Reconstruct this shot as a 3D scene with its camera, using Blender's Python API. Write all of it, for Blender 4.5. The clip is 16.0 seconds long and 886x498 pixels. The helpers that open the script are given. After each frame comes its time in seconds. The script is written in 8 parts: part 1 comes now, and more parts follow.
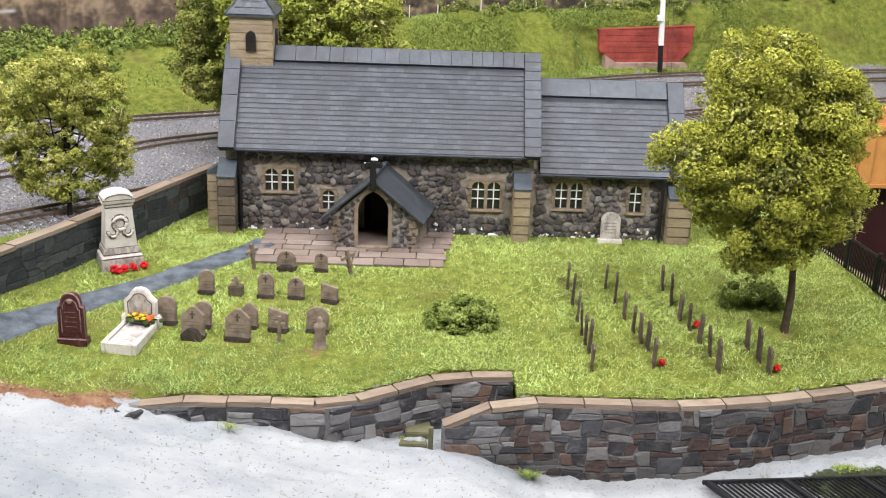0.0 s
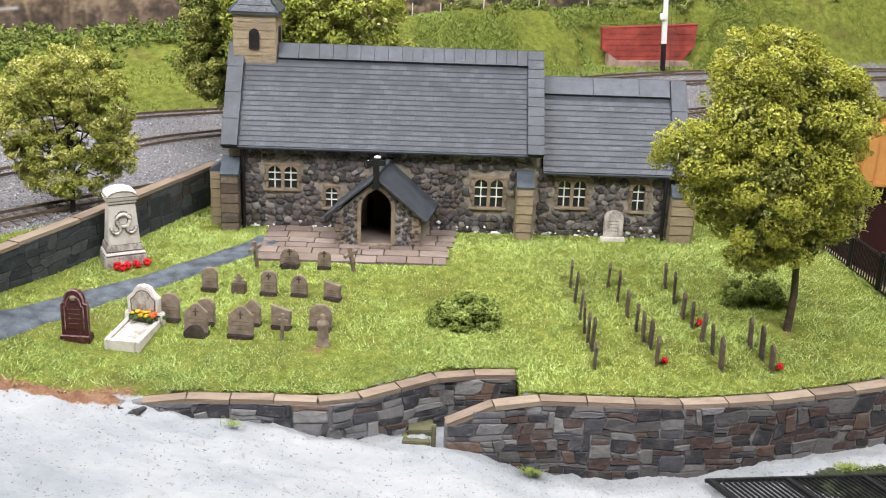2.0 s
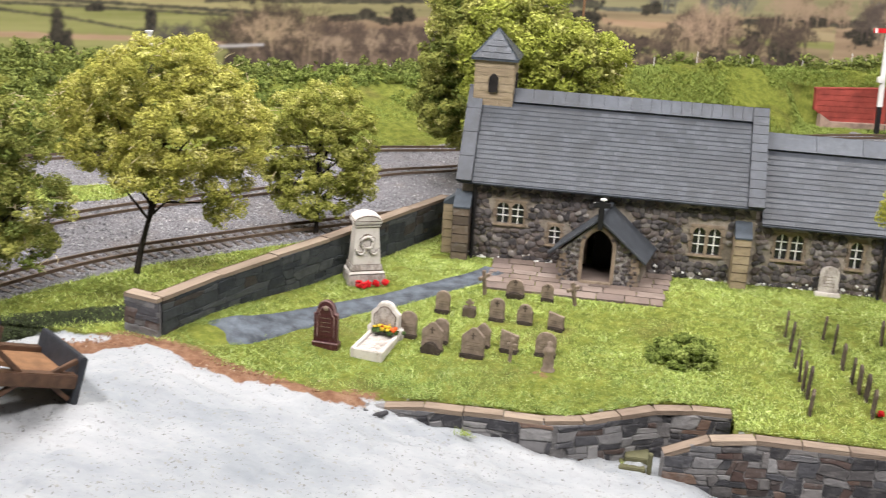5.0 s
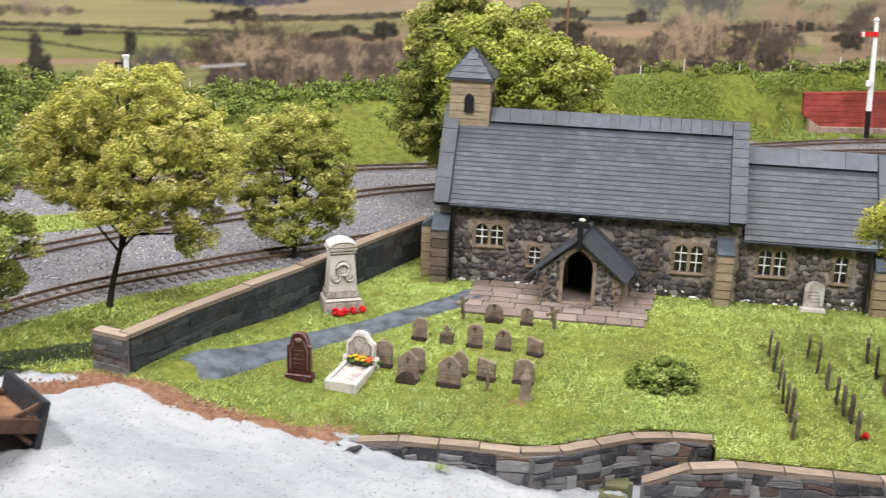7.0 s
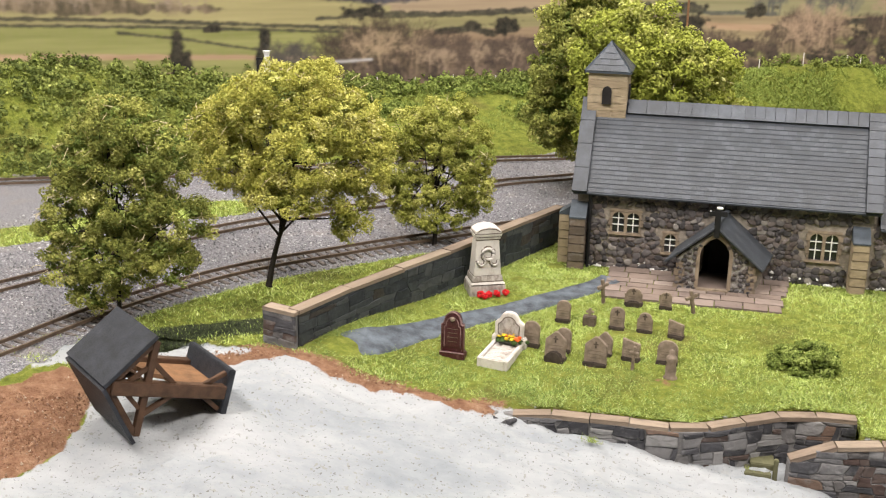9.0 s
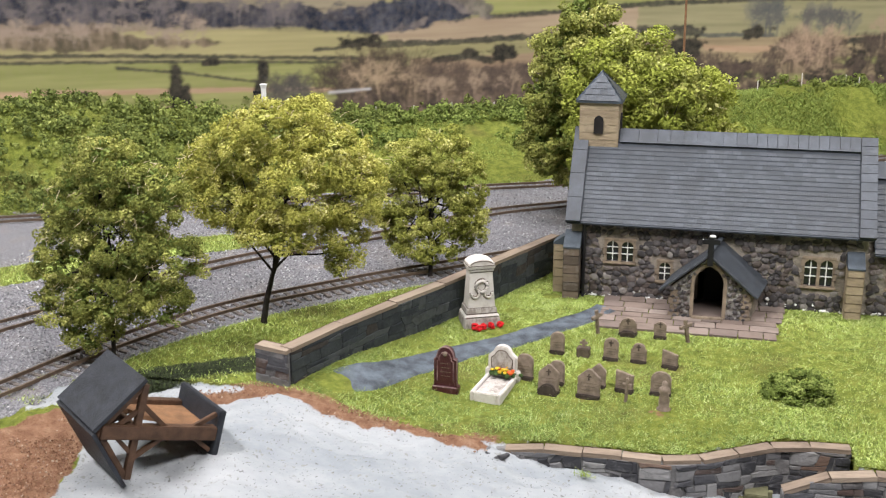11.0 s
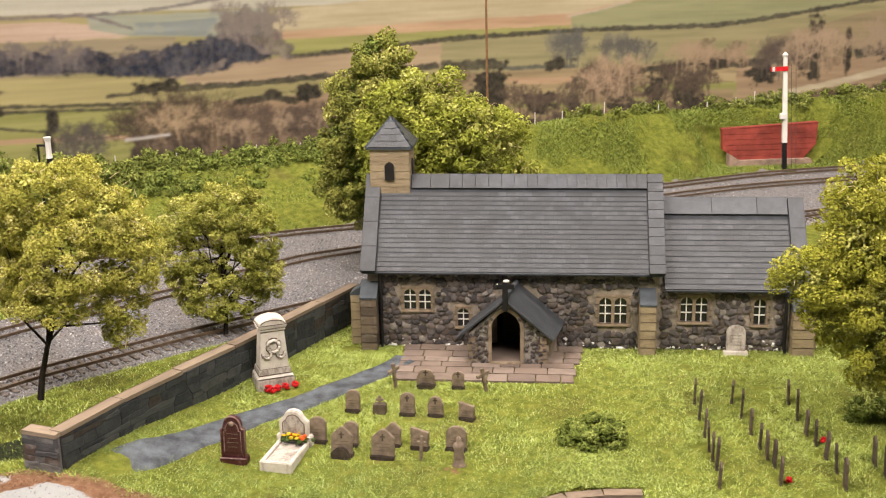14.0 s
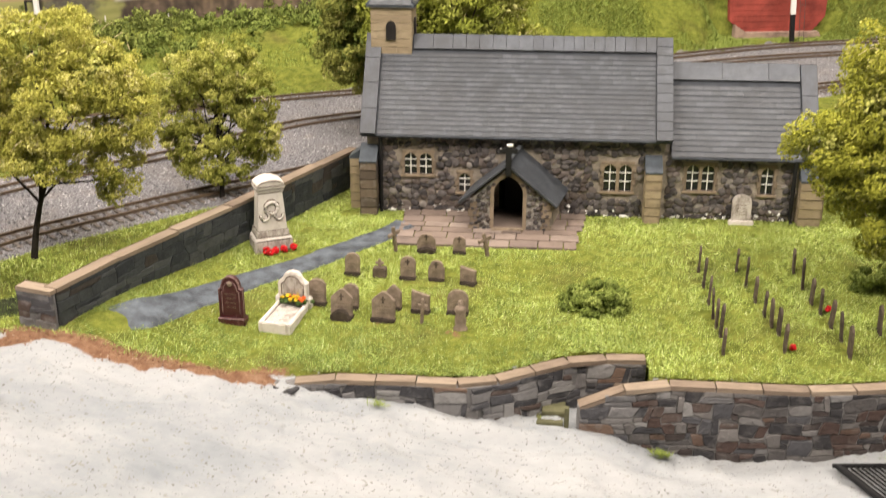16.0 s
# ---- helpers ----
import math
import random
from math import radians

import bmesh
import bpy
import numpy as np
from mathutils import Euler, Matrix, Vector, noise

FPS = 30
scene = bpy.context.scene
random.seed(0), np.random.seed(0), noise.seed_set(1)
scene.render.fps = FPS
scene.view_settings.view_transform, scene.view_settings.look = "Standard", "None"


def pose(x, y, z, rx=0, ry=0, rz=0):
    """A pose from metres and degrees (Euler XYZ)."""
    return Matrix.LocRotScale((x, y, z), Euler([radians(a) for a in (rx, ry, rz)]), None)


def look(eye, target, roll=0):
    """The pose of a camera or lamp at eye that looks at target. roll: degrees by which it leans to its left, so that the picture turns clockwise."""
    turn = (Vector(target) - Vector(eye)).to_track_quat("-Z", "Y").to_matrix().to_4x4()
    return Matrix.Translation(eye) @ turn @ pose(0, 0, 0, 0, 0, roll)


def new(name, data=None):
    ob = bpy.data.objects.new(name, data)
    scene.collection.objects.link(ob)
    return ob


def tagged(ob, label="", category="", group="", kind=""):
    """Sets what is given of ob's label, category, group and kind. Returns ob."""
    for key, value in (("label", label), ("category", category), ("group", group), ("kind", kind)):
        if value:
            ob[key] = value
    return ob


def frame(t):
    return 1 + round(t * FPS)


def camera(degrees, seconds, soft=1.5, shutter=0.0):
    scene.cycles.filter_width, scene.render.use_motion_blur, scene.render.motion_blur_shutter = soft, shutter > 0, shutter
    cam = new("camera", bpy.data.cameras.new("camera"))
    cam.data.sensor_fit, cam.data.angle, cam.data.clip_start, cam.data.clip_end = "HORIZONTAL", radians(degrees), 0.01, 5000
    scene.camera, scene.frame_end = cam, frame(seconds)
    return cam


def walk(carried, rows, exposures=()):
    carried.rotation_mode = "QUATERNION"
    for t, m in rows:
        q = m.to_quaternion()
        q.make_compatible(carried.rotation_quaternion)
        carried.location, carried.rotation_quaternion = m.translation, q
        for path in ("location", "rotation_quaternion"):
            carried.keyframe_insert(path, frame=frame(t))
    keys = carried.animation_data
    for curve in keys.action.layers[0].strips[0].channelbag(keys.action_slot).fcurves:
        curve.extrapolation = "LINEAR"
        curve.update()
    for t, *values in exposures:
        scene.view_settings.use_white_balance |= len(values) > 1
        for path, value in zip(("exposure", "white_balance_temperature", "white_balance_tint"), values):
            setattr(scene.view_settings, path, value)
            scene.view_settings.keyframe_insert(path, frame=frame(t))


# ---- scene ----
cam = camera(42.8, 16.0, soft=1.15, shutter=0.4)
U = 0.01  # the numbers below are centimetres of the model layout
EXPOSURES = [(0, 0.12, 6300, 14), (3.5, 0.12, 6300, 14), (5, 0.10, 6500, 15), (7.5, 0.03, 6300, 14), (8, 0.06, 6800, 13), (8.5, 0.06, 6900, 14), (11, -0.06, 6300, 14), (12.5, 0.0, 7050, 15), (14.5, -0.04, 7600, 18), (16, 0.08, 7450, 16)]
PATH = [
    (0, (1.625, -0.339, 24.934), (1.668, 1.548, 24.273), 2.1),
    (0.5, (1.632, -0.361, 24.892), (1.674, 1.526, 24.231), 2.1),
    (1, (1.594, -0.327, 24.906), (1.636, 1.56, 24.243), 2.2),
    (1.5, (1.544, -0.375, 24.867), (1.584, 1.512, 24.204), 2.2),
    (2, (1.553, -0.372, 24.913), (1.593, 1.514, 24.249), 2.2),
    (2.5, (1.626, -0.471, 24.937), (1.655, 1.417, 24.275), 2.2),
    (3, (1.505, -0.636, 24.901), (1.517, 1.254, 24.247), 2.3),
    (3.5, (1.019, -1.176, 24.941), (0.996, 0.717, 24.296), 2.5),
    (4, (0.441, -2.381, 25.24), (0.356, -0.485, 24.609), 2.6),
    (4.5, (-0.146, -3.769, 25.782), (-0.319, -1.874, 25.165), 2.9),
    (5, (-1.362, -5.138, 25.491), (-1.634, -3.249, 24.89), 3.4),
    (6, (-2.5, -6.4, 25.8), (-2.86, -4.526, 25.2), 3.0),
    (7.5, (0.99, -2.318, 26.598), (0.756, -0.422, 26.005), 1.2),
    (8, (-0.41, -3.964, 26.59), (-0.633, -2.072, 25.983), 0.9),
    (8.5, (-2.181, -6.415, 26.586), (-2.542, -4.545, 25.975), 1.3),
    (9.2, (-2.9, -7.5, 26.75), (-3.34, -5.64, 26.15), 0.9),
    (11, (-1.627, -7.009, 27.634), (-2.083, -5.147, 27.064), -0.2),
    (11.5, (-0.417, -5.534, 28.217), (-0.82, -3.657, 27.654), -0.8),
    (12, (0.177, -4.717, 28.361), (-0.168, -2.828, 27.803), -1.2),
    (12.5, (0.698, -4.294, 28.663), (0.412, -2.393, 28.11), -1.3),
    (13, (0.617, -4.318, 28.533), (0.375, -2.409, 27.987), -1.2),
    (13.5, (1.1, -3.998, 28.762), (0.892, -2.083, 28.223), -1.1),
    (14, (1.446, -3.743, 28.879), (1.261, -1.824, 28.348), -1.0),
    (14.5, (1.486, -3.685, 28.93), (1.321, -1.764, 28.399), -0.8),
    (15, (1.17, -3.977, 28.783), (1.017, -2.062, 28.225), -0.6),
    (15.5, (1.215, -3.294, 28.357), (1.055, -1.403, 27.723), -0.4),
    (16, (0.653, -2.58, 27.417), (0.487, -0.727, 26.683), 0.0),
]
walk(cam, [(t, look(Vector(eye) * U, Vector(target) * U, roll)) for t, eye, target, roll in PATH], EXPOSURES)

# ---- world and lights ----
world = bpy.data.worlds.new("room_air")
scene.world = world
world.use_nodes = True
world.node_tree.nodes["Background"].inputs[0].default_value = (0.9, 0.95, 1.0, 1)
world.node_tree.nodes["Background"].inputs[1].default_value = 0.05


def lamp(name, x, y, z, sx, sy, watts, tint, target):
    data = bpy.data.lights.new(name, "AREA")
    data.shape, data.size, data.size_y, data.energy, data.color = "RECTANGLE", sx * U, sy * U, watts, tint
    ob = new(name, data)
    ob.matrix_world = look(Vector((x, y, z)) * U, Vector(target) * U)
    return ob


lamp("ceiling_lamp_light", -80, 5, 148, 90, 24, 41.6, (1.0, 0.98, 0.95), (-5, 72, 0))
lamp("ceiling_lamp_light", 60, -20, 148, 90, 24, 39.2, (1.0, 0.98, 0.95), (5, 74, 0))
lamp("ceiling_lamp_light", 0, 95, 148, 140, 30, 26.8, (1.0, 0.98, 0.95), (0, 110, 0))

# ---- building tools ----
rng = np.random.default_rng(7)


class Mat:
    """A principled material with object coordinates in centimetres."""

    def __init__(self, name, rough=0.8, metal=0.0, spec=0.3, unit=False):
        self.m = bpy.data.materials.new(name)
        self.m.use_nodes = True
        self.t = self.m.node_tree
        self.b = self.t.nodes["Principled BSDF"]
        self.b.inputs["Roughness"].default_value = rough
        self.b.inputs["Metallic"].default_value = metal
        self.b.inputs["Specular IOR Level"].default_value = spec
        tc = self.t.nodes.new("ShaderNodeTexCoord")
        mp = self.t.nodes.new("ShaderNodeMapping")
        mp.inputs["Scale"].default_value = (1 / U, 1 / U, 1 / U)
        self.link(tc.outputs["Object"], mp.inputs[0])
        self.co = mp.outputs[0]
        if unit == "cm":
            mp.inputs["Scale"].default_value = (1 / U, 1 / U, 1 / U)
            far = self.t.nodes.new("ShaderNodeVectorMath")
            far.operation = "MULTIPLY_ADD"
            self.link(self.random(), far.inputs[0])
            far.inputs[1].default_value = (37, 51, 23)
            self.link(self.co, far.inputs[2])
            self.co = far.outputs[0]
        elif unit:  # a shape one unit across, scaled to its size: shift the grain from piece to piece
            mp.inputs["Scale"].default_value = (1, 1, 1)
            far = self.t.nodes.new("ShaderNodeVectorMath")
            far.operation = "MULTIPLY_ADD"
            self.link(self.random(), far.inputs[0])
            far.inputs[1].default_value = (37, 51, 23)
            self.link(self.co, far.inputs[2])
            self.co = far.outputs[0]

    def link(self, a, b):
        self.t.links.new(a, b)

    def node(self, kind, **ins):
        n = self.t.nodes.new(kind)
        for k, v in ins.items():
            self.put(n.inputs[k.replace("_", " ")], v)
        return n

    def put(self, sock, v):
        if hasattr(v, "is_output"):
            self.link(v, sock)
        else:
            sock.default_value = v

    def noise(self, scale, detail=4.0, rough=0.55, stretch=None):
        n = self.node("ShaderNodeTexNoise", Scale=scale, Detail=detail, Roughness=rough)
        co = self.co
        if stretch:
            mp = self.node("ShaderNodeMapping", Scale=stretch)
            self.link(co, mp.inputs[0])
            co = mp.outputs[0]
        self.link(co, n.inputs["Vector"])
        return n.outputs["Fac"]

    def overall(self, scale, detail=5.0, rough=0.6, stretch=(1, 1, 1)):
        """Noise that runs on from piece to piece, in centimetres of the layout."""
        mp = self.node("ShaderNodeMapping", Scale=tuple(k / U for k in stretch))
        self.link(self.node("ShaderNodeNewGeometry").outputs["Position"], mp.inputs[0])
        n = self.node("ShaderNodeTexNoise", Scale=scale, Detail=detail, Roughness=rough)
        self.link(mp.outputs[0], n.inputs["Vector"])
        return n.outputs["Fac"]

    def random(self):
        return self.node("ShaderNodeObjectInfo").outputs["Random"]

    def island(self):
        return self.node("ShaderNodeNewGeometry").outputs["Random Per Island"]

    def ramp(self, fac, stops, smooth=True):
        n = self.node("ShaderNodeValToRGB")
        n.color_ramp.interpolation = "LINEAR" if smooth else "CONSTANT"
        e = n.color_ramp.elements
        while len(e) < len(stops):
            e.new(0.5)
        for el, (p, c) in zip(e, stops):
            el.position, el.color = p, (*c, 1)
        self.put(n.inputs[0], fac)
        return n.outputs[0]

    def mix(self, fac, a, b, mode="MIX"):
        n = self.t.nodes.new("ShaderNodeMix")
        n.data_type, n.blend_type = "RGBA", mode
        self.put(n.inputs[0], fac)
        self.put(n.inputs[6], (*a, 1) if isinstance(a, tuple) else a)
        self.put(n.inputs[7], (*b, 1) if isinstance(b, tuple) else b)
        return n.outputs[2]

    def rng(self, fac, a, b, lo=0.0, hi=1.0):
        n = self.node("ShaderNodeMapRange")
        for k, v in zip((0, 1, 2, 3, 4), (fac, a, b, lo, hi)):
            self.put(n.inputs[k], v)
        return n.outputs[0]

    def color(self, c):
        self.put(self.b.inputs["Base Color"], (*c, 1) if isinstance(c, tuple) else c)
        return self

    def bump(self, fac, depth, strength=1.0):
        n = self.node("ShaderNodeBump", Strength=strength, Distance=depth * U, Height=fac)
        self.link(n.outputs[0], self.b.inputs["Normal"])
        return self


def plain(name, c, rough=0.7, var=0.25, scale=1.5, metal=0.0, bump=0.03, spec=0.3):
    """A worn painted or moulded surface of one colour, with stains and grain."""
    m = Mat(name, rough, metal, spec)
    dark = tuple(v * (1 - var) for v in c)
    light = tuple(min(1, v * (1 + var)) for v in c)
    col = m.ramp(m.noise(scale, 5), [(0.3, dark), (0.7, light)])
    col = m.mix(m.rng(m.noise(scale * 9, 3), 0.45, 0.75, 0, 0.35), col, dark)
    m.color(col).bump(m.noise(scale * 14, 3), bump)
    return m.m


def pieces_mat(name, stops, rough=0.85, island=False, speck=6.0, bump=0.05, spec=0.25, worn=(0.45, 0.43, 0.4), wear=0.35, unit=True, stain=None, scuff=None):
    """Stones, slates or blocks: each piece takes its own tint."""
    m = Mat(name, rough, 0.0, spec, unit=False if island else unit)
    base = m.ramp(m.island() if island else m.random(), stops, False)
    dark = m.mix(1.0, base, (0.55, 0.55, 0.55), "MULTIPLY")
    base = m.mix(m.rng(m.noise(speck, 5, 0.65), 0.45, 0.75, 0, 0.8), base, dark)
    base = m.mix(m.rng(m.noise(speck * 0.55, 6, 0.7), 0.52, 0.75, 0, wear), base, worn)
    if stain:
        base = m.mix(m.rng(m.overall(0.2, 7, 0.72, (1.0, 1.0, 0.6)), 0.44, 0.62, 0, 0.8), base, stain)
    if scuff:
        base = m.mix(m.rng(m.overall(1.6, 6, 0.75, (0.3, 1.0, 1.0)), 0.58, 0.72, 0, 0.55), base, scuff)
    m.color(base).bump(m.noise(speck * 2.5, 4), bump)
    return m.m


def thing(name, label, category, x=0, y=0, z=0, rz=0, group="", kind="", rx=0, ry=0):
    ob = new(name)
    ob.empty_display_size = 0.01
    ob.matrix_world = pose(x * U, y * U, z * U, rx, ry, rz)
    return tagged(ob, label, category, group, kind)


def part(name, bm, mat, parent=None, label="", smooth=False):
    """Links a bmesh, drawn in centimetres, as one mesh object."""
    me = bpy.data.meshes.new(name)
    bmesh.ops.scale(bm, vec=(U, U, U), verts=bm.verts)
    bm.to_mesh(me)
    bm.free()
    me.materials.append(mat)
    if smooth:
        me.polygons.foreach_set("use_smooth", [True] * len(me.polygons))
    ob = new(name, me)
    if parent:
        ob.parent = parent
    if label:
        ob["label"] = label
    return ob


def soup(name, verts, faces, mat, parent=None, label="", smooth=False):
    """Links numpy arrays of centimetres as one mesh object."""
    me = bpy.data.meshes.new(name)
    verts = np.asarray(verts, np.float32) * U
    faces = np.asarray(faces, np.int32)
    k = faces.shape[1]
    me.vertices.add(len(verts))
    me.vertices.foreach_set("co", verts.ravel())
    me.loops.add(faces.size)
    me.loops.foreach_set("vertex_index", faces.ravel())
    me.polygons.add(len(faces))
    me.polygons.foreach_set("loop_start", np.arange(len(faces), dtype=np.int32) * k)
    me.polygons.foreach_set("loop_total", np.full(len(faces), k, np.int32))
    me.update(calc_edges=True)
    me.materials.append(mat)
    me.polygons.foreach_set("use_smooth", [smooth] * len(faces))
    ob = new(name, me)
    if parent:
        ob.parent = parent
    if label:
        ob["label"] = label
    return ob


def box(bm, x0, x1, y0, y1, z0, z1, bevel=0.0, m=None):
    vs = [bm.verts.new((x, y, z)) for z in (z0, z1) for y in (y0, y1) for x in (x0, x1)]
    fs = [bm.faces.new([vs[i] for i in q]) for q in ((0, 2, 3, 1), (4, 5, 7, 6), (0, 1, 5, 4), (2, 6, 7, 3), (0, 4, 6, 2), (1, 3, 7, 5))]
    if bevel:
        es = {e for f in fs for e in f.edges}
        out = bmesh.ops.bevel(bm, geom=list(es), offset=bevel, segments=2, affect="EDGES")
        vs = list({v for f in out["faces"] for v in f.verts})
    if m:
        bmesh.ops.transform(bm, matrix=m, verts=vs)
    return bm


def slab(outline, y0, y1, bevel=0.0, axis="y"):
    """A flat outline of (a, b) pulled to a thickness along y (a is x, b is z) or along z (a is x, b is y)."""
    bm = bmesh.new()
    at = (lambda a, b, d: (a, d, b)) if axis == "y" else (lambda a, b, d: (a, b, d))
    front = [bm.verts.new(at(a, b, y0)) for a, b in outline]
    back = [bm.verts.new(at(a, b, y1)) for a, b in outline]
    n = len(outline)
    f1, f2 = bm.faces.new(front), bm.faces.new(back[::-1])
    for i in range(n):
        bm.faces.new((front[i], back[i], back[(i + 1) % n], front[(i + 1) % n]))
    bmesh.ops.recalc_face_normals(bm, faces=bm.faces)
    if bevel:
        bmesh.ops.bevel(bm, geom=list(set(f1.edges) | set(f2.edges)), offset=bevel, segments=2, affect="EDGES")
    return bm


def tube(bm, pts, radii, sides=7):
    """A tapered tube through points."""
    pts = [Vector(p) for p in pts]
    rings = []
    for i, p in enumerate(pts):
        d = (pts[min(i + 1, len(pts) - 1)] - pts[max(i - 1, 0)]).normalized()
        a = d.orthogonal().normalized() if abs(d.z) < 0.95 else Vector((1, 0, 0))
        a = (a - d * a.dot(d)).normalized()
        b = d.cross(a)
        r = radii[i] if hasattr(radii, "__len__") else radii
        rings.append([bm.verts.new(p + r * (math.cos(k * math.tau / sides) * a + math.sin(k * math.tau / sides) * b)) for k in range(sides)])
    for r0, r1 in zip(rings, rings[1:]):
        for k in range(sides):
            bm.faces.new((r0[k], r0[(k + 1) % sides], r1[(k + 1) % sides], r1[k]))
    bm.faces.new(rings[0][::-1])
    bm.faces.new(rings[-1])
    return bm


def arch(x0, x1, z0, zs, zt, n=7):
    """The outline of a pointed arch: jambs x0, x1, foot z0, spring zs, top zt."""
    w, c = x1 - x0, (x0 + x1) / 2
    right = [(x0 + w * math.cos(i / n * math.pi / 3), zs + (zt - zs) * math.sin(i / n * math.pi / 3) / math.sin(math.pi / 3)) for i in range(n + 1)]
    left = [(2 * c - a, b) for a, b in right[-2::-1]]
    return [(x0, z0), (x1, z0)] + right + left


def round_top(w, h, rise, n=8):
    """A headstone's outline: width w, height h, rounded over the last rise."""
    out = [(-w / 2, 0), (w / 2, 0)]
    for i in range(n + 1):
        a = math.pi * i / n
        out.append((w / 2 * math.cos(a), h - rise + rise * math.sin(a)))
    return out


def along(line, u):
    """The place and direction at length u along a line of (x, y, ...)."""
    for p, q in zip(line, line[1:]):
        d = math.hypot(q[0] - p[0], q[1] - p[1])
        if u <= d or q is line[-1]:
            k = u / d
            return [a + (b - a) * k for a, b in zip(p, q)], math.atan2(q[1] - p[1], q[0] - p[0])
        u -= d


def length(line):
    return sum(math.hypot(q[0] - p[0], q[1] - p[1]) for p, q in zip(line, line[1:]))


def smoothed(line, step=0.5):
    """A Catmull-Rom line through the given points, in even steps."""
    pts = [np.array(p, float) for p in line]
    pts = [2 * pts[0] - pts[1], *pts, 2 * pts[-1] - pts[-2]]
    out = []
    for a, b, c, d in zip(pts, pts[1:], pts[2:], pts[3:]):
        n = max(2, int(np.linalg.norm(c - b) / step))
        for k in range(n):
            s = k / n
            out.append(tuple(0.5 * (2 * b + (c - a) * s + (2 * a - 5 * b + 4 * c - d) * s * s + (3 * b - a - 3 * c + d) * s**3)))
    return out + [tuple(pts[-2])]


def strip_dist(line, x, y):
    """Distance of arrays of places to a line, and the side (+ left of it)."""
    best, side = np.full(x.shape, 1e9), np.zeros(x.shape)
    for (ax, ay, *_), (bx, by, *_) in zip(line, line[1:]):
        dx, dy = bx - ax, by - ay
        k = np.clip(((x - ax) * dx + (y - ay) * dy) / (dx * dx + dy * dy), 0, 1)
        ex, ey = x - ax - k * dx, y - ay - k * dy
        d = np.hypot(ex, ey)
        near = d < best
        best = np.where(near, d, best)
        side = np.where(near, np.sign(dx * ey - dy * ex), side)
    return best, side


def step01(v, a, b):
    k = np.clip((v - a) / (b - a), 0, 1)
    return k * k * (3 - 2 * k)


def inside(poly, x, y):
    hit = np.zeros(np.shape(x), bool)
    for (ax, ay), (bx, by) in zip(poly, [*poly[1:], poly[0]]):
        if ay != by:
            hit ^= ((ay > y) != (by > y)) & (x < (bx - ax) * (y - ay) / (by - ay) + ax)
    return hit


# ---- the plan ----
TRACK_A = smoothed([(-48, 32), (-45, 40), (-42.3, 47.4), (-39.6, 55.8), (-35.2, 64.2), (-29, 71.1), (-24, 76), (-15, 84), (-3, 93), (15, 106), (38, 119), (75, 132)], 1.0)
TRACK_B = smoothed([(-53, 47.5), (-48.8, 56.9), (-46.2, 61.6), (-42.6, 69.9), (-37.8, 76.9), (-29, 86), (-21.9, 95), (-16, 99.3), (-3, 109), (15, 122.5), (35, 131.5), (75, 142)], 1.0)
TRACK_C = smoothed([(-95, 68), (-70, 80), (-53.6, 88.3), (-48.7, 91.6), (-36, 98.4), (-24.4, 104.9), (-16.7, 108.5), (-3, 116.5), (15.2, 128), (36, 138), (75, 147)], 1.0)
BACK = smoothed([(-130, 62), (-95, 88), (-70, 105), (-47, 119), (-22, 134), (5, 144), (30, 151), (60, 157), (110, 164)], 3.0)
FRONT_LEFT = [(-13.4, 50.35), (-10.1, 50.7), (-6.2, 50.8), (-2.3, 50.75), (-0.5, 51.7), (3.1, 53.7), (6.8, 53.95)]
FRONT_RIGHT = smoothed([(3.1, 50.8), (5.9, 51.2), (7.5, 51.5), (11.2, 51.45), (15.1, 51.45), (19.6, 52.1), (23, 53.0), (27, 54.2), (30, 56.8), (31.2, 60.5), (30.6, 66), (29.2, 74)], 0.7)
LEFT_WALL = [(-27.2, 51.9), (-25.6, 51.5), (-23.3, 57.6), (-18.5, 68.3), (-13.6, 79.9)]
YARD = [(-13.4, 50.4), (-10.1, 50.7), (-6.2, 50.8), (-2.3, 50.75), (-0.5, 51.7), (3.1, 53.7), (6.9, 53.95), (6.9, 51.5), (11.2, 51.45), (15.1, 51.45), (19.6, 52.1), (23, 53.0), (27, 54.2), (30, 56.8), (31.2, 60.5), (30.6, 66), (29.2, 74), (27, 86), (-11, 86), (-13.6, 79.9), (-18.5, 68.3), (-23.3, 57.6), (-25.4, 52.2), (-24, 49.8), (-21, 49.7), (-18.3, 49.9), (-15.5, 49.4)]


SOIL_BANK = [(-46, 37.6), (-41.2, 42.6), (-37.4, 46.6), (-35.2, 46.4), (-33.8, 41.5), (-33.2, 38), (-36, 33), (-46, 30)]


def yard_z(x, y):
    left = 1.9 * step01(-np.asarray(x, float), 16, 26) * step01(72 - np.asarray(y, float), 0, 18)
    return -0.08 * np.maximum(0, 66 - y) + left


def front_z(x, y):
    foot = np.interp(x, [-46, -38, -30, -25, -20, -16, -13, -7, -2, 0, 3, 7, 12, 18, 23, 27, 40], [-0.3, 0.2, 0.6, 0.6, -0.2, -0.8, -1.35, -2.4, -3.2, -3.7, -4.0, -4.9, -5.5, -5.2, -4.8, -4.4, -4.2])
    return foot + (np.minimum(y, 50) - 50) * np.interp(x, [-40, -20, 0, 20], [0.10, 0.09, 0.05, 0.04])


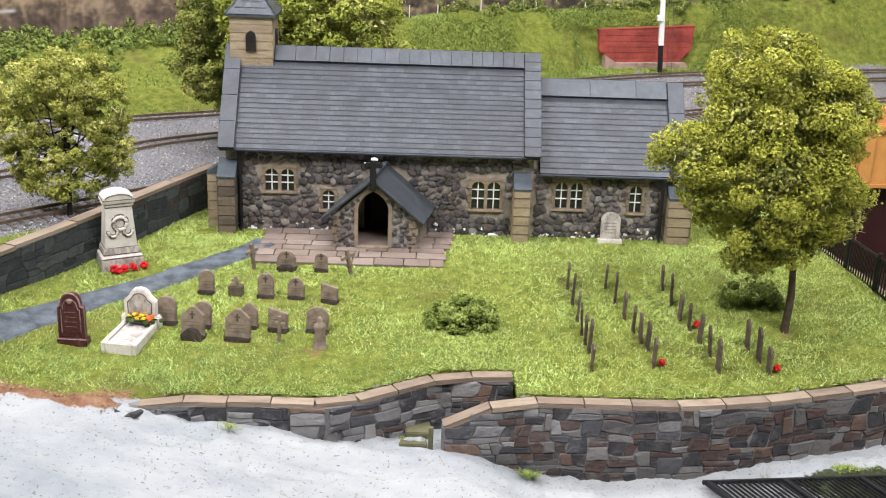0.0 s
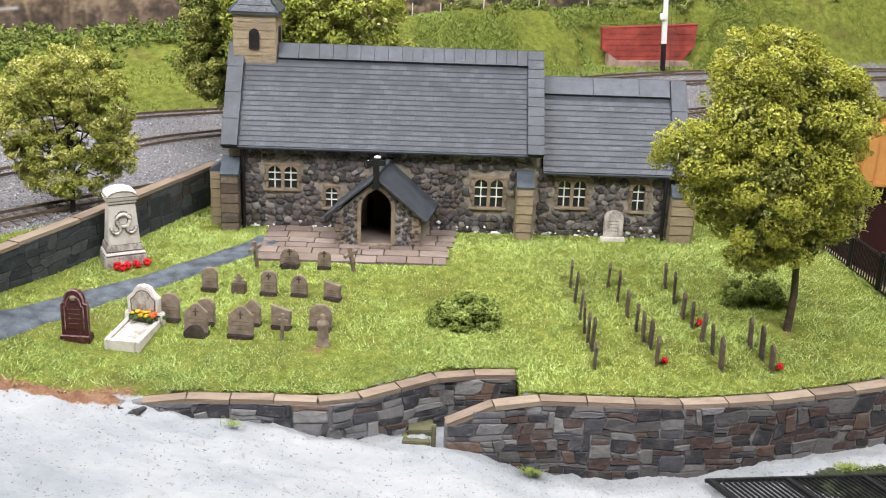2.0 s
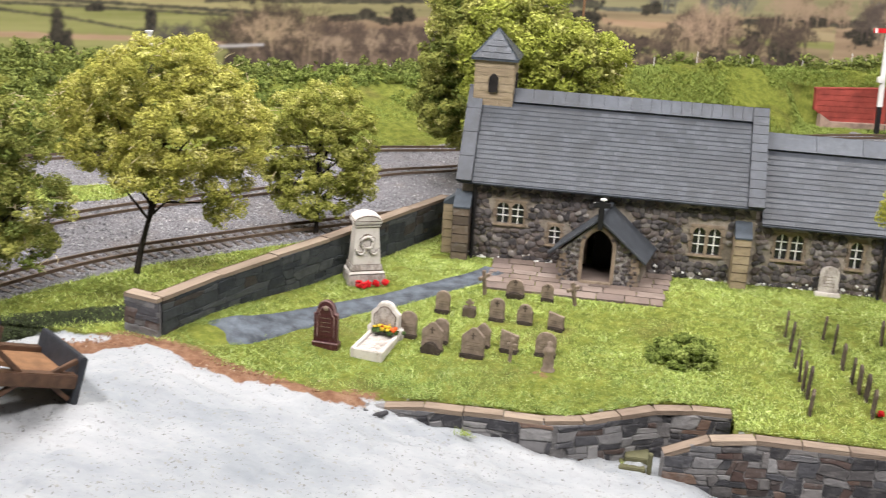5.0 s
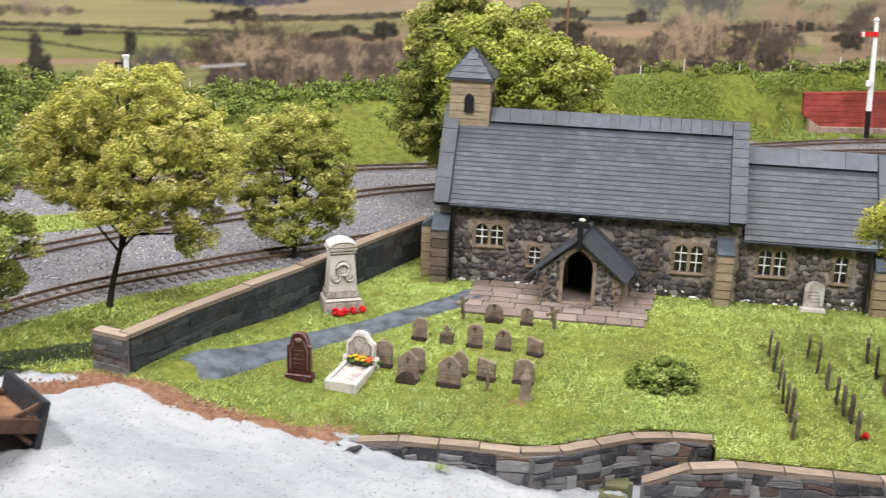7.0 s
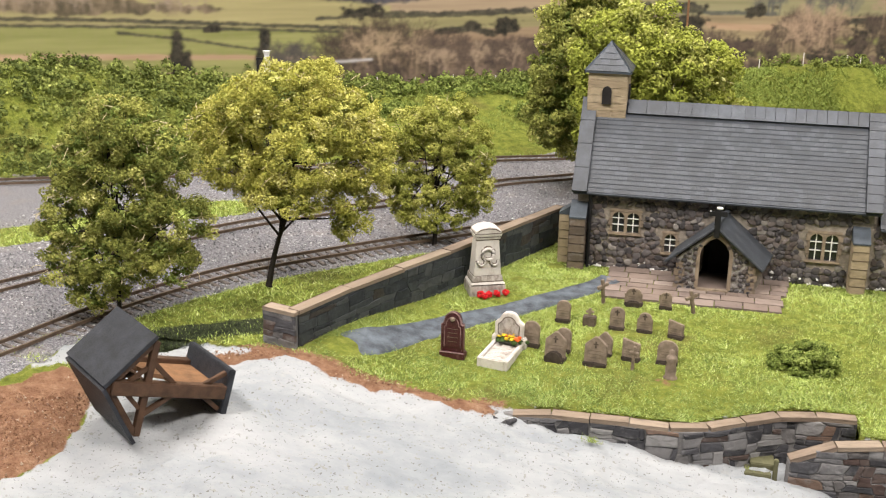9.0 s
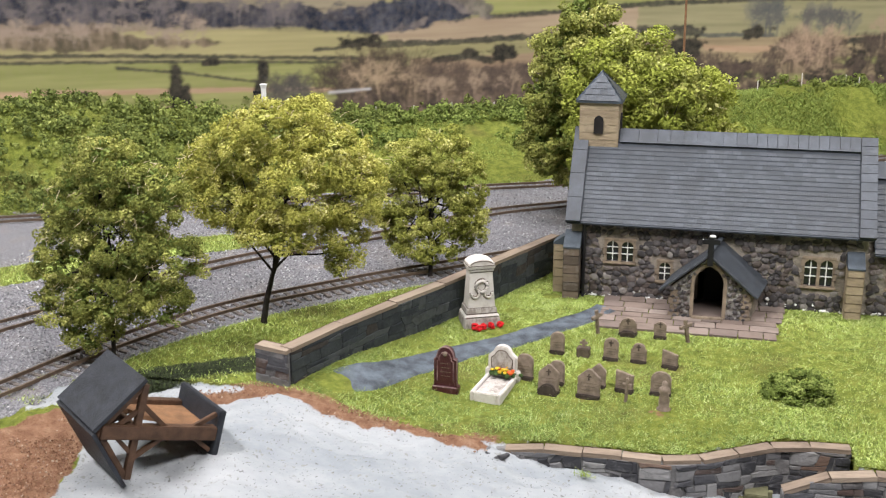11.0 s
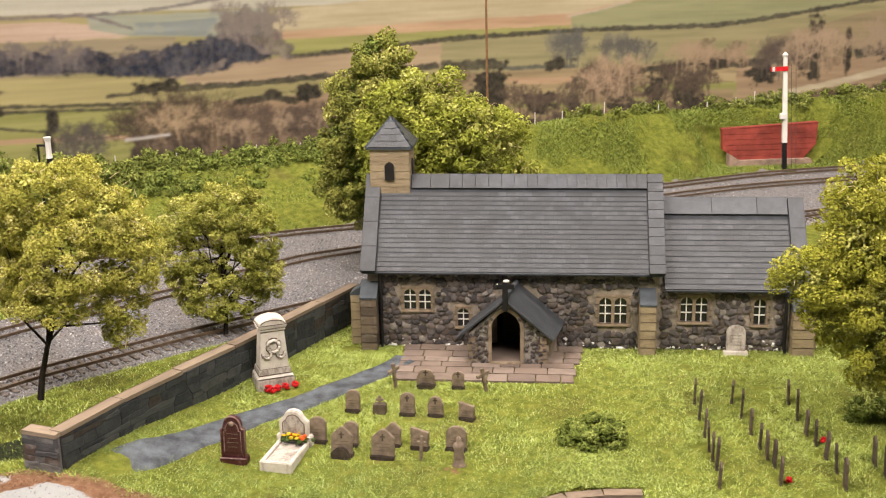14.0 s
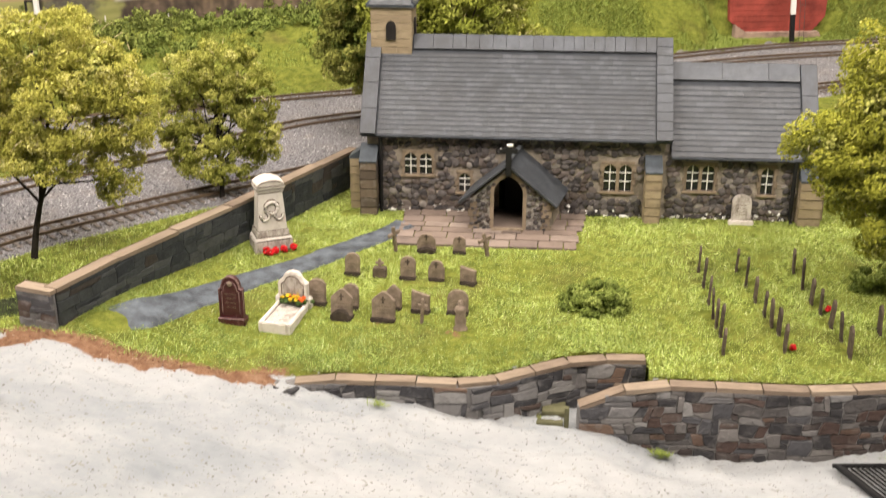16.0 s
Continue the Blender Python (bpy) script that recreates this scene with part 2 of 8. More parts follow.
def ground_z(x, y):
    """The height of the whole layout's surface, and how much of each cover lies on it."""
    x, y = np.asarray(x, float), np.asarray(y, float)
    yard = inside(YARD, x, y) & inside(YARD, x, y - 0.45)
    da, sa = strip_dist(TRACK_A[::3], x, y)
    db, sb = strip_dist(TRACK_B[::3], x, y)
    dc, sc = strip_dist(TRACK_C[::3], x, y)
    dk, sk = strip_dist(BACK[::2], x, y)
    dw, _ = strip_dist(LEFT_WALL, x, y)
    front = ~yard & (sa < 0) & (y < 57) & ((y < 50.6) | ((x > -15) & (y < 51.6)) | (x > -13) | ((x < -26) & (y < 49.5)))
    z = np.where(yard, yard_z(x, y), np.where(front, front_z(x, y), 0.15))
    west = ~yard & ~front & (sa < 0) & (x < -12)
    z = np.where(west, 0.15 + 0.5 * step01(66 - y, 0, 12) * step01(da, 1.5, 5), z)
    z = np.where((da < 3) & ~yard, np.minimum(z, 0.0) * step01(da, 1.8, 3.0) - 0.0, z)
    east = ~yard & ~front & (x > 27) & (y < 95) & (sa < 0)
    z = np.where(east, -5.0, z)
    rise = step01(dc, 2.2, np.maximum(dc + dk - 3.0, 4)) * (sc > 0)
    top = np.interp(x, [-95, -70, -58, -48, -40, -10, 5, 20, 36, 60], [8.5, 7.6, 5.8, 4.6, 4.2, 4.6, 6.0, 6.2, 7.0, 9.0])
    bay = 1 - step01(np.abs(x - 29.0), 6.0, 9.5) * 1.0
    rise = rise * (1 - bay * (y < 143.5 + 0.15 * (x - 29)))
    z = np.where(sc > 0, 0.1 + rise * top, z)
    verge = np.abs(strip_dist([(-46, 38), (-41.5, 43.4), (-37.6, 47.2), (-35, 48.6)], x, y)[0])
    plaster = front & ~inside(SOIL_BANK, x, y) & (verge > 0.55)
    ballast = ~yard & ((~front & (sa > 0) & (sc < 0)) | (da < 2.6) | (dc < 2.6))
    plaster &= da > 2.6
    isle = strip_dist([(-42.6, 80.4), (-46, 78.2), (-57, 66)], x, y)[0] < 2.5
    ballast &= ~isle
    return z, dict(yard=yard, front=front, plaster=plaster, ballast=ballast, west=west & ~ballast, bank=(sc > 0) & (dc > 2.2), isle=isle, east=east, dc=dc, da=da, dk=dk)


def ground_at(x, y):
    return float(ground_z(np.array([x]), np.array([y]))[0][0])

# ---- materials ----
STONE_TINTS = [(0.0, (0.050, 0.050, 0.055)), (0.20, (0.14, 0.138, 0.142)), (0.34, (0.19, 0.186, 0.188)), (0.46, (0.090, 0.066, 0.058)), (0.61, (0.25, 0.245, 0.242)), (0.67, (0.075, 0.075, 0.082)), (0.84, (0.175, 0.168, 0.166)), (0.94, (0.165, 0.112, 0.086))]
BROWN_TINTS = [(0.0, (0.040, 0.039, 0.042)), (0.22, (0.085, 0.080, 0.080)), (0.38, (0.072, 0.048, 0.042)), (0.56, (0.125, 0.118, 0.115)), (0.70, (0.055, 0.044, 0.042)), (0.84, (0.17, 0.16, 0.155)), (0.93, (0.11, 0.072, 0.056))]
COBBLE_TINTS = [(0.0, (0.050, 0.046, 0.047)), (0.2, (0.115, 0.104, 0.102)), (0.42, (0.068, 0.060, 0.061)), (0.6, (0.15, 0.126, 0.115)), (0.76, (0.088, 0.070, 0.062)), (0.92, (0.24, 0.22, 0.20))]
DRESS_TINTS = [(0.0, (0.23, 0.180, 0.130)), (0.35, (0.28, 0.222, 0.162)), (0.7, (0.205, 0.160, 0.118))]
SAND_TINTS = [(0.0, (0.335, 0.265, 0.175)), (0.3, (0.36, 0.287, 0.19)), (0.6, (0.315, 0.248, 0.165)), (0.85, (0.38, 0.305, 0.205))]
DARK_TINTS = [(0.0, (0.028, 0.033, 0.038)), (0.3, (0.042, 0.048, 0.052)), (0.6, (0.062, 0.068, 0.070)), (0.85, (0.048, 0.042, 0.038))]
SLATE_TINTS = [(0.0, (0.045, 0.053, 0.064)), (0.25, (0.055, 0.063, 0.076)), (0.5, (0.041, 0.048, 0.058)), (0.75, (0.063, 0.073, 0.086))]

mat_stone = pieces_mat("rough_slate_stone", STONE_TINTS, speck=1.3, bump=0.09, worn=(0.27, 0.265, 0.26), wear=0.6, unit="cm", scuff=(0.24, 0.235, 0.23))
mat_stone_brown = pieces_mat("brown_slate_stone", BROWN_TINTS, speck=1.3, bump=0.09, worn=(0.22, 0.205, 0.195), wear=0.5, unit="cm", scuff=(0.20, 0.185, 0.175))
mat_mortar = plain("grey_mortar", (0.185, 0.18, 0.178), 0.95, 0.3, 1.2, bump=0.06)
mat_cobble = pieces_mat("rounded_field_stone", COBBLE_TINTS, 0.75, speck=3.0)
mat_cobble_rest = pieces_mat("rounded_field_stone_rest", COBBLE_TINTS, 0.75, True, speck=3.0)
mat_wall_mortar = plain("buff_wall_mortar", (0.29, 0.252, 0.208), 0.95, 0.5, 1.3, bump=0.10)
mat_sand = pieces_mat("sandstone_block", SAND_TINTS, 0.9, speck=2.2, worn=(0.42, 0.36, 0.27))
mat_porch_mortar = plain("pale_porch_mortar", (0.36, 0.34, 0.31), 0.95, 0.3, 2.0, bump=0.08)
mat_tower_mortar = plain("pale_sand_mortar", (0.46, 0.385, 0.28), 0.95, 0.2, 2.0, bump=0.05)
mat_dress = pieces_mat("brown_sandstone_dressing", DRESS_TINTS, 0.9, speck=2.0, worn=(0.36, 0.31, 0.25))
mat_tan = plain("sandstone_dressing", (0.27, 0.212, 0.152), 0.9, 0.3, 2.0)
mat_coping = pieces_mat("sandstone_coping", [(0.0, (0.235, 0.182, 0.136)), (0.4, (0.28, 0.222, 0.168)), (0.75, (0.20, 0.153, 0.116))], 0.9, speck=1.6, worn=(0.40, 0.32, 0.24))
mat_dark = pieces_mat("dark_slate_stone", DARK_TINTS, 0.75, speck=1.5, worn=(0.12, 0.128, 0.13), unit="cm")
mat_dark_wall = plain("dark_slate_wall", (0.035, 0.038, 0.042), 0.9, 0.3, 1.5)
mat_slate = pieces_mat("roof_slate", SLATE_TINTS, 0.42, speck=1.8, bump=0.02, spec=0.4, worn=(0.13, 0.142, 0.158), wear=0.35, stain=(0.030, 0.034, 0.040), scuff=(0.125, 0.138, 0.15))
mat_slate_rest = pieces_mat("roof_slate_rest", SLATE_TINTS, 0.42, True, speck=0.7, bump=0.004, spec=0.4, worn=(0.13, 0.142, 0.158), wear=0.35, stain=(0.030, 0.034, 0.040), scuff=(0.125, 0.138, 0.15))
mat_lead = pieces_mat("slate_coping", [(0.0, (0.070, 0.081, 0.099)), (0.4, (0.079, 0.091, 0.110)), (0.75, (0.063, 0.073, 0.089))], 0.5, speck=1.2, bump=0.02, spec=0.4, worn=(0.15, 0.165, 0.185), stain=(0.030, 0.034, 0.040), scuff=(0.125, 0.138, 0.15))
mat_felt = plain("dark_roof_felt", (0.045, 0.052, 0.063), 0.75, 0.25, 1.0)
mat_black = plain("black_plastic", (0.012, 0.012, 0.013), 0.45, 0.3, 2.0, bump=0.01)
mat_white = plain("white_paint", (0.72, 0.72, 0.70), 0.55, 0.08, 2.0, bump=0.01)
mat_inside = plain("dark_inside", (0.018, 0.016, 0.015), 0.95, 0.3, 1.0)
mat_paver = pieces_mat("worn_stone_paver", [(0.0, (0.185, 0.142, 0.118)), (0.3, (0.225, 0.178, 0.150)), (0.6, (0.165, 0.128, 0.110)), (0.85, (0.26, 0.21, 0.18))], 0.9, speck=1.2, worn=(0.23, 0.185, 0.16))
mat_grout = plain("dark_grout", (0.075, 0.056, 0.045), 0.95, 0.3, 2.0)
mat_path = plain("grey_slate_path", (0.098, 0.115, 0.135), 0.75, 0.55, 1.1, bump=0.12)
mat_grave = plain("weathered_grave_stone", (0.245, 0.19, 0.145), 0.9, 0.35, 2.5, bump=0.05)
mat_grave_dark = plain("dark_grave_stone", (0.125, 0.095, 0.072), 0.9, 0.35, 2.5, bump=0.05)
mat_marker = plain("dark_marker_stone", (0.085, 0.065, 0.05), 0.9, 0.4, 2.5, bump=0.05)
mat_earth = plain("dark_foot_earth", (0.055, 0.042, 0.032), 0.95, 0.4, 2.5, bump=0.06)
mat_ink = plain("cut_lettering", (0.15, 0.115, 0.086), 0.9, 0.2, 2.0)


def stained(name, base, stain, lo, hi, scale, rough=0.8, spec=0.3):
    """Cast stone with a brown wash lying in streaks and blotches."""
    m = Mat(name, rough, 0.0, spec)
    c = m.mix(m.rng(m.noise(scale, 7, 0.72, (1, 1, 0.45)), lo, hi, 0, 0.85), base, stain)
    c = m.mix(m.rng(m.noise(scale * 4, 4, 0.7), 0.5, 0.7, 0, 0.4), c, tuple(v * 1.15 for v in base))
    m.color(c).bump(m.noise(scale * 3, 5), 0.05)
    return m.m


mat_marble = stained("white_grave_marble", (0.60, 0.565, 0.525), (0.34, 0.285, 0.235), 0.50, 0.76, 1.6)
mat_marble_worn = stained("grey_washed_stone", (0.47, 0.435, 0.40), (0.17, 0.14, 0.12), 0.42, 0.62, 2.6)
mat_burgundy = stained("burgundy_granite", (0.060, 0.014, 0.018), (0.19, 0.10, 0.10), 0.54, 0.70, 2.8, 0.32, 0.5)
mat_red = plain("red_poppy", (0.62, 0.012, 0.018), 0.6, 0.25, 4.0)
mat_yellow = plain("yellow_petals", (0.75, 0.50, 0.03), 0.7, 0.2, 4.0)
mat_orange = plain("orange_petals", (0.70, 0.11, 0.02), 0.7, 0.2, 4.0)
mat_leafgreen = plain("dark_green_leaves", (0.04, 0.075, 0.015), 0.8, 0.4, 4.0)
mat_rail = plain("rusty_rail", (0.15, 0.108, 0.078), 0.5, 0.3, 2.0, metal=0.4, bump=0.01)
mat_sleeper = plain("brown_sleeper", (0.15, 0.128, 0.115), 0.9, 0.35, 3.0)
mat_brick = plain("red_retaining_wall", (0.29, 0.055, 0.042), 0.8, 0.4, 0.5)
mat_timber = plain("dark_stained_timber", (0.085, 0.046, 0.027), 0.6, 0.45, 1.2, bump=0.03)
mat_gate_board = plain("orange_stained_board", (0.20, 0.105, 0.052), 0.65, 0.35, 1.2, bump=0.03)
mat_gate_slate = plain("charcoal_slate_sheet", (0.028, 0.031, 0.038), 0.55, 0.4, 1.6, bump=0.03)
mat_bark = plain("brown_bark", (0.095, 0.070, 0.045), 0.95, 0.4, 3.0, bump=0.08)
mat_bark_dark = plain("dark_wire_bark", (0.022, 0.017, 0.014), 0.8, 0.4, 3.0, bump=0.05)
mat_pine = plain("varnished_pine", (0.55, 0.26, 0.07), 0.45, 0.18, 0.5, bump=0.01)
mat_maroon = plain("dark_maroon_board", (0.030, 0.008, 0.007), 0.6, 0.25, 0.5)
mat_pale = plain("pale_wall_paint", (0.42, 0.42, 0.41), 0.9, 0.04, 0.02, bump=0.0)
mat_carpet = plain("grey_carpet", (0.16, 0.16, 0.17), 0.95, 0.2, 0.3)
mat_board = plain("plywood_edge", (0.36, 0.25, 0.14), 0.7, 0.2, 0.3)


def leafy(name, stops, rough=0.75, patchy=0.45, lumps=False):
    m = Mat(name, rough, 0.0, 0.15)
    tone = m.island()
    if lumps:  # leaves of one tuft are of one tint
        n = m.node("ShaderNodeAttribute")
        n.attribute_name = "tone"
        mixed = m.node("ShaderNodeMix", Factor=0.45)
        m.link(n.outputs["Fac"], mixed.inputs[2])
        m.link(tone, mixed.inputs[3])
        tone = mixed.outputs[0]
    c = m.ramp(tone, stops)
    c = m.mix(m.rng(m.noise(0.35, 3), 0.35, 0.65, 0, patchy), c, tuple(v * 0.5 for v in stops[0][1]))
    m.color(c)
    return m.m


mat_grass = leafy("static_grass", [(0.0, (0.125, 0.185, 0.036)), (0.3, (0.25, 0.335, 0.066)), (0.65, (0.42, 0.52, 0.125)), (0.92, (0.58, 0.67, 0.23)), (1.0, (0.76, 0.80, 0.42))], patchy=0.3)
mat_grass_deep = leafy("deep_static_grass", [(0.0, (0.09, 0.145, 0.032)), (0.3, (0.19, 0.27, 0.062)), (0.65, (0.31, 0.405, 0.105)), (0.92, (0.45, 0.54, 0.18)), (1.0, (0.62, 0.67, 0.33))], patchy=0.35)
mat_bank_grass = leafy("bank_grass", [(0.0, (0.155, 0.21, 0.045)), (0.5, (0.235, 0.305, 0.068)), (1.0, (0.34, 0.40, 0.11))], patchy=0.3)
mat_leaf_lime = leafy("lime_foam_leaves", [(0.0, (0.19, 0.205, 0.028)), (0.3, (0.29, 0.30, 0.04)), (0.75, (0.40, 0.405, 0.058)), (1.0, (0.56, 0.53, 0.15))], patchy=0.25, lumps=True)
mat_leaf_gold = leafy("golden_green_leaves", [(0.0, (0.27, 0.275, 0.05)), (0.4, (0.39, 0.385, 0.075)), (0.75, (0.60, 0.565, 0.15)), (1.0, (0.86, 0.80, 0.40))], patchy=0.25, lumps=True)
mat_leaf_mid = leafy("olive_leaves", [(0.0, (0.17, 0.195, 0.04)), (0.4, (0.32, 0.335, 0.065)), (0.8, (0.52, 0.515, 0.14)), (1.0, (0.80, 0.75, 0.34))], patchy=0.25, lumps=True)
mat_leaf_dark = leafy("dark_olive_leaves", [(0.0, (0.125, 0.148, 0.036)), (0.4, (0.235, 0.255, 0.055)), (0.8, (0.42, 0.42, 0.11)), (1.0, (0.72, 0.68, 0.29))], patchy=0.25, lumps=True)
mat_leaf_bright = leafy("bright_green_leaves", [(0.0, (0.17, 0.20, 0.035)), (0.35, (0.29, 0.33, 0.05)), (0.75, (0.44, 0.47, 0.095)), (1.0, (0.68, 0.68, 0.28))], patchy=0.25, lumps=True)
mat_hedge = leafy("hedge_leaves", [(0.0, (0.075, 0.10, 0.028)), (0.4, (0.15, 0.185, 0.045)), (0.8, (0.26, 0.30, 0.075)), (1.0, (0.42, 0.45, 0.14))], patchy=0.25, lumps=True)
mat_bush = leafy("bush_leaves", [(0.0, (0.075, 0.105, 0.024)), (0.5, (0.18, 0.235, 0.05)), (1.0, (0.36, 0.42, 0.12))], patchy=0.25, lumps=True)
mat_litter = leafy("dark_litter", [(0.0, (0.012, 0.016, 0.010)), (0.6, (0.04, 0.05, 0.025)), (1.0, (0.10, 0.13, 0.045))])
mat_twig = plain("pale_twigs", (0.55, 0.47, 0.28), 0.8, 0.25, 3.0)
mat_chip = pieces_mat("grey_ballast_chip", [(0.0, (0.13, 0.128, 0.137)), (0.3, (0.25, 0.246, 0.258)), (0.6, (0.37, 0.364, 0.38)), (0.85, (0.55, 0.54, 0.55))], 0.9, True, speck=6.0)


def ground_material():
    m = Mat("layout_ground", 0.92, 0.0, 0.15)

    def mask(name):
        n = m.node("ShaderNodeAttribute")
        n.attribute_name = name
        edge = m.rng(m.noise(1.1, 5, 0.7), 0.25, 0.75, -0.28, 0.28)
        add = m.t.nodes.new("ShaderNodeMath")
        m.link(n.outputs["Fac"], add.inputs[0])
        m.link(edge, add.inputs[1])
        return m.rng(add.outputs[0], 0.42, 0.58)

    turf = m.ramp(m.noise(1.3, 6, 0.7), [(0.3, (0.085, 0.105, 0.018)), (0.5, (0.17, 0.20, 0.034)), (0.7, (0.27, 0.285, 0.062))])
    turf = m.mix(m.rng(m.noise(0.22, 3), 0.52, 0.7, 0, 0.5), turf, (0.10, 0.075, 0.03))
    stones = m.ramp(m.noise(7.0, 4, 0.8), [(0.32, (0.06, 0.06, 0.066)), (0.5, (0.21, 0.207, 0.22)), (0.68, (0.43, 0.42, 0.438))])
    stones = m.mix(m.rng(m.noise(0.3, 4), 0.5, 0.75, 0, 0.4), stones, (0.30, 0.25, 0.21))
    white = m.ramp(m.noise(0.16, 8, 0.68, (0.45, 1.0, 1.0)), [(0.32, (0.26, 0.288, 0.31)), (0.5, (0.37, 0.389, 0.402)), (0.68, (0.465, 0.475, 0.48))])
    white = m.mix(m.rng(m.noise(3.6, 2, 0.5), 0.645, 0.68, 0, 0.7), white, (0.27, 0.27, 0.24))
    white = m.mix(m.rng(m.noise(0.5, 5, 0.7), 0.6, 0.78, 0, 0.35), white, (0.50, 0.475, 0.43))
    white = m.mix(m.rng(m.noise(5.5, 2, 0.5), 0.66, 0.69, 0, 0.8), white, (0.15, 0.15, 0.135))
    soil = m.ramp(m.noise(1.6, 6, 0.7), [(0.3, (0.17, 0.085, 0.05)), (0.55, (0.27, 0.15, 0.09)), (0.75, (0.37, 0.24, 0.16))])
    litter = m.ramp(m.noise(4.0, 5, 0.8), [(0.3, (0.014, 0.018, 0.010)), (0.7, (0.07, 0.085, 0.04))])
    c = m.mix(mask("ballast"), turf, stones)
    c = m.mix(mask("soil"), c, soil)
    c = m.mix(mask("plaster"), c, white)
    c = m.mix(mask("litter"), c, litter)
    m.color(c)
    rough = m.mix(mask("plaster"), m.noise(8, 4), m.noise(1.6, 8, 0.75))
    m.bump(rough, 0.26)
    return m.m


mat_ground = ground_material()

# ---- ground ----
RIM = [(-31, 48.5), (-26.5, 50.3), (-24, 49.8), (-21, 49.7), (-18.3, 49.9), (-15.5, 49.4), (-13.4, 50.0)]
LITTER = [(-35.0, 49.9), (-32.0, 52.2), (-28.2, 54.4)]
SOIL_SPOTS = [(-15.4, 65.2, 1.6), (22.9, 59.4, 1.5), (20.9, 55.6, 1.0), (-8.2, 56.6, 1.1), (-10.6, 56.8, 1.1), (-3.8, 55.6, 1.2), (-3.4, 61.5, 0.9), (-5.5, 62.0, 0.8), (-16.9, 55.7, 0.8), (-18.0, 50.6, 1.8), (-15.0, 50.3, 1.6), (-6.3, 57.6, 0.9), (11.3, 61.5, 0.9), (17.6, 58.5, 0.9), (-12.5, 51.0, 1.2), (13.9, 60.2, 0.7), (17.3, 60.6, 0.8), (14.4, 55.9, 0.7), (17.9, 55.4, 0.8), (11.1, 57.9, 0.6), (20.6, 56.6, 0.8), (-12.3, 58.1, 0.7), (-10.9, 62.0, 0.6), (-7.3, 61.7, 0.6), (-8.9, 51.6, 0.7)]
xs = np.concatenate([np.arange(-140, -62, 4), np.arange(-62, -46, 0.5), np.arange(-46, 31, 0.3), np.arange(31, 45, 0.5), np.arange(45, 131, 4)])
ys = np.concatenate([np.arange(12, 34, 2), np.arange(34, 56, 0.3), np.arange(56, 112, 0.5), np.arange(112, 172, 1.5)])
GX, GY = np.meshgrid(xs, ys)
GX, GY = GX.ravel(), GY.ravel()
GZ, cover = ground_z(GX, GY)
wob = np.array([noise.fractal(Vector((x * 0.16, y * 0.16, 3.3)), 1.0, 2.0, 4) for x, y in zip(GX, GY)])
fine2 = np.array([noise.noise(Vector((x * 2.1, y * 2.1, 4.1))) for x, y in zip(GX, GY)])
fine = np.array([noise.noise(Vector((x * 0.9, y * 0.9, 8.1))) for x, y in zip(GX, GY)])
# drifts where the plaster was combed along the bank
drift = np.array([1 - 2 * abs(noise.noise(Vector((x * 0.1, y * 0.55 - x * 0.05, 5.7)))) for x, y in zip(GX, GY)]) - 0.6
GZ = GZ + np.where(cover["front"], wob * 0.45, np.where(cover["bank"], wob * 0.8, wob * 0.05)) + np.where(cover["front"], 0.2, 0.05) * fine + np.where(cover["front"], 0.16, 0.0) * fine2 + np.where(cover["front"], 0.3, 0.0) * drift
nx, ny = len(xs), len(ys)
q = (np.arange(ny - 1)[:, None] * nx + np.arange(nx - 1)[None, :]).ravel()
ground = soup("ground", np.stack([GX, GY, GZ], 1), np.stack([q, q + 1, q + nx + 1, q + nx], 1), mat_ground, smooth=True)
tagged(ground, "sculpted layout ground of turf, white plaster, soil and ballast", "ground", kind="structure")
rim = np.abs(strip_dist(RIM, GX, GY)[0])
soil = np.where(inside(SOIL_BANK, GX, GY), 1.0, 0.0)
soil = np.maximum(soil, 1.15 - rim / 2.0)
for sx, sy, sr in SOIL_SPOTS:
    soil = np.maximum(soil, 0.62 - 0.5 * np.hypot(GX - sx, GY - sy) / sr)
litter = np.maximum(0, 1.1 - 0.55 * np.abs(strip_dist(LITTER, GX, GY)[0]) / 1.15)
# dark grass and debris by the ramp railing, with its shade painted in
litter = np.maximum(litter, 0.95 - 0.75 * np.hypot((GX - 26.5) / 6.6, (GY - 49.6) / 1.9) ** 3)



def blurred(values, times=3):
    a = np.asarray(values, float).reshape(ny, nx)
    for _ in range(times):
        p = np.pad(a, 1, mode="edge")
        a = (p[:-2, 1:-1] + p[2:, 1:-1] + p[1:-1, :-2] + p[1:-1, 2:] + 2 * a) / 6
    return a.ravel()


for name, values in (("ballast", blurred(cover["ballast"], 1)), ("plaster", blurred(cover["plaster"] & (rim > 0.5))), ("soil", blurred(soil)), ("litter", litter)):
    at = ground.data.attributes.new(name, "FLOAT", "POINT")
    at.data.foreach_set("value", np.clip(np.asarray(values, np.float32), 0, 1))
bm = box(bmesh.new(), -140, 128, 12, 14, -14, -6)
tagged(part("baseboard_edge", bm, mat_board), "plywood front edge of the layout board", "board", kind="structure")

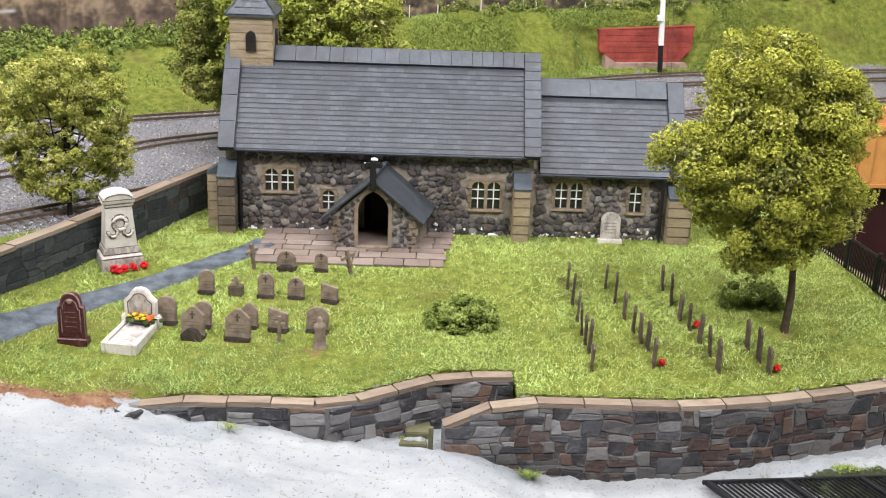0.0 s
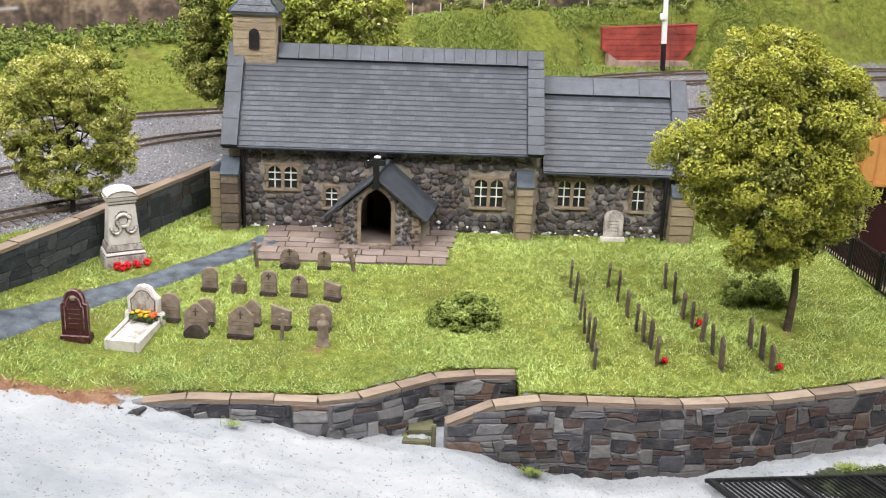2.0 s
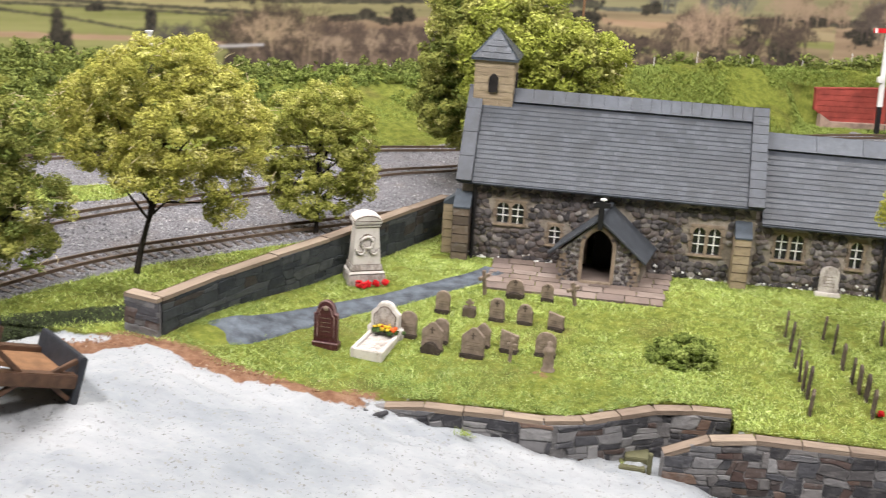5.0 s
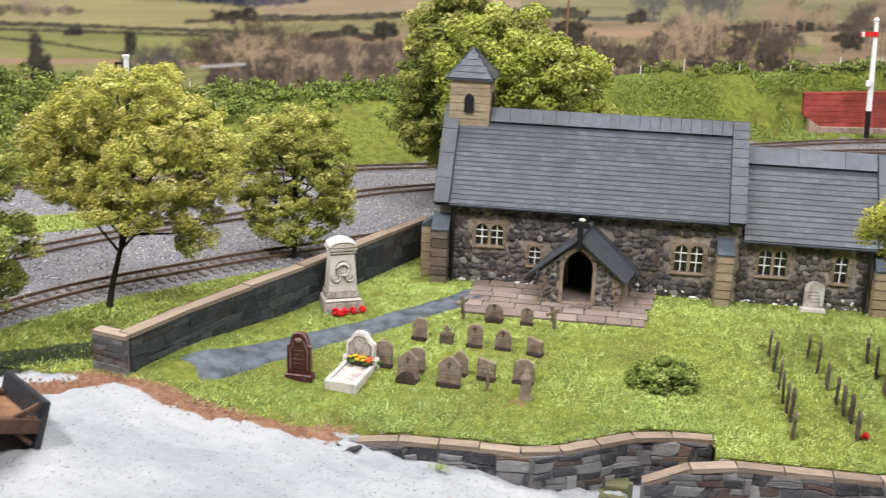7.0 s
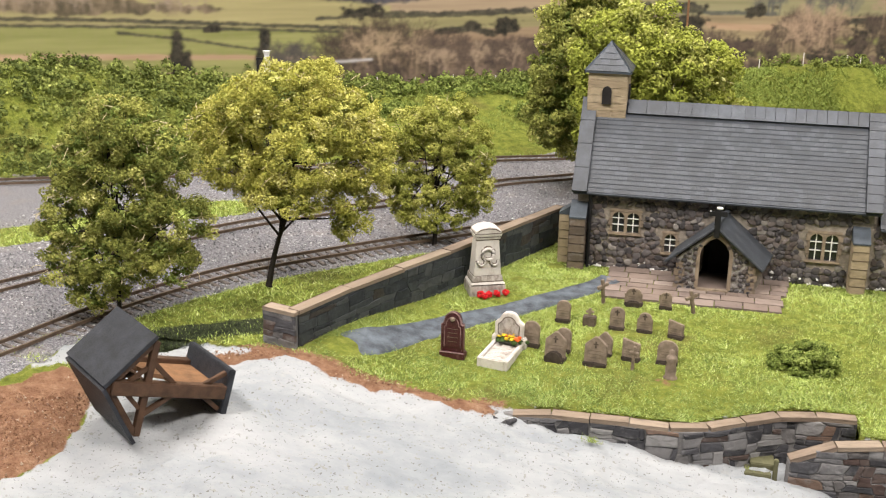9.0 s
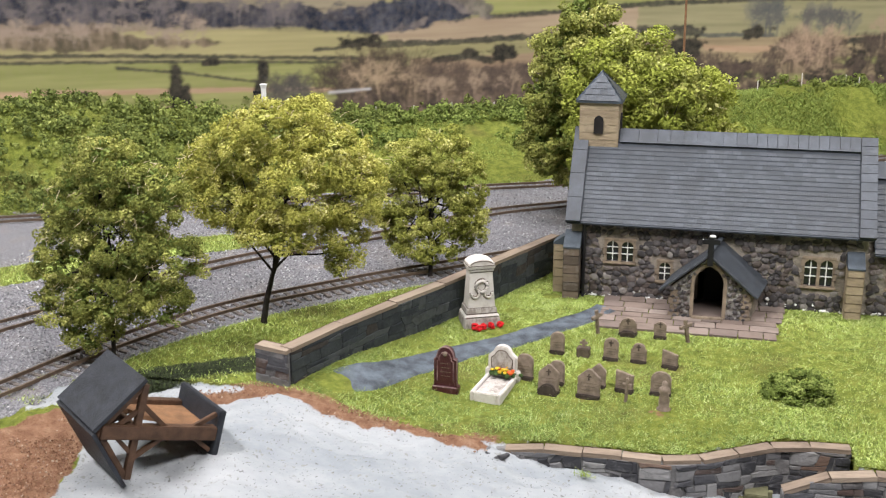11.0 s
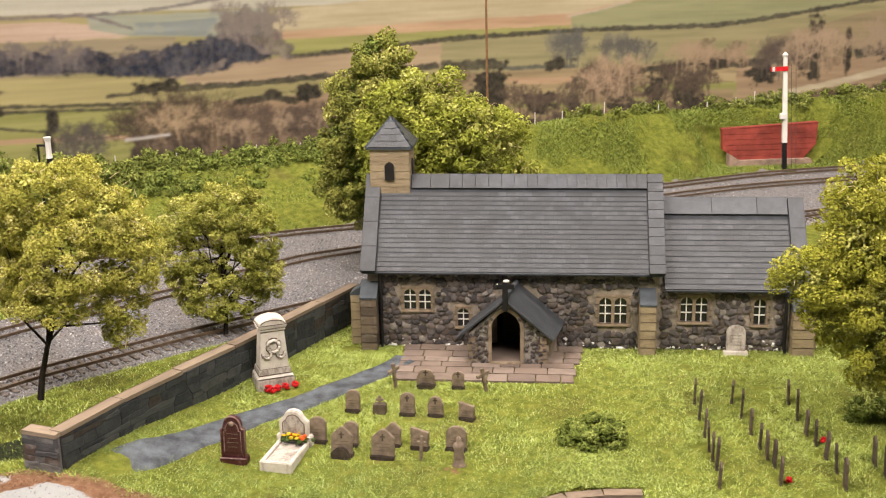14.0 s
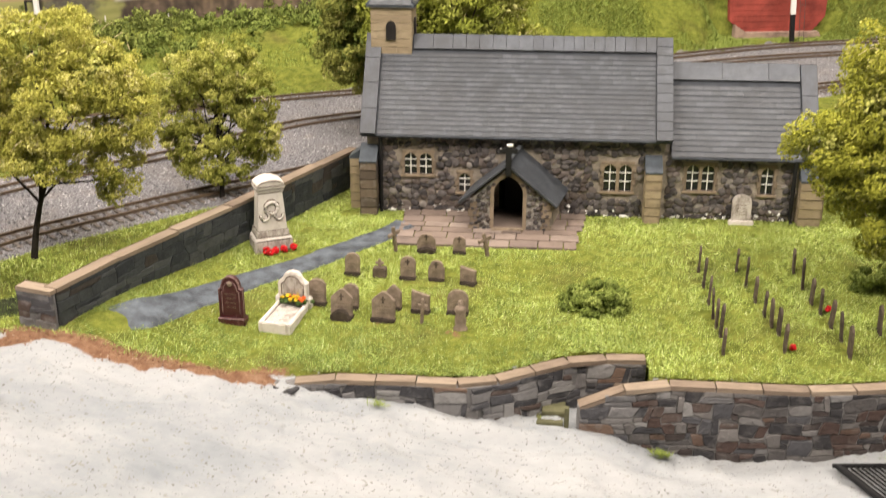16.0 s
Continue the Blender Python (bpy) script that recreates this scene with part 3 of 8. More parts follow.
# ---- room ----
ROOM = (-230, 250, -170, 205, -100, 152)
x0, x1, y0, y1, z0, z1 = ROOM
for name, args, mat in (("floor", (x0, x1, y0, y1, z0 - 4, z0), mat_carpet), ("ceiling", (x0, x1, y0, y1, z1, z1 + 4), mat_pale), ("wall_west", (x0 - 6, x0, y0, y1, z0, z1), mat_pale), ("wall_east", (x1, x1 + 6, y0, y1, z0, z1), mat_pale), ("wall_south", (x0, x1, y0 - 6, y0, z0, z1), mat_pale), ("wall_north", (x0, x1, y1, y1 + 6, z0, z1), mat_pale)):
    tagged(part(name, box(bmesh.new(), *args), mat), "plain painted room surface round the layout", "room", kind="structure")


# ---- shared pieces ----
def stone_mesh(name, mat, seed, lumps=0.16, inset=0.14, square=0.8):
    """A rough block, one unit wide, high and deep, its back at y = 0 and its face at y = -1."""
    r = random.Random(seed)
    ring = []
    if square > 1:  # roughly squared rubble with a clipped corner or two
        for k, (cx_, cz_) in enumerate(((0.5, 0.5), (-0.5, 0.5), (-0.5, -0.5), (0.5, -0.5))):
            jx, jz = r.uniform(0.76, 1.06), r.uniform(0.72, 1.06)
            if r.random() < 0.4:
                a_ = (cx_ * jx, cz_ * jz * r.uniform(0.35, 0.7))
                b_ = (cx_ * jx * r.uniform(0.5, 0.8), cz_ * jz)
                ring += [a_, b_] if k in (0, 2) else [b_, a_]
            else:
                ring.append((cx_ * jx, cz_ * jz))
    else:
        for k in range(8):
            a = math.tau * (k + 0.5) / 8 + r.uniform(-0.12, 0.12)
            c, s = math.cos(a), math.sin(a)
            f = 0.5 / max(abs(c), abs(s)) ** square
            ring.append((c * f * r.uniform(1 - lumps, 1.0), s * f * r.uniform(1 - lumps, 1.0)))
    n = len(ring)
    bm = bmesh.new()
    back = [bm.verts.new((x, 0.2, z)) for x, z in ring]
    mid = [bm.verts.new((x, -0.7, z)) for x, z in ring]
    face = [bm.verts.new((x * (1 - 2 * inset), -1.0 + r.uniform(-0.1, 0.08), z * (1 - 2 * inset))) for x, z in ring]
    for a, b in ((back, mid), (mid, face)):
        for k in range(n):
            bm.faces.new((a[k], a[(k + 1) % n], b[(k + 1) % n], b[k]))
    bm.faces.new(face)
    bmesh.ops.recalc_face_normals(bm, faces=bm.faces)
    bmesh.ops.triangulate(bm, faces=[f for f in bm.faces if len(f.verts) > 4])
    me = bpy.data.meshes.new(name)
    bm.to_mesh(me)
    bm.free()
    me.materials.append(mat)
    return me


def cobble_mesh(name, mat, seed):
    """A rounded field stone, one unit wide, high and deep, domed towards y = -1."""
    r = random.Random(seed)
    out = [(math.cos(a) * f, math.sin(a) * f) for a, f in ((math.tau * (k + r.uniform(-0.25, 0.25)) / 8, 0.5 * r.uniform(0.8, 1.1)) for k in range(8))]
    bm = bmesh.new()
    rings = [[bm.verts.new((x * f, y + r.uniform(-0.06, 0.06), z * f)) for x, z in out] for f, y in ((1.0, 0.2), (1.0, -0.45), (0.8, -0.85), (0.42, -1.02))]
    for a, b in zip(rings, rings[1:]):
        for k in range(8):
            bm.faces.new((a[k], a[(k + 1) % 8], b[(k + 1) % 8], b[k]))
    bm.faces.new(rings[-1])
    bmesh.ops.recalc_face_normals(bm, faces=bm.faces)
    me = bpy.data.meshes.new(name)
    bm.to_mesh(me)
    bm.free()
    me.materials.append(mat)
    me.polygons.foreach_set("use_smooth", [True] * len(me.polygons))
    return me


def block_mesh(name, mat, bevel=0.08):
    bm = box(bmesh.new(), -0.5, 0.5, -1, 0.2, -0.5, 0.5)
    front = [v for v in bm.verts if v.co.y < -0.9]
    bm.faces.ensure_lookup_table()
    f = next(f for f in bm.faces if all(v in front for v in f.verts))
    out = bmesh.ops.inset_region(bm, faces=[f], thickness=bevel, depth=0)
    for v in front:
        v.co.y = -1 + bevel * 2
    me = bpy.data.meshes.new(name)
    bm.to_mesh(me)
    bm.free()
    me.materials.append(mat)
    return me


def put_piece(name, me, m, parent):
    ob = new(name, me)
    ob.parent = parent
    ob.matrix_basis = m
    return ob


def at_wall(x, y, z, w, d, h, turn=0.0, roll=0.0):
    """The matrix for a unit piece on a wall: its centre, size and the wall's direction in degrees."""
    return Matrix.Translation((x * U, y * U, z * U)) @ Matrix.Rotation(math.radians(turn), 4, "Z") @ Matrix.Rotation(math.radians(roll), 4, "Y") @ Matrix.Diagonal((w * U, d * U, h * U, 1))


def joined(name, items, mat, parent, label="", smooth=False):
    """Many pieces (mesh, matrix) as one mesh."""
    vs, fs, n = [], [], 0
    cache = {}
    for me, m in items:
        if me not in cache:
            co = np.empty(len(me.vertices) * 3, np.float32)
            me.vertices.foreach_get("co", co)
            me.calc_loop_triangles()
            tri = np.empty(len(me.loop_triangles) * 3, np.int32)
            me.loop_triangles.foreach_get("vertices", tri)
            cache[me] = (co.reshape(-1, 3), tri.reshape(-1, 3))
        co, tri = cache[me]
        a = np.array(m)
        vs.append(co @ a[:3, :3].T + a[:3, 3])
        fs.append(tri + n)
        n += len(co)
    ob = soup(name, np.concatenate(vs) / U, np.concatenate(fs), mat, parent, label, smooth)
    return tagged(ob, kind="stuff")


stones = [stone_mesh("stone_shape", mat_stone, k, 0.12, 0.05, 1.05) for k in range(10)]
cobbles = [cobble_mesh("cobble_shape", mat_cobble, 40 + k) for k in range(9)]
block = block_mesh("block_shape", mat_sand)
dress_block = block_mesh("dressing_shape", mat_dress)
lead_block = block_mesh("coping_shape", mat_lead, 0.04)
coping_block = block_mesh("coping_stone_shape", mat_coping, 0.06)
paver_block = block_mesh("paver_shape", mat_paver, 0.03)


# ---- retaining wall in front ----
def wall_solid(line, top, foot, thick, mat, name, parent):
    """A solid wall along a line; top and foot are functions of the length along it."""
    bm = bmesh.new()
    total, rows = length(line), []
    n = max(2, int(total / 0.7))
    for k in range(n + 1):
        u = total * k / n
        (x, y, *_), a = along(line, min(u, total - 1e-4))
        nx_, ny_ = math.sin(a) * thick / 2, -math.cos(a) * thick / 2
        rows.append([bm.verts.new((x + s * nx_, y + s * ny_, z)) for s, z in ((1, foot(u)), (1, top(u)), (-1, top(u)), (-1, foot(u)))])
    for r0, r1 in zip(rows, rows[1:]):
        for i in range(4):
            bm.faces.new((r0[i], r1[i], r1[(i + 1) % 4], r0[(i + 1) % 4]))
    bm.faces.new(rows[0])
    bm.faces.new(rows[-1][::-1])
    bmesh.ops.recalc_face_normals(bm, faces=bm.faces)
    return part(name, bm, mat, parent)


def rubble(line, top, foot, thick, kinds, parent, rnd, cell=0.3, wide=(2, 6), high=3, out=0.07, gap=0.03, warp=0.2, name="stone"):
    """Roughly squared stones of many sizes, fitted to one another over one face of a wall; kinds(u) picks the material along it."""
    total = length(line)
    low = min(foot(total * k / 60) for k in range(61)) - 0.2
    nu = int(total / cell) + 1
    nz = int((max(top(total * k / 60) for k in range(61)) - low) / cell) + 2
    taken, seed = set(), rnd.uniform(0, 90)

    def shifted(u, z):
        v = noise.noise_vector(Vector((u * 0.55, z * 1.1, seed)))
        w = noise.noise_vector(Vector((u * 1.9, z * 2.6, seed + 5)))
        return u + warp * (1.9 * v.x + 0.7 * w.x), z + warp * (1.1 * v.y + 0.5 * w.y)

    for jz, iu in ((b, a) for b in range(nz) for a in range(nu)):
        if (iu, jz) in taken:
            continue
        h = min(rnd.choice((1, 1, 1, 2, 2, 3)), high, nz - jz)
        w = rnd.randint(*wide) if h < 3 else rnd.randint(wide[0], wide[1] - 1)
        w = next((k for k in range(1, w) if iu + k >= nu or (iu + k, jz) in taken), w)
        h = next((k for k in range(1, h) if any((iu + q_, jz + k) in taken for q_ in range(w))), h)
        taken |= {(iu + a, jz + b) for a in range(w) for b in range(h)}
        u0, u1, z0, z1 = iu * cell, (iu + w) * cell, low + jz * cell, low + (jz + h) * cell
        # the outline, with a knocked-off corner here and there
        ring = []
        for k, (ua, za, ub, zb) in enumerate(((u0, z0, u1, z0), (u1, z0, u1, z1), (u1, z1, u0, z1), (u0, z1, u0, z0))):
            cut = rnd.choice((0.06, 0.08, 0.1, 0.3)) * min(u1 - u0, z1 - z0)
            n = 1 + int(abs(ub - ua) / 0.7)
            L = abs(ub - ua) + abs(zb - za)
            for q_ in range(n + 1):
                f = min(max(q_ / n, cut / L), 1 - cut / L)
                ring.append(shifted(ua + (ub - ua) * f, za + (zb - za) * f))
        mu = sum(a for a, _ in ring) / len(ring)
        mu = min(max(mu, 0.02), total - 0.02)
        cell_ = [(min(max(a, 0), total) - mu, min(max(b, foot(mu) - 0.3), top(mu))) for a, b in ring]
        mz = sum(b for _, b in cell_) / len(cell_)
        ww, hh = max(a for a, _ in cell_) - min(a for a, _ in cell_), max(b for _, b in cell_) - min(b for _, b in cell_)
        if ww < 0.14 or hh < 0.1:
            continue
        g, d = (1 - 2 * gap / ww, 1 - 2 * gap / hh), out * rnd.uniform(0.4, 1.5)
        ring = [(a * g[0], (b - mz) * g[1]) for a, b in cell_]
        n = len(ring)
        levels = [[(a * U, 0.1 * U, b * U) for a, b in ring], [(a * U, -0.6 * d * U, b * U) for a, b in ring], [(a * 0.92 * U, -d * rnd.uniform(0.7, 1.25) * U, b * 0.86 * U) for a, b in ring]]
        fs = [(l * n + k, l * n + (k + 1) % n, (l + 1) * n + (k + 1) % n, (l + 1) * n + k) for l in range(2) for k in range(n)]
        fs += [(2 * n + k, 2 * n + (k + 1) % n, 3 * n) for k in range(n)]
        me = bpy.data.meshes.new("stone_shape")
        me.from_pydata([v for l in levels for v in l] + [(0, -d * rnd.uniform(0.8, 1.2) * U, 0)], [], fs)
        me.materials.append(kinds(mu))
        (x, y, *_), a = along(line, mu)
        put_piece(name, me, Matrix.Translation(((x + math.sin(a) * thick / 2) * U, (y - math.cos(a) * thick / 2) * U, mz * U)) @ Matrix.Rotation(a, 4, "Z"), parent)


def coping_row(line, top, wide, thick, step, parent, rnd, me, slope=True, name="coping_stone"):
    """Flat coping stones laid along a wall's top."""
    total = length(line)
    n = max(1, round(total / step))
    for k in range(n):
        u0, u1 = total * k / n, total * (k + 1) / n
        (xa, ya, *_), _ = along(line, u0 + 1e-4)
        (xb, yb, *_), _ = along(line, u1 - 1e-4)
        za, zb = top(u0), top(u1)
        run = math.hypot(xb - xa, yb - ya)
        m = Matrix.Translation(((xa + xb) / 2 * U, (ya + yb) / 2 * U, ((za + zb) / 2 + thick / 2 + rnd.uniform(-0.03, 0.03)) * U))
        m @= Matrix.Rotation(math.atan2(yb - ya, xb - xa) + rnd.uniform(-0.02, 0.02), 4, "Z") @ Matrix.Rotation(-math.atan2(zb - za, run), 4, "Y")
        m @= Matrix.Rotation(-math.pi / 2, 4, "X") @ Matrix.Diagonal(((math.hypot(run, zb - za) - 0.05) * U, thick * U, wide * rnd.uniform(0.94, 1.04) * U, 1)) @ Matrix.Translation((0, 0.5, 0))
        put_piece(name, me, m, parent)


rnd = random.Random(5)
wall_l = thing("retaining_wall", "low grey stone retaining wall with sandstone coping beside white plaster", "wall", kind="structure")
LL = length(FRONT_LEFT)


def foot_l(u):
    return float(front_z(along(FRONT_LEFT, min(u, LL - 0.01))[0][0], 50)) - 0.35


def top_l(u):
    x, y = along(FRONT_LEFT, min(u, LL - 0.01))[0][:2]
    return float(yard_z(x, y)) - 0.25 if x > -12 else float(yard_z(x, y)) - 0.4


wall_solid(FRONT_LEFT, top_l, lambda u: foot_l(u) - 1, 0.7, mat_mortar, "wall_core", wall_l)
wall_r = thing("retaining_wall", "curved grey stone retaining wall with sandstone coping", "wall", kind="structure")
LR = length(FRONT_RIGHT)


def foot_r(u):
    x, y = along(FRONT_RIGHT, min(u, LR - 0.01))[0][:2]
    return float(front_z(x, 50)) - 0.35 if u < 32 else max(-4.6 + (u - 32) * 0.25, -1.6)


def top_r(u):
    x, y = along(FRONT_RIGHT, min(u, LR - 0.01))[0][:2]
    dip = 1.05 * max(0.0, (5.9 - x) / 2.8) if u < 4 else 0.0
    return float(yard_z(x, y)) - 0.25 - dip


wall_solid(FRONT_RIGHT, top_r, lambda u: foot_r(u) - 1, 0.7, mat_mortar, "wall_core", wall_r)
steps = thing("stone_steps", "small olive stone steps up through the wall gap", "steps", 3.4, 52.4, -4.2)
for k in range(4):
    part("step", box(bmesh.new(), -1.0 + k * 0.9, 2.6, -1.2, 1.1, -0.6 + k * 0.6, k * 0.6, 0.05), mat_grave_dark, steps)
mat_olive = plain("olive_board", (0.115, 0.112, 0.06), 0.9)
part("tread_board", box(bmesh.new(), -2.5, -1.05, -1.4, -0.3, 0.15, 0.5, 0.05), mat_olive, steps, "olive mossy tread")
part("tread_board", box(bmesh.new(), -2.2, -0.9, -0.8, 0.5, 0.45, 0.85, 0.05), mat_olive, steps, "olive mossy tread")
part("riser_post", box(bmesh.new(), -1.0, -0.75, -1.5, -1.2, 0.1, 1.5, 0.04), mat_olive, steps, "olive post")

# ---- the dark wall on the other side of the yard ----
side_wall = thing("boundary_wall", "dark slate boundary wall with sandstone coping", "wall", kind="structure")
LW = length(LEFT_WALL)


def top_w(u):
    return 3.1 - 0.32 - 0.1 * u / LW


def foot_w(u):
    x, y = along(LEFT_WALL, min(u, LW - 0.01))[0][:2]
    return float(yard_z(x, y)) - 0.5


wall_solid(LEFT_WALL[1:], lambda u: top_w(u), lambda u: foot_w(u) - 0.3, 0.75, mat_dark_wall, "wall_core", side_wall)
wall_solid([(-27.4, 51.95), (-25.3, 51.4)], lambda u: 2.78, lambda u: 0.0, 0.75, plain("grey_wall_end", (0.14, 0.14, 0.145), 0.9, 0.3, 1.2), "wall_end", side_wall)

# ---- path and paving ----
PATH_MID = smoothed([(-8.5, 71.2), (-9.3, 69.5), (-11.4, 66.7), (-14.2, 63.6), (-17.1, 61.1), (-19.4, 57.9), (-21.2, 55.2), (-23.0, 53.0)], 0.5)
bm, rows = bmesh.new(), []
for k, (x, y) in enumerate(PATH_MID):
    a = math.atan2(PATH_MID[min(k + 1, len(PATH_MID) - 1)][1] - PATH_MID[max(k - 1, 0)][1], PATH_MID[min(k + 1, len(PATH_MID) - 1)][0] - PATH_MID[max(k - 1, 0)][0])
    w = 0.95 + 0.1 * k / len(PATH_MID) + 0.75 * max(0, k / len(PATH_MID) - 0.75) / 0.25 + 0.12 * noise.noise(Vector((k * 0.4, 1, 0)))
    end = max(0.0, k - len(PATH_MID) + 5)
    w *= 1 - 0.02 * end ** 2
    row = []
    for s in (-1.0, -0.9, -0.4, 0.1, 0.6, 0.9, 1.0):
        px, py = x - s * w * math.sin(a), y + s * w * math.cos(a)
        px += 0.15 * noise.noise(Vector((k * 0.7, s * 9, 4)))
        row.append(bm.verts.new((px, py, float(yard_z(px, py)) + (-0.15 if abs(s) > 0.95 or end > 3.5 else 0.14 - 0.05 * end + 0.05 * noise.noise(Vector((px, py, 0)))))))
    rows.append(row)
for r0, r1 in zip(rows, rows[1:]):
    for i in range(6):
        bm.faces.new((r0[i], r1[i], r1[i + 1], r0[i + 1]))
bmesh.ops.recalc_face_normals(bm, faces=bm.faces)
tagged(part("path", bm, mat_path, smooth=True), "blue-grey smooth slate path across the grass", "path", kind="structure")

paving = thing("paving", "worn brown stone paving round the porch", "pavement", kind="structure")
part("bedding", slab([(-9.0, 66.9), (3.3, 66.9), (4.3, 74), (-9.0, 74)], -0.4, -0.02, axis="z"), mat_grout, paving)


# ---- church ----
church = thing("church", "small stone church with slate roofs, porch and bell tower", "church", 0, 74, 0)
NAVE = dict(x0=-11.6, x1=9.3, eave=5.55, ridge=12.0, mid=4.0)


def gable_walls(bm, x0, x1, d0, d1, eave, ridge, thick=0.4, holes=()):
    """Four walls of a gabled room; holes are (x0, x1, z0, z1) through the front."""
    mid = (d0 + d1) / 2
    cuts_x = sorted({x0, x1, *[h[0] for h in holes], *[h[1] for h in holes]})
    cuts_z = sorted({0.0 - 0.4, eave, *[h[2] for h in holes], *[h[3] for h in holes]})
    for xa, xb in zip(cuts_x, cuts_x[1:]):
        for za, zb in zip(cuts_z, cuts_z[1:]):
            if not any(h[0] <= xa and xb <= h[1] and h[2] <= za and zb <= h[3] for h in holes):
                box(bm, xa, xb, d0, d0 + thick, za, zb)
    box(bm, x0, x1, d1 - thick, d1, -0.4, eave)
    for xa, xb in ((x0, x0 + thick), (x1 - thick, x1)):
        outline = [(d0 + thick, -0.4), (d1 - thick, -0.4), (d1 - thick, eave + 0.3), (mid, ridge - 0.35), (d0 + thick, eave + 0.3)]
        a = [bm.verts.new((xa, y, z)) for y, z in outline]
        b = [bm.verts.new((xb, y, z)) for y, z in outline]
        bm.faces.new(a)
        bm.faces.new(b[::-1])
        for i in range(5):
            bm.faces.new((a[i], b[i], b[(i + 1) % 5], a[(i + 1) % 5]))
    bmesh.ops.remove_doubles(bm, verts=bm.verts, dist=0.001)
    bmesh.ops.recalc_face_normals(bm, faces=bm.faces)
    return bm


WINDOWS = [  # x0, x1, sill, top, lights, on the chancel
    (-8.95, -7.0, 2.78, 4.35, 2, False),
    (-5.05, -4.25, 1.55, 2.95, 1, False),
    (5.15, 7.08, 1.9, 3.88, 2, False),
    (10.9, 12.78, 2.08, 3.95, 2, True),
    (16.02, 16.86, 1.93, 3.86, 1, True),
]
nave_wall = part("nave_wall", gable_walls(bmesh.new(), -11.6, 9.3, 0, 8, 5.55, 12.0, holes=[w[:4] for w in WINDOWS if not w[5]] + [(-2.2, 0.6, 0.2, 3.6)]), mat_wall_mortar, church, "dark rounded field stone wall")
chancel_wall = part("chancel_wall", gable_walls(bmesh.new(), 9.3, 19.3, 0.1, 7.8, 4.45, 10.2, holes=[w[:4] for w in WINDOWS if w[5]]), mat_wall_mortar, church, "dark rounded field stone wall")


def roof_sheet(x0, x1, y0, z0, y1, z1, thick, mat, name, parent, label=""):
    """A sloping slab from (y0, z0) up to (y1, z1)."""
    ny_, nz_ = -(z1 - z0), (y1 - y0)
    k = math.hypot(ny_, nz_)
    oy, oz = ny_ / k * thick, nz_ / k * thick
    if oz < 0:
        oy, oz = -oy, -oz
    bm = bmesh.new()
    a = [bm.verts.new((x0, y, z)) for y, z in ((y0, z0), (y1, z1), (y1 + oy, z1 + oz), (y0 + oy, z0 + oz))]
    b = [bm.verts.new((x1, y, z)) for y, z in ((y0, z0), (y1, z1), (y1 + oy, z1 + oz), (y0 + oy, z0 + oz))]
    bm.faces.new(a)
    bm.faces.new(b[::-1])
    for i in range(4):
        bm.faces.new((a[i], b[i], b[(i + 1) % 4], a[(i + 1) % 4]))
    bmesh.ops.recalc_face_normals(bm, faces=bm.faces)
    return part(name, bm, mat, parent, label)


def slope_matrix(x, along_slope, y0, z0, y1, z1, lift, w, l, t):
    """A unit piece laid on a slope: its middle at x and so far up the slope."""
    L = math.hypot(y1 - y0, z1 - z0)
    dy, dz = (y1 - y0) / L, (z1 - z0) / L
    c = Vector((x, y0 + dy * along_slope - dz * lift, z0 + dz * along_slope + dy * lift))
    m = Matrix(((1, 0, 0, c.x * U), (0, dz, dy, c.y * U), (0, -dy, dz, c.z * U), (0, 0, 0, 1)))
    # unit piece: face towards -y; turn so that -y looks out of the slope and z runs up it
    return m @ Matrix.Diagonal((w * U, t * U, l * U, 1))


def slate_shape(name, mat):
    bm = box(bmesh.new(), -0.5, 0.5, -1, 0, -0.5, 0.5)
    for v in bm.verts:
        if v.co.y < -0.5 and v.co.z > 0:
            v.co.y = -0.1
    me = bpy.data.meshes.new(name)
    bm.to_mesh(me)
    bm.free()
    me.materials.append(mat)
    return me


slate = slate_shape("slate_shape", mat_slate)


def slates(parent, x0, x1, y0, z0, y1, z1, upto, course, width, rnd, single):
    """Courses of slates up to a length along the slope; the first `single` are parts, the others one mesh."""
    n, rest, count = int(upto / course), [], 0
    for r in range(n):
        t = 0.034 * rnd.uniform(0.8, 1.2)
        x = x0 - (width * 0.5 if r % 2 else 0.0)
        while x < x1:
            a, b = max(x, x0), min(x + width, x1)
            if b - a > 0.05:
                m = slope_matrix((a + b) / 2, (r + 0.5) * course, y0, z0, y1, z1, 0.11, b - a - 0.022, course * 1.04, t * rnd.uniform(0.97, 1.03))
                if count < single:
                    put_piece("slate", slate, m, parent)
                else:
                    rest.append((slate, m))
                count += 1
            x += width
    if rest:
        joined("slate_rest", rest, mat_slate_rest, parent)


NAVE_EAVE, NAVE_RIDGE = (-0.5, 5.78), (4.0, 11.85)
nave_roof = roof_sheet(-11.95, 9.7, *NAVE_EAVE, *NAVE_RIDGE, 0.12, mat_felt, "nave_roof", church, "grey slate roof")
roof_sheet(-11.95, 9.7, 8.5, 5.78, 4.0, 11.85, 0.12, mat_felt, "roof_back", church)
CH_EAVE, CH_RIDGE = (-0.35, 4.62), (3.94, 10.12)
chancel_roof = roof_sheet(9.7, 19.7, *CH_EAVE, *CH_RIDGE, 0.12, mat_felt, "chancel_roof", church, "grey slate roof")
roof_sheet(9.7, 19.7, 8.2, 4.62, 3.94, 10.12, 0.12, mat_felt, "roof_back", church)


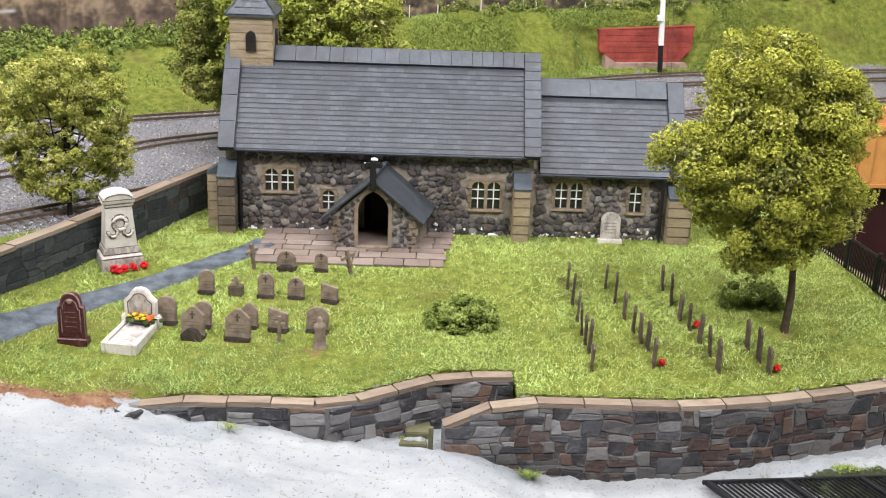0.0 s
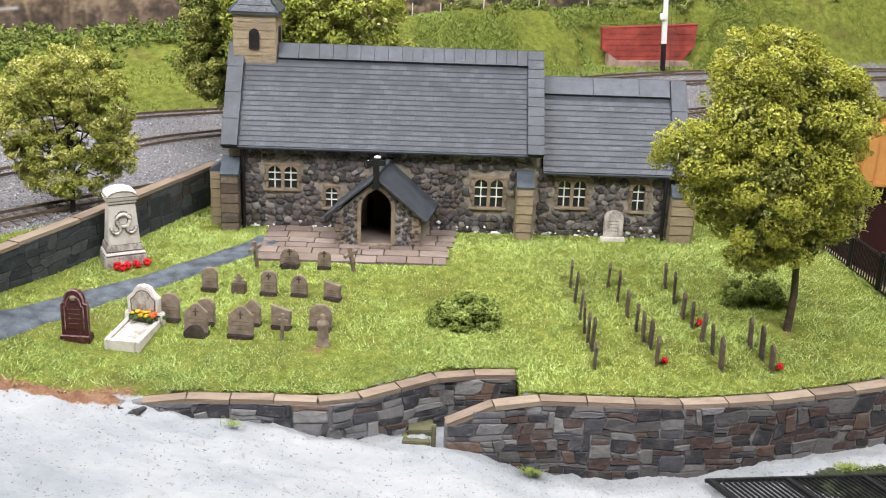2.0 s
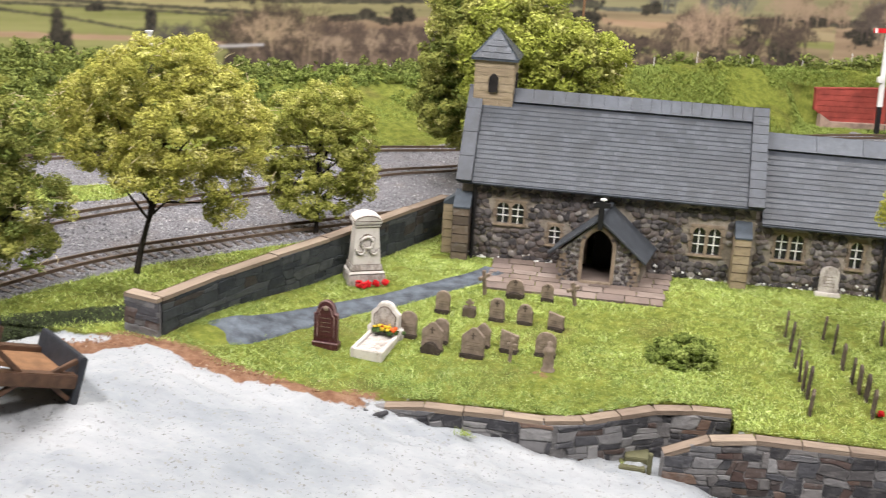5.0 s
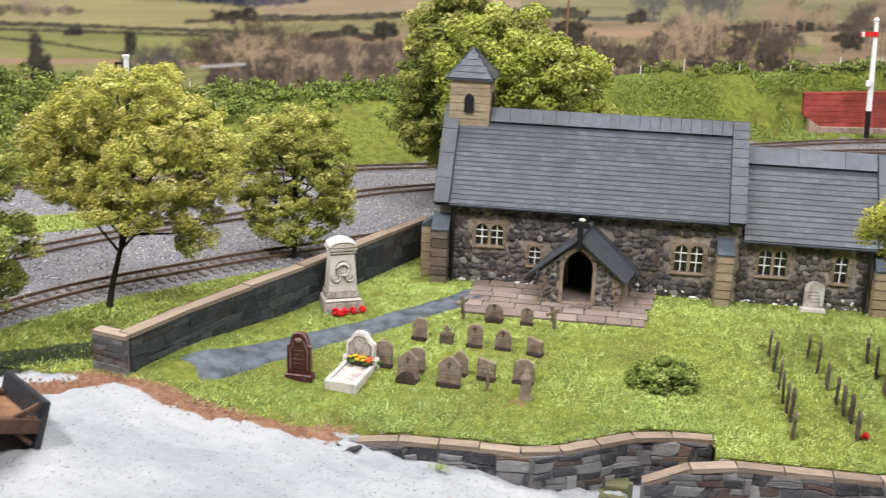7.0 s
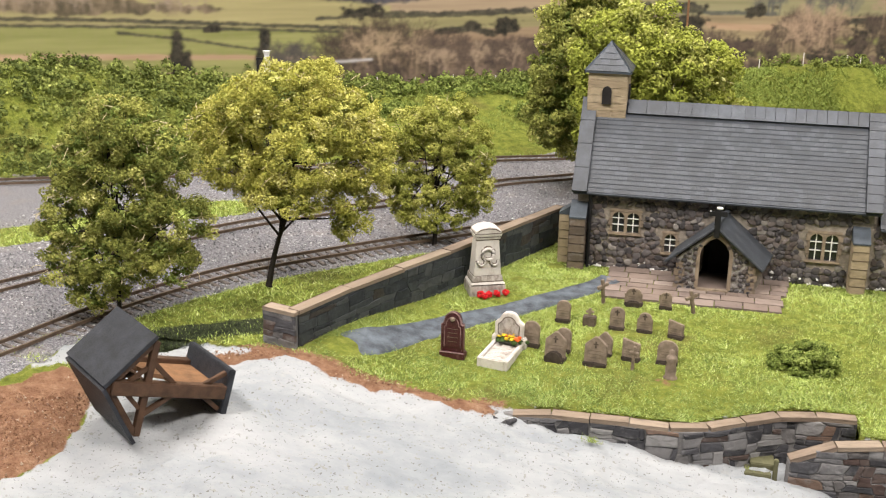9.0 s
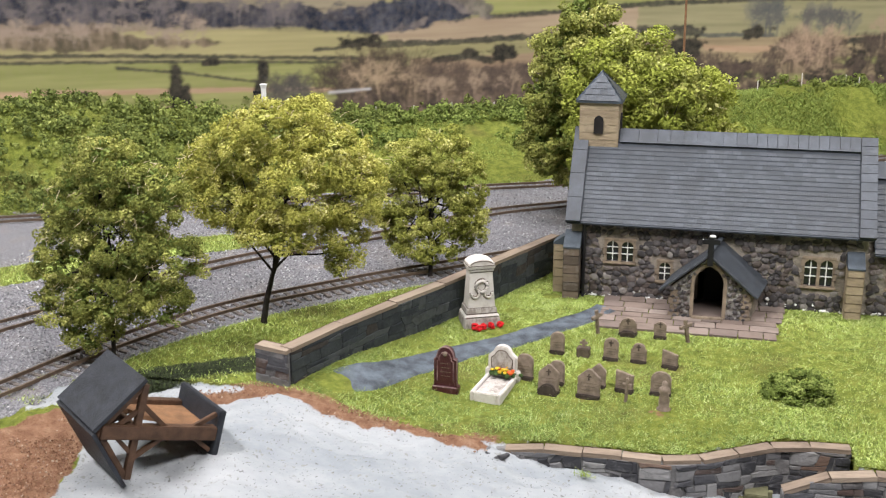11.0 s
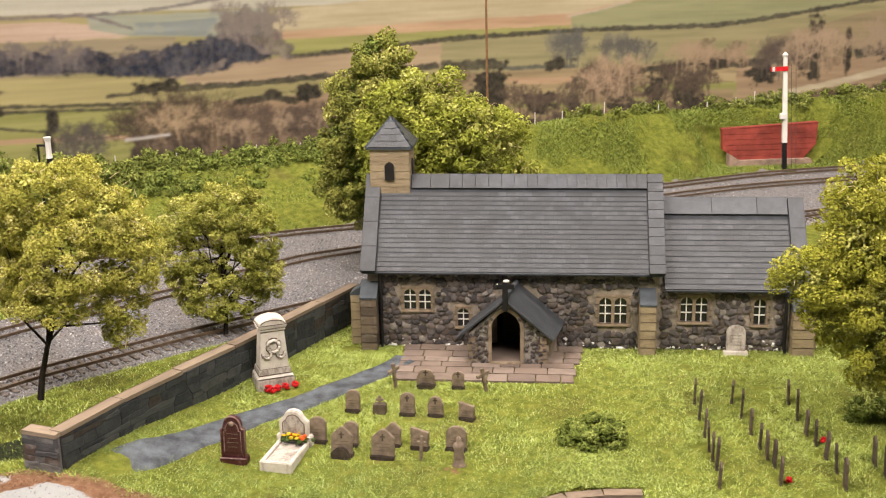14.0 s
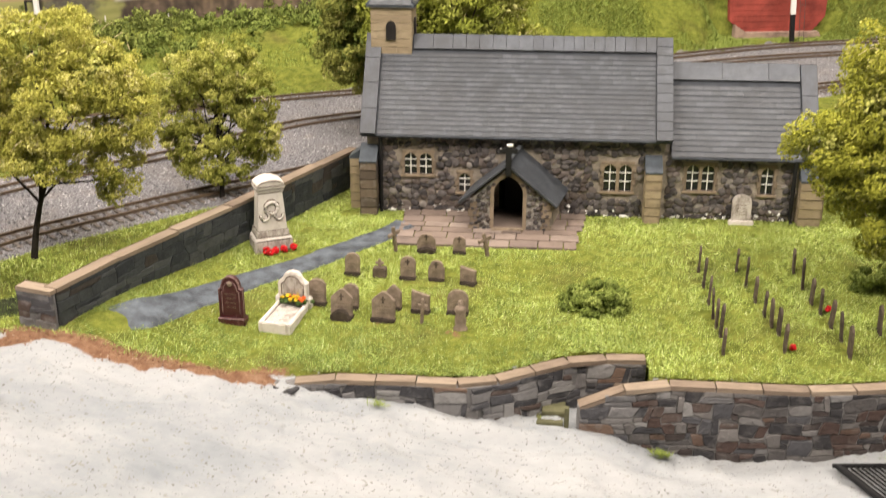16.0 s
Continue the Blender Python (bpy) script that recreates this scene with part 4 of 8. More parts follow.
def sloped_coping(x, width, eave, ridge, parent, n, lift=0.0, t=0.32, name="coping_slate"):
    """A verge of coping slates up one slope, and its plain twin at the back."""
    L = math.hypot(ridge[0] - eave[0], ridge[1] - eave[1]) + 0.15
    for k in range(n):
        l = L / n
        put_piece(name, lead_block, slope_matrix(x, (k + 0.5) * l - 0.1, *eave, *ridge, 0.1 + lift, width, l - 0.012, t), parent)


sloped_coping(-11.45, 1.1, NAVE_EAVE, NAVE_RIDGE, nave_roof, 4)
sloped_coping(9.12, 1.12, NAVE_EAVE, NAVE_RIDGE, nave_roof, 11)
sloped_coping(19.15, 1.1, CH_EAVE, CH_RIDGE, chancel_roof, 3)
NL = math.hypot(4.5, 6.07)
CL = math.hypot(4.29, 5.5)
rnd = random.Random(11)
x = -8.6
while x < 8.5:  # ridge tiles
    w = 1.4 if x < -6 else (0.95 if x < -1 else 0.72)
    w = min(w, 8.55 - x)
    put_piece("ridge_tile", lead_block, slope_matrix(x + w / 2, NL - 0.5, *NAVE_EAVE, *NAVE_RIDGE, 0.1, w - 0.02, 1.15, 0.2 + 0.04 * rnd.random()), nave_roof)
    x += w
for k, (xa, xb) in enumerate(((9.72, 13.2), (13.2, 16.4), (16.4, 18.55))):
    put_piece("ridge_tile", lead_block, slope_matrix((xa + xb) / 2, CL - 0.55, *CH_EAVE, *CH_RIDGE, 0.1, xb - xa - 0.02, 1.35, 0.22), chancel_roof)
part("gutter", tube(bmesh.new(), [(-11.9, -0.58, 5.72), (9.6, -0.58, 5.72)], 0.11, 6), mat_felt, church)
part("gutter", tube(bmesh.new(), [(9.75, -0.42, 4.55), (19.6, -0.42, 4.55)], 0.10, 6), mat_felt, church)
for px, pz in ((-10.62, 5.6), (18.2, 4.5)):
    part("downpipe", tube(bmesh.new(), [(px - 0.05, -0.35, pz), (px, -0.28, pz - 0.5), (px, -0.28, 0.35), (px + 0.03, -0.5, 0.0)], 0.14, 8), mat_black, church, "black downpipe")


def lancets(x0, x1, sill, top, lights, wall, d):
    """A window with sandstone dressings, dark glass and white glazing bars."""
    cx, w = (x0 + x1) / 2, x1 - x0
    frame_ = part("window", box(bmesh.new(), x0 - 0.02, x1 + 0.02, d + 0.22, d + 0.3, sill, top), mat_glass, wall, "dark leaded window in sandstone dressings")
    lw = (w - 0.22 * (lights - 1)) / lights
    for k in range(lights):
        a = x0 + k * (lw + 0.22)
        b = a + lw
        bm = bmesh.new()
        c = (a + b) / 2
        box(bm, c - 0.035, c + 0.035, d + 0.08, d + 0.2, sill, top - 0.02)
        for zz in (sill + (top - sill) * 0.36, sill + (top - sill) * 0.68):
            box(bm, a, b, d + 0.085, d + 0.19, zz - 0.03, zz + 0.03)
        part("glazing_bar", bm, mat_white, frame_, "white glazing bars")
        # spandrels that round the head of the light
        rise = min(0.42, lw * 0.5)
        for s in (-1, 1):
            e = a if s < 0 else b
            out = [(e, top + 0.01), (e, top - rise)] + [(c + s * lw / 2 * math.cos(i * math.pi / 12), top - rise + (rise - 0.02) * math.sin(i * math.pi / 12)) for i in range(1, 7)] + [(c, top + 0.01)]
            part("window_head", slab(out, d - 0.06, d + 0.2), mat_tan, frame_)
        if k:
            part("mullion", box(bmesh.new(), a - 0.22, a, d - 0.07, d + 0.22, sill, top), mat_tan, frame_)
    part("sill", box(bmesh.new(), x0 - 0.26, x1 + 0.26, d - 0.17, d + 0.15, sill - 0.18, sill, 0.03), mat_tan, frame_)
    part("lintel", box(bmesh.new(), x0 - 0.22, x1 + 0.22, d - 0.08, d + 0.15, top, top + 0.22, 0.05), mat_tan, frame_)
    n = 4 if top - sill > 1.6 else 3
    for k in range(n):
        za, zb = sill + (top - sill) * k / n, sill + (top - sill) * (k + 1) / n
        wide = 0.28 if k % 2 else 0.17
        put_piece("quoin", dress_block, at_wall(x0 - wide / 2, d, (za + zb) / 2, wide, 0.1, zb - za - 0.02), frame_)
        put_piece("quoin", dress_block, at_wall(x1 + wide / 2, d, (za + zb) / 2, wide, 0.1, zb - za - 0.02), frame_)


glass = Mat("dark_window_glass", 0.12, 0.0, 0.5)
glass.color(glass.ramp(glass.noise(1.5, 3), [(0.3, (0.012, 0.013, 0.015)), (0.7, (0.03, 0.033, 0.038))]))
mat_glass = glass.m
for x0, x1, sill, top, lights, chancel in WINDOWS:
    lancets(x0, x1, sill, top, lights, chancel_wall if chancel else nave_wall, 0.1 if chancel else 0.0)


def buttress(x0, x1, out, top, cap, rnd, dark=False, turn=0.0, at=None, label="sandstone buttress with slate cap"):
    """A block buttress with a weathered slate top, out from the wall."""
    b = new("buttress")
    b.parent = church
    b["label"] = label
    b.matrix_basis = pose((x0 + x1) / 2 * U, 0, 0, 0, 0, turn) if at is None else pose(at[0] * U, at[1] * U, 0, 0, 0, turn)
    w = x1 - x0
    part("core", box(bmesh.new(), -w / 2 + 0.06, w / 2 - 0.06, -out + 0.06, 0.2, -0.4, top), mat_grave_dark if dark else mat_tan, b)
    n = max(3, round(top / 0.62))
    for k in range(n):
        za, zb = -0.1 + (top + 0.1) * k / n, -0.1 + (top + 0.1) * (k + 1) / n
        put_piece("block", block if not dark else dark_block, at_wall(0, -out + 0.1, (za + zb) / 2, w + rnd.uniform(-0.06, 0.06), 0.14, zb - za - 0.03), b)
        for s in (-1, 1):
            put_piece("block", block if not dark else dark_block, at_wall(s * (w / 2 - 0.06), -out / 2, (za + zb) / 2, out + rnd.uniform(-0.1, 0), 0.1, zb - za - 0.03, 90 * s), b)
    bm = bmesh.new()
    vs = [(-w / 2 - 0.05, -out - 0.06, top), (w / 2 + 0.05, -out - 0.06, top), (w / 2 + 0.05, 0.1, top + cap), (-w / 2 - 0.05, 0.1, top + cap), (-w / 2 - 0.05, -out - 0.06, top - 0.12), (w / 2 + 0.05, -out - 0.06, top - 0.12), (w / 2 + 0.05, 0.1, top - 0.12), (-w / 2 - 0.05, 0.1, top - 0.12)]
    v = [bm.verts.new(p) for p in vs]
    for f in ((0, 1, 2, 3), (4, 5, 1, 0), (5, 6, 2, 1), (7, 4, 0, 3), (6, 7, 3, 2), (7, 6, 5, 4)):
        bm.faces.new([v[i] for i in f])
    part("cap", bm, mat_cap, b, "blue-grey slate cap")
    return b


mat_cap = plain("slate_cap", (0.055, 0.068, 0.082), 0.6, 0.25, 1.5)
dark_block = block_mesh("dark_block_shape", pieces_mat("brown_block", [(0.0, (0.10, 0.078, 0.06)), (0.4, (0.15, 0.115, 0.085)), (0.75, (0.085, 0.07, 0.058))], 0.9, speck=2.0))
buttress(7.98, 9.06, 1.25, 3.75, 0.95, rnd)
buttress(-12.0, -10.85, 1.15, 4.0, 1.0, rnd, True)
buttress(0, 1.2, 1.3, 3.9, 1.0, rnd, turn=-90, at=(-11.6, 0.75))
buttress(0, 1.5, 1.0, 3.3, 1.0, rnd, turn=0, at=(19.35, 0.1))
buttress(0, 1.3, 1.2, 3.4, 1.0, rnd, turn=90, at=(19.3, 1.0))

# porch
PX, PF = -1.42, -3.6  # middle and front of the porch


def askew(bm):
    """The porch leans over sideways as it runs back to the wall."""
    for v in bm.verts:
        v.co.x += 0.2 * (v.co.y - PF)
    return bm


porch = part("porch_wall", slab([(PX - 2.6, -0.3), (PX - 1.0, -0.3), (PX - 1.0, 0.3)] + [(a, b) for a, b in arch(PX - 1.0, PX + 1.0, 0.3, 2.75, 4.0)[2:]][::-1] + [(PX + 1.0, 0.3), (PX + 1.0, -0.3), (PX + 2.85, -0.3), (PX + 2.85, 2.2), (PX, 4.6), (PX - 2.6, 2.3)], PF, PF + 0.4), mat_porch_mortar, church, "stone gabled porch with an open pointed arch")
for s, xx in ((-1, PX - 2.6), (1, PX + 2.85)):
    part("porch_side", askew(box(bmesh.new(), min(xx, xx - s * 0.35), max(xx, xx - s * 0.35), PF + 0.4, 0, -0.3, 2.3)), mat_wall_mortar, porch)
part("porch_floor", askew(box(bmesh.new(), PX - 2.2, PX + 2.4, PF + 0.05, 0.0, 0.0, 0.28)), mat_paver, porch)
part("doorstep", box(bmesh.new(), PX - 1.1, PX + 1.1, PF - 0.35, PF + 0.1, 0.0, 0.26, 0.04), mat_tan, porch)
part("church_door", askew(slab(arch(PX - 1.1, PX + 1.1, 0.2, 2.6, 3.5), 0.1, 0.3)), mat_inside, porch, "dark church door deep in the porch")
outer, inner = arch(PX - 1.24, PX + 1.24, 0.2, 2.75, 4.3), arch(PX - 0.99, PX + 0.99, 0.2, 2.75, 4.0)
bm = bmesh.new()
for y in (PF - 0.1, PF + 0.12):
    o = [bm.verts.new((a, y, b)) for a, b in outer[1:] + outer[:1]]
    i_ = [bm.verts.new((a, y, b)) for a, b in inner[1:] + inner[:1]]
    for k in range(len(o) - 1):
        bm.faces.new((o[k], o[k + 1], i_[k + 1], i_[k]))
    if y < PF:
        o0, i0 = o, i_
for ra, rb in ((o0, o), (i0, i_)):
    for k in range(len(ra) - 1):
        bm.faces.new((ra[k], ra[k + 1], rb[k + 1], rb[k]))
bmesh.ops.recalc_face_normals(bm, faces=bm.faces)
part("arch_surround", bm, mat_tan, porch, "sandstone arch surround")


def porch_roof(s):
    """One slope of the porch roof, a dark slab with a rounded verge."""
    ex, ez = (PX - 3.25, 1.98) if s < 0 else (PX + 3.35, 1.85)
    bm = bmesh.new()
    t = 0.2
    dx, dz = PX - ex, 4.72 - ez
    k = math.hypot(dx, dz)
    ox, oz = -dz / k * t * (1 if dx > 0 else -1), abs(dx) / k * t
    for y in (PF - 0.45, 0.6):
        box_pts = [(ex, ez), (PX, 4.72), (PX, 4.72 + t * 1.25), (ex + ox, ez + oz)]
        ring = [bm.verts.new((a, y, b)) for a, b in box_pts]
        if y < 0:
            first = ring
    bm.faces.new(first)
    bm.faces.new(ring[::-1])
    for i in range(4):
        bm.faces.new((first[i], ring[i], ring[(i + 1) % 4], first[(i + 1) % 4]))
    bmesh.ops.recalc_face_normals(bm, faces=bm.faces)
    bmesh.ops.bevel(bm, geom=list(bm.edges), offset=0.05, segments=1, affect="EDGES")
    return part("roof_slope", askew(bm), mat_felt2, porch, "dark slate porch roof")


mat_felt2 = plain("dark_slate_slope", (0.040, 0.046, 0.054), 0.5, 0.3, 1.4, bump=0.03, spec=0.4)
porch_roof(-1)
porch_roof(1)
part("ridge_cap", askew(box(bmesh.new(), -0.18, 0.18, PF - 0.5, 0.3, -0.06, 0.12, 0.05, Matrix.Translation((PX, 0, 5.06)))), mat_felt2, porch)
bm = bmesh.new()
box(bm, -0.2, 0.2, -0.1, 0.12, -1.3, 0.75, 0.03)
box(bm, -0.6, 0.6, -0.08, 0.1, 0.25, 0.6, 0.03)
bmesh.ops.translate(bm, verts=bm.verts, vec=(PX - 0.02, PF - 0.5, 5.45))
part("gable_cross", bm, mat_black, porch, "dark cross finial with a white fleck")
bm = bmesh.new()
bmesh.ops.create_icosphere(bm, subdivisions=2, radius=0.15, matrix=Matrix.Translation((PX + 0.05, PF - 0.5, 6.26)) @ Matrix.Diagonal((1.6, 0.8, 0.8, 1)))
bmesh.ops.create_icosphere(bm, subdivisions=2, radius=0.07, matrix=Matrix.Translation((PX - 0.55, PF - 0.52, 5.98)) @ Matrix.Diagonal((0.8, 0.8, 1.4, 1)))
part("white_fleck", bm, mat_white, porch, "white paint fleck", True)

# bell tower
tower = part("bell_tower", slab([(-11.62, 9.6), (-8.72, 9.6), (-8.74, 14.1), (-11.6, 14.1)], 3.05, 6.1), mat_tower_mortar, church, "square sandstone bell turret with slate pyramid roof")
for face in range(2):
    n = 7
    for r in range(n):
        z0_, z1_ = 10.1 + (14.1 - 10.1) * r / n, 10.1 + (14.1 - 10.1) * (r + 1) / n
        cuts = [0, 0.62, 1] if r % 3 == 1 else [0, 1]
        for a, b in zip(cuts, cuts[1:]):
            h = z1_ - z0_ - 0.05
            if face == 0:
                xa, xb = -11.64 + 2.94 * a, -11.64 + 2.94 * b
                if 3 <= r <= 4 and xa < -9.9 and xb > -10.5:
                    for p, q_ in ((xa, -10.53), (-9.85, xb)):
                        if q_ - p > 0.1:
                            put_piece("block", block, at_wall((p + q_) / 2, 3.06, (z0_ + z1_) / 2, q_ - p - 0.02, 0.035, h), tower)
                    continue
                put_piece("block", block, at_wall((xa + xb) / 2, 3.06, (z0_ + z1_) / 2, xb - xa - 0.025, 0.035, h), tower)
            else:
                ya, yb = 3.0 + 3.1 * a, 3.0 + 3.1 * b
                put_piece("block", block, at_wall(-8.74, (ya + yb) / 2, (z0_ + z1_) / 2, yb - ya - 0.025, 0.035, h, 90), tower)
part("belfry_opening", slab(arch(-10.53, -9.85, 11.75, 12.75, 13.12), 2.9, 3.04), mat_inside, tower, "dark arched belfry opening")
bm = slab(arch(4.2, 4.85, 11.75, 12.75, 13.12), -0.06, 0.06)
bmesh.ops.transform(bm, matrix=Matrix.Translation((-8.64, 0, 0)) @ Matrix.Rotation(math.pi / 2, 4, "Z"), verts=bm.verts)
part("belfry_opening", bm, mat_inside, tower)
bm = bmesh.new()
cx, cy, r0_ = -10.18, 4.57, 1.72
v = [bm.verts.new((cx + a * r0_, cy + b * r0_, 14.05)) for a, b in ((-1, -1), (1, -1), (1, 1), (-1, 1))]
w_ = [bm.verts.new((cx + a * r0_, cy + b * r0_, 14.22)) for a, b in ((-1, -1), (1, -1), (1, 1), (-1, 1))]
top_ = bm.verts.new((cx, cy, 16.25))
bm.faces.new(v[::-1])
for i in range(4):
    bm.faces.new((v[i], v[(i + 1) % 4], w_[(i + 1) % 4], w_[i]))
    bm.faces.new((w_[i], w_[(i + 1) % 4], top_))
cap = part("pyramid_roof", bm, mat_cap, tower, "slate pyramid roof")
for s_ in range(2):
    for r in range(5):
        f0, f1 = r / 5, (r + 1) / 5
        half = r0_ * (1 - f1 * 0.8 - f0 * 0.2)
        n = max(1, round(half * 2 / 0.6))
        L = math.hypot(r0_, 2.03)
        for k in range(n):
            xm = (k + 0.5) / n * 2 * half - half
            m = slope_matrix(xm, L * (f0 + f1) / 2, -r0_, 14.22, 0, 16.25, 0.005, 2 * half / n - 0.03, L / 5 * 1.03, 0.045)
            m = Matrix.Translation((cx * U, cy * U, 0)) @ Matrix.Rotation(math.pi / 2 * s_, 4, "Z") @ m
            put_piece("slate", slate, m, cap)
    for q in (-1, 1):
        e = Vector((cx + (q if s_ == 0 else 1) * r0_, cy + (-1 if s_ == 0 else q) * r0_, 14.22))
        part("hip_tile", tube(bmesh.new(), [e, e.lerp(Vector((cx, cy, 16.25)), 1.0)], [0.07, 0.05], 5), mat_cap, cap)


# ---- yard: graves ----
def on_yard(x, y):
    return float(yard_z(x, y))


def lettering(parent, w, z0, z1, y, n=3, cross=True):
    """Cut bars in place of an inscription, under a small cut cross."""
    bm = bmesh.new()
    for k in range(n):
        z = z1 - (z1 - z0) * (k + 0.5) / n
        box(bm, -w * (0.34 - 0.06 * (k % 2)), w * (0.34 - 0.06 * (k % 2)), y - 0.012, y + 0.01, z - 0.014, z + 0.014)
    part("inscription", bm, mat_ink, parent, "worn cut lines")
    if cross:
        bm = bmesh.new()
        box(bm, -0.045, 0.045, y - 0.02, y + 0.01, z1 + 0.08, z1 + 0.5)
        box(bm, -0.15, 0.15, y - 0.018, y + 0.01, z1 + 0.28, z1 + 0.37)
        part("cut_cross", bm, mat_marker, parent)


def headstone(x, y, w, h, shape, rz=0, tilt=0, cross=True, lines=3, foot=True, mounded=False):
    labels = dict(round="weathered brown headstone with a rounded top in grass", gable="weathered brown headstone with a pointed top in grass", shoulder="weathered brown headstone with shouldered arch in grass", slant="short brown headstone with a slanted top in grass")
    t = thing("gravestone", labels[shape], "gravestone", x, y, on_yard(x, y) + 0.02, rz, "weathered gravestones", rx=tilt)
    w, h = w * 0.95, h * 0.92
    if shape == "round":
        out = round_top(w, h, w * 0.42)
    elif shape == "gable":
        out = [(-w / 2, 0), (w / 2, 0), (w / 2, h * 0.72), (w * 0.08, h), (-w * 0.08, h), (-w / 2, h * 0.72)]
    elif shape == "slant":
        out = [(-w / 2, 0), (w / 2, 0), (w / 2, h * 0.8), (-w / 2, h)]
    else:
        out = [(-w / 2, 0), (w / 2, 0), (w / 2, h * 0.66), (w * 0.40, h * 0.70), (w * 0.40, h * 0.76)] + [(w * 0.40 * math.cos(a), h * 0.76 + h * 0.24 * math.sin(a)) for a in (0.4, 0.8, 1.2, 1.57, 1.94, 2.34, 2.74)] + [(-w * 0.40, h * 0.76), (-w * 0.40, h * 0.70), (-w / 2, h * 0.66)]
    part("slab", slab([(a, b - (0.3 if b == 0 else 0)) for a, b in out], -0.14, 0.14, 0.03), mat_grave, t)
    bm = slab([(a * 0.84, 0.12 + b * 0.84) for a, b in out], -0.152, -0.13)
    part("panel", bm, mat_grave, t)
    lettering(t, w, h * 0.22, h * 0.58, -0.153, lines, cross)
    if foot:
        bm = box(bmesh.new(), -w * 0.52, w * 0.52, -0.3, 0.2, -0.3, 0.2, 0.05)
        bmesh.ops.subdivide_edges(bm, edges=bm.edges, cuts=1, use_grid_fill=True)
        for v in bm.verts:
            v.co += 0.09 * noise.noise_vector(v.co * 2.3 + Vector((x, y, 0)))
        part("plinth", bm, mat_earth, t, "dark soil-stained plinth")
    if mounded:
        mound = slab([(w * 0.46 * math.cos(a), h * 0.36 * math.sin(a) - 0.02) for a in np.linspace(0, math.pi, 12)] + [(-w * 0.46, -0.25), (w * 0.46, -0.25)], -0.52, -0.2, 0.07)
        for v in mound.verts:
            v.co += 0.05 * noise.noise_vector(v.co * 2.9 + Vector((x, y, 0)))
        part("soil_mound", mound, mat_earth, t, "dark rounded heap of soil")
    return t


def cross_grave(x, y, h, lean, rz=0, thick=0.12, arm=0.5):
    t = thing("grave_cross", "thin leaning stone grave cross in the grass", "grave marker", x, y, on_yard(x, y), rz, "leaning crosses", ry=lean)
    part("shaft", box(bmesh.new(), -thick, thick, -0.1, 0.1, -0.3, h, 0.03), mat_grave, t)
    part("arm", box(bmesh.new(), -arm, arm, -0.105, 0.105, h * 0.66, h * 0.66 + 2 * thick, 0.03), mat_grave, t)
    return t


cross_grave(-8.6, 66.0, 1.75, -8, 55)
headstone(-6.6, 66.2, 1.25, 1.3, "shoulder", 2, mounded=True)
headstone(-4.42, 66.0, 0.85, 1.25, "round", 0, -3)
cross_grave(-2.55, 65.7, 1.7, -12, 40)
headstone(-10.9, 62.5, 0.98, 1.55, "round", -6, -3, cross=False)
headstone(-7.34, 62.15, 1.0, 1.6, "round", -4, -3)
headstone(-5.55, 62.1, 1.05, 1.4, "shoulder", -6, -2)
headstone(-3.55, 61.7, 1.05, 1.25, "slant", -14, -3, cross=False)
headstone(-12.4, 58.5, 1.15, 1.75, "round", -8, -4, cross=False)
headstone(-10.3, 58.2, 1.0, 1.65, "round", -10, -3, cross=False)
headstone(-10.65, 57.0, 1.35, 1.9, "gable", -4, -6, mounded=True)
headstone(-7.75, 58.3, 1.0, 1.6, "gable", -8, -3, cross=False)
headstone(-8.15, 56.8, 1.45, 1.95, "gable", -6, -4)
headstone(-6.1, 58.0, 1.15, 1.45, "slant", -10, -3, cross=False)
cross_grave(-5.9, 56.7, 1.55, 3, -10, 0.09, 0.28)
headstone(-3.9, 58.0, 1.3, 1.6, "round", -6, -3, cross=False)
pedestal = thing("grave_cross", "small stone cross on a block pedestal", "grave marker", -9.15, 62.4, on_yard(-9.15, 62.4), -4)
part("block", box(bmesh.new(), -0.42, 0.42, -0.3, 0.3, -0.2, 0.62, 0.06), mat_grave_dark, pedestal)
bm = box(bmesh.new(), -0.09, 0.09, -0.08, 0.08, 0.6, 1.15, 0.02)
box(bm, -0.26, 0.26, -0.075, 0.075, 0.82, 0.98, 0.02)
part("cross", bm, mat_grave, pedestal)
# a small carved figure on a base, as one plain mesh
bm = bmesh.new()
prof = [(0.42, -0.3), (0.42, 0.15), (0.30, 0.25), (0.34, 0.6), (0.27, 1.0), (0.36, 1.25), (0.30, 1.45), (0.14, 1.52), (0.18, 1.7), (0.1, 1.86), (0.01, 1.9)]
tube(bm, [(0, 0, z) for _, z in prof], [r for r, _ in prof], 10)
bmesh.ops.scale(bm, vec=(1, 0.7, 1), verts=bm.verts)
fig = thing("grave_statue", "small weathered stone statue on a round base", "statue", -3.6, 56.1, on_yard(-3.6, 56.1))
part("figure", bm, mat_grave, fig, smooth=True)

# burgundy headstone
g = thing("gravestone", "polished burgundy granite headstone on a dark plinth", "gravestone", -16.85, 55.9, on_yard(-16.85, 55.9), -4)
part("plinth", box(bmesh.new(), -0.88, 0.88, -0.4, 0.4, -0.3, 0.42, 0.06), mat_burgundy, g)
out = [(-0.76, 0.4), (0.76, 0.4), (0.76, 2.35), (0.58, 2.42), (0.58, 2.62)] + [(0.55 * math.cos(a), 2.62 + 0.6 * math.sin(a)) for a in (0.3, 0.7, 1.1, 1.57, 2.04, 2.44, 2.84)] + [(-0.58, 2.62), (-0.58, 2.42), (-0.76, 2.35)]
part("slab", slab(out, -0.22, 0.22, 0.05), mat_burgundy, g)
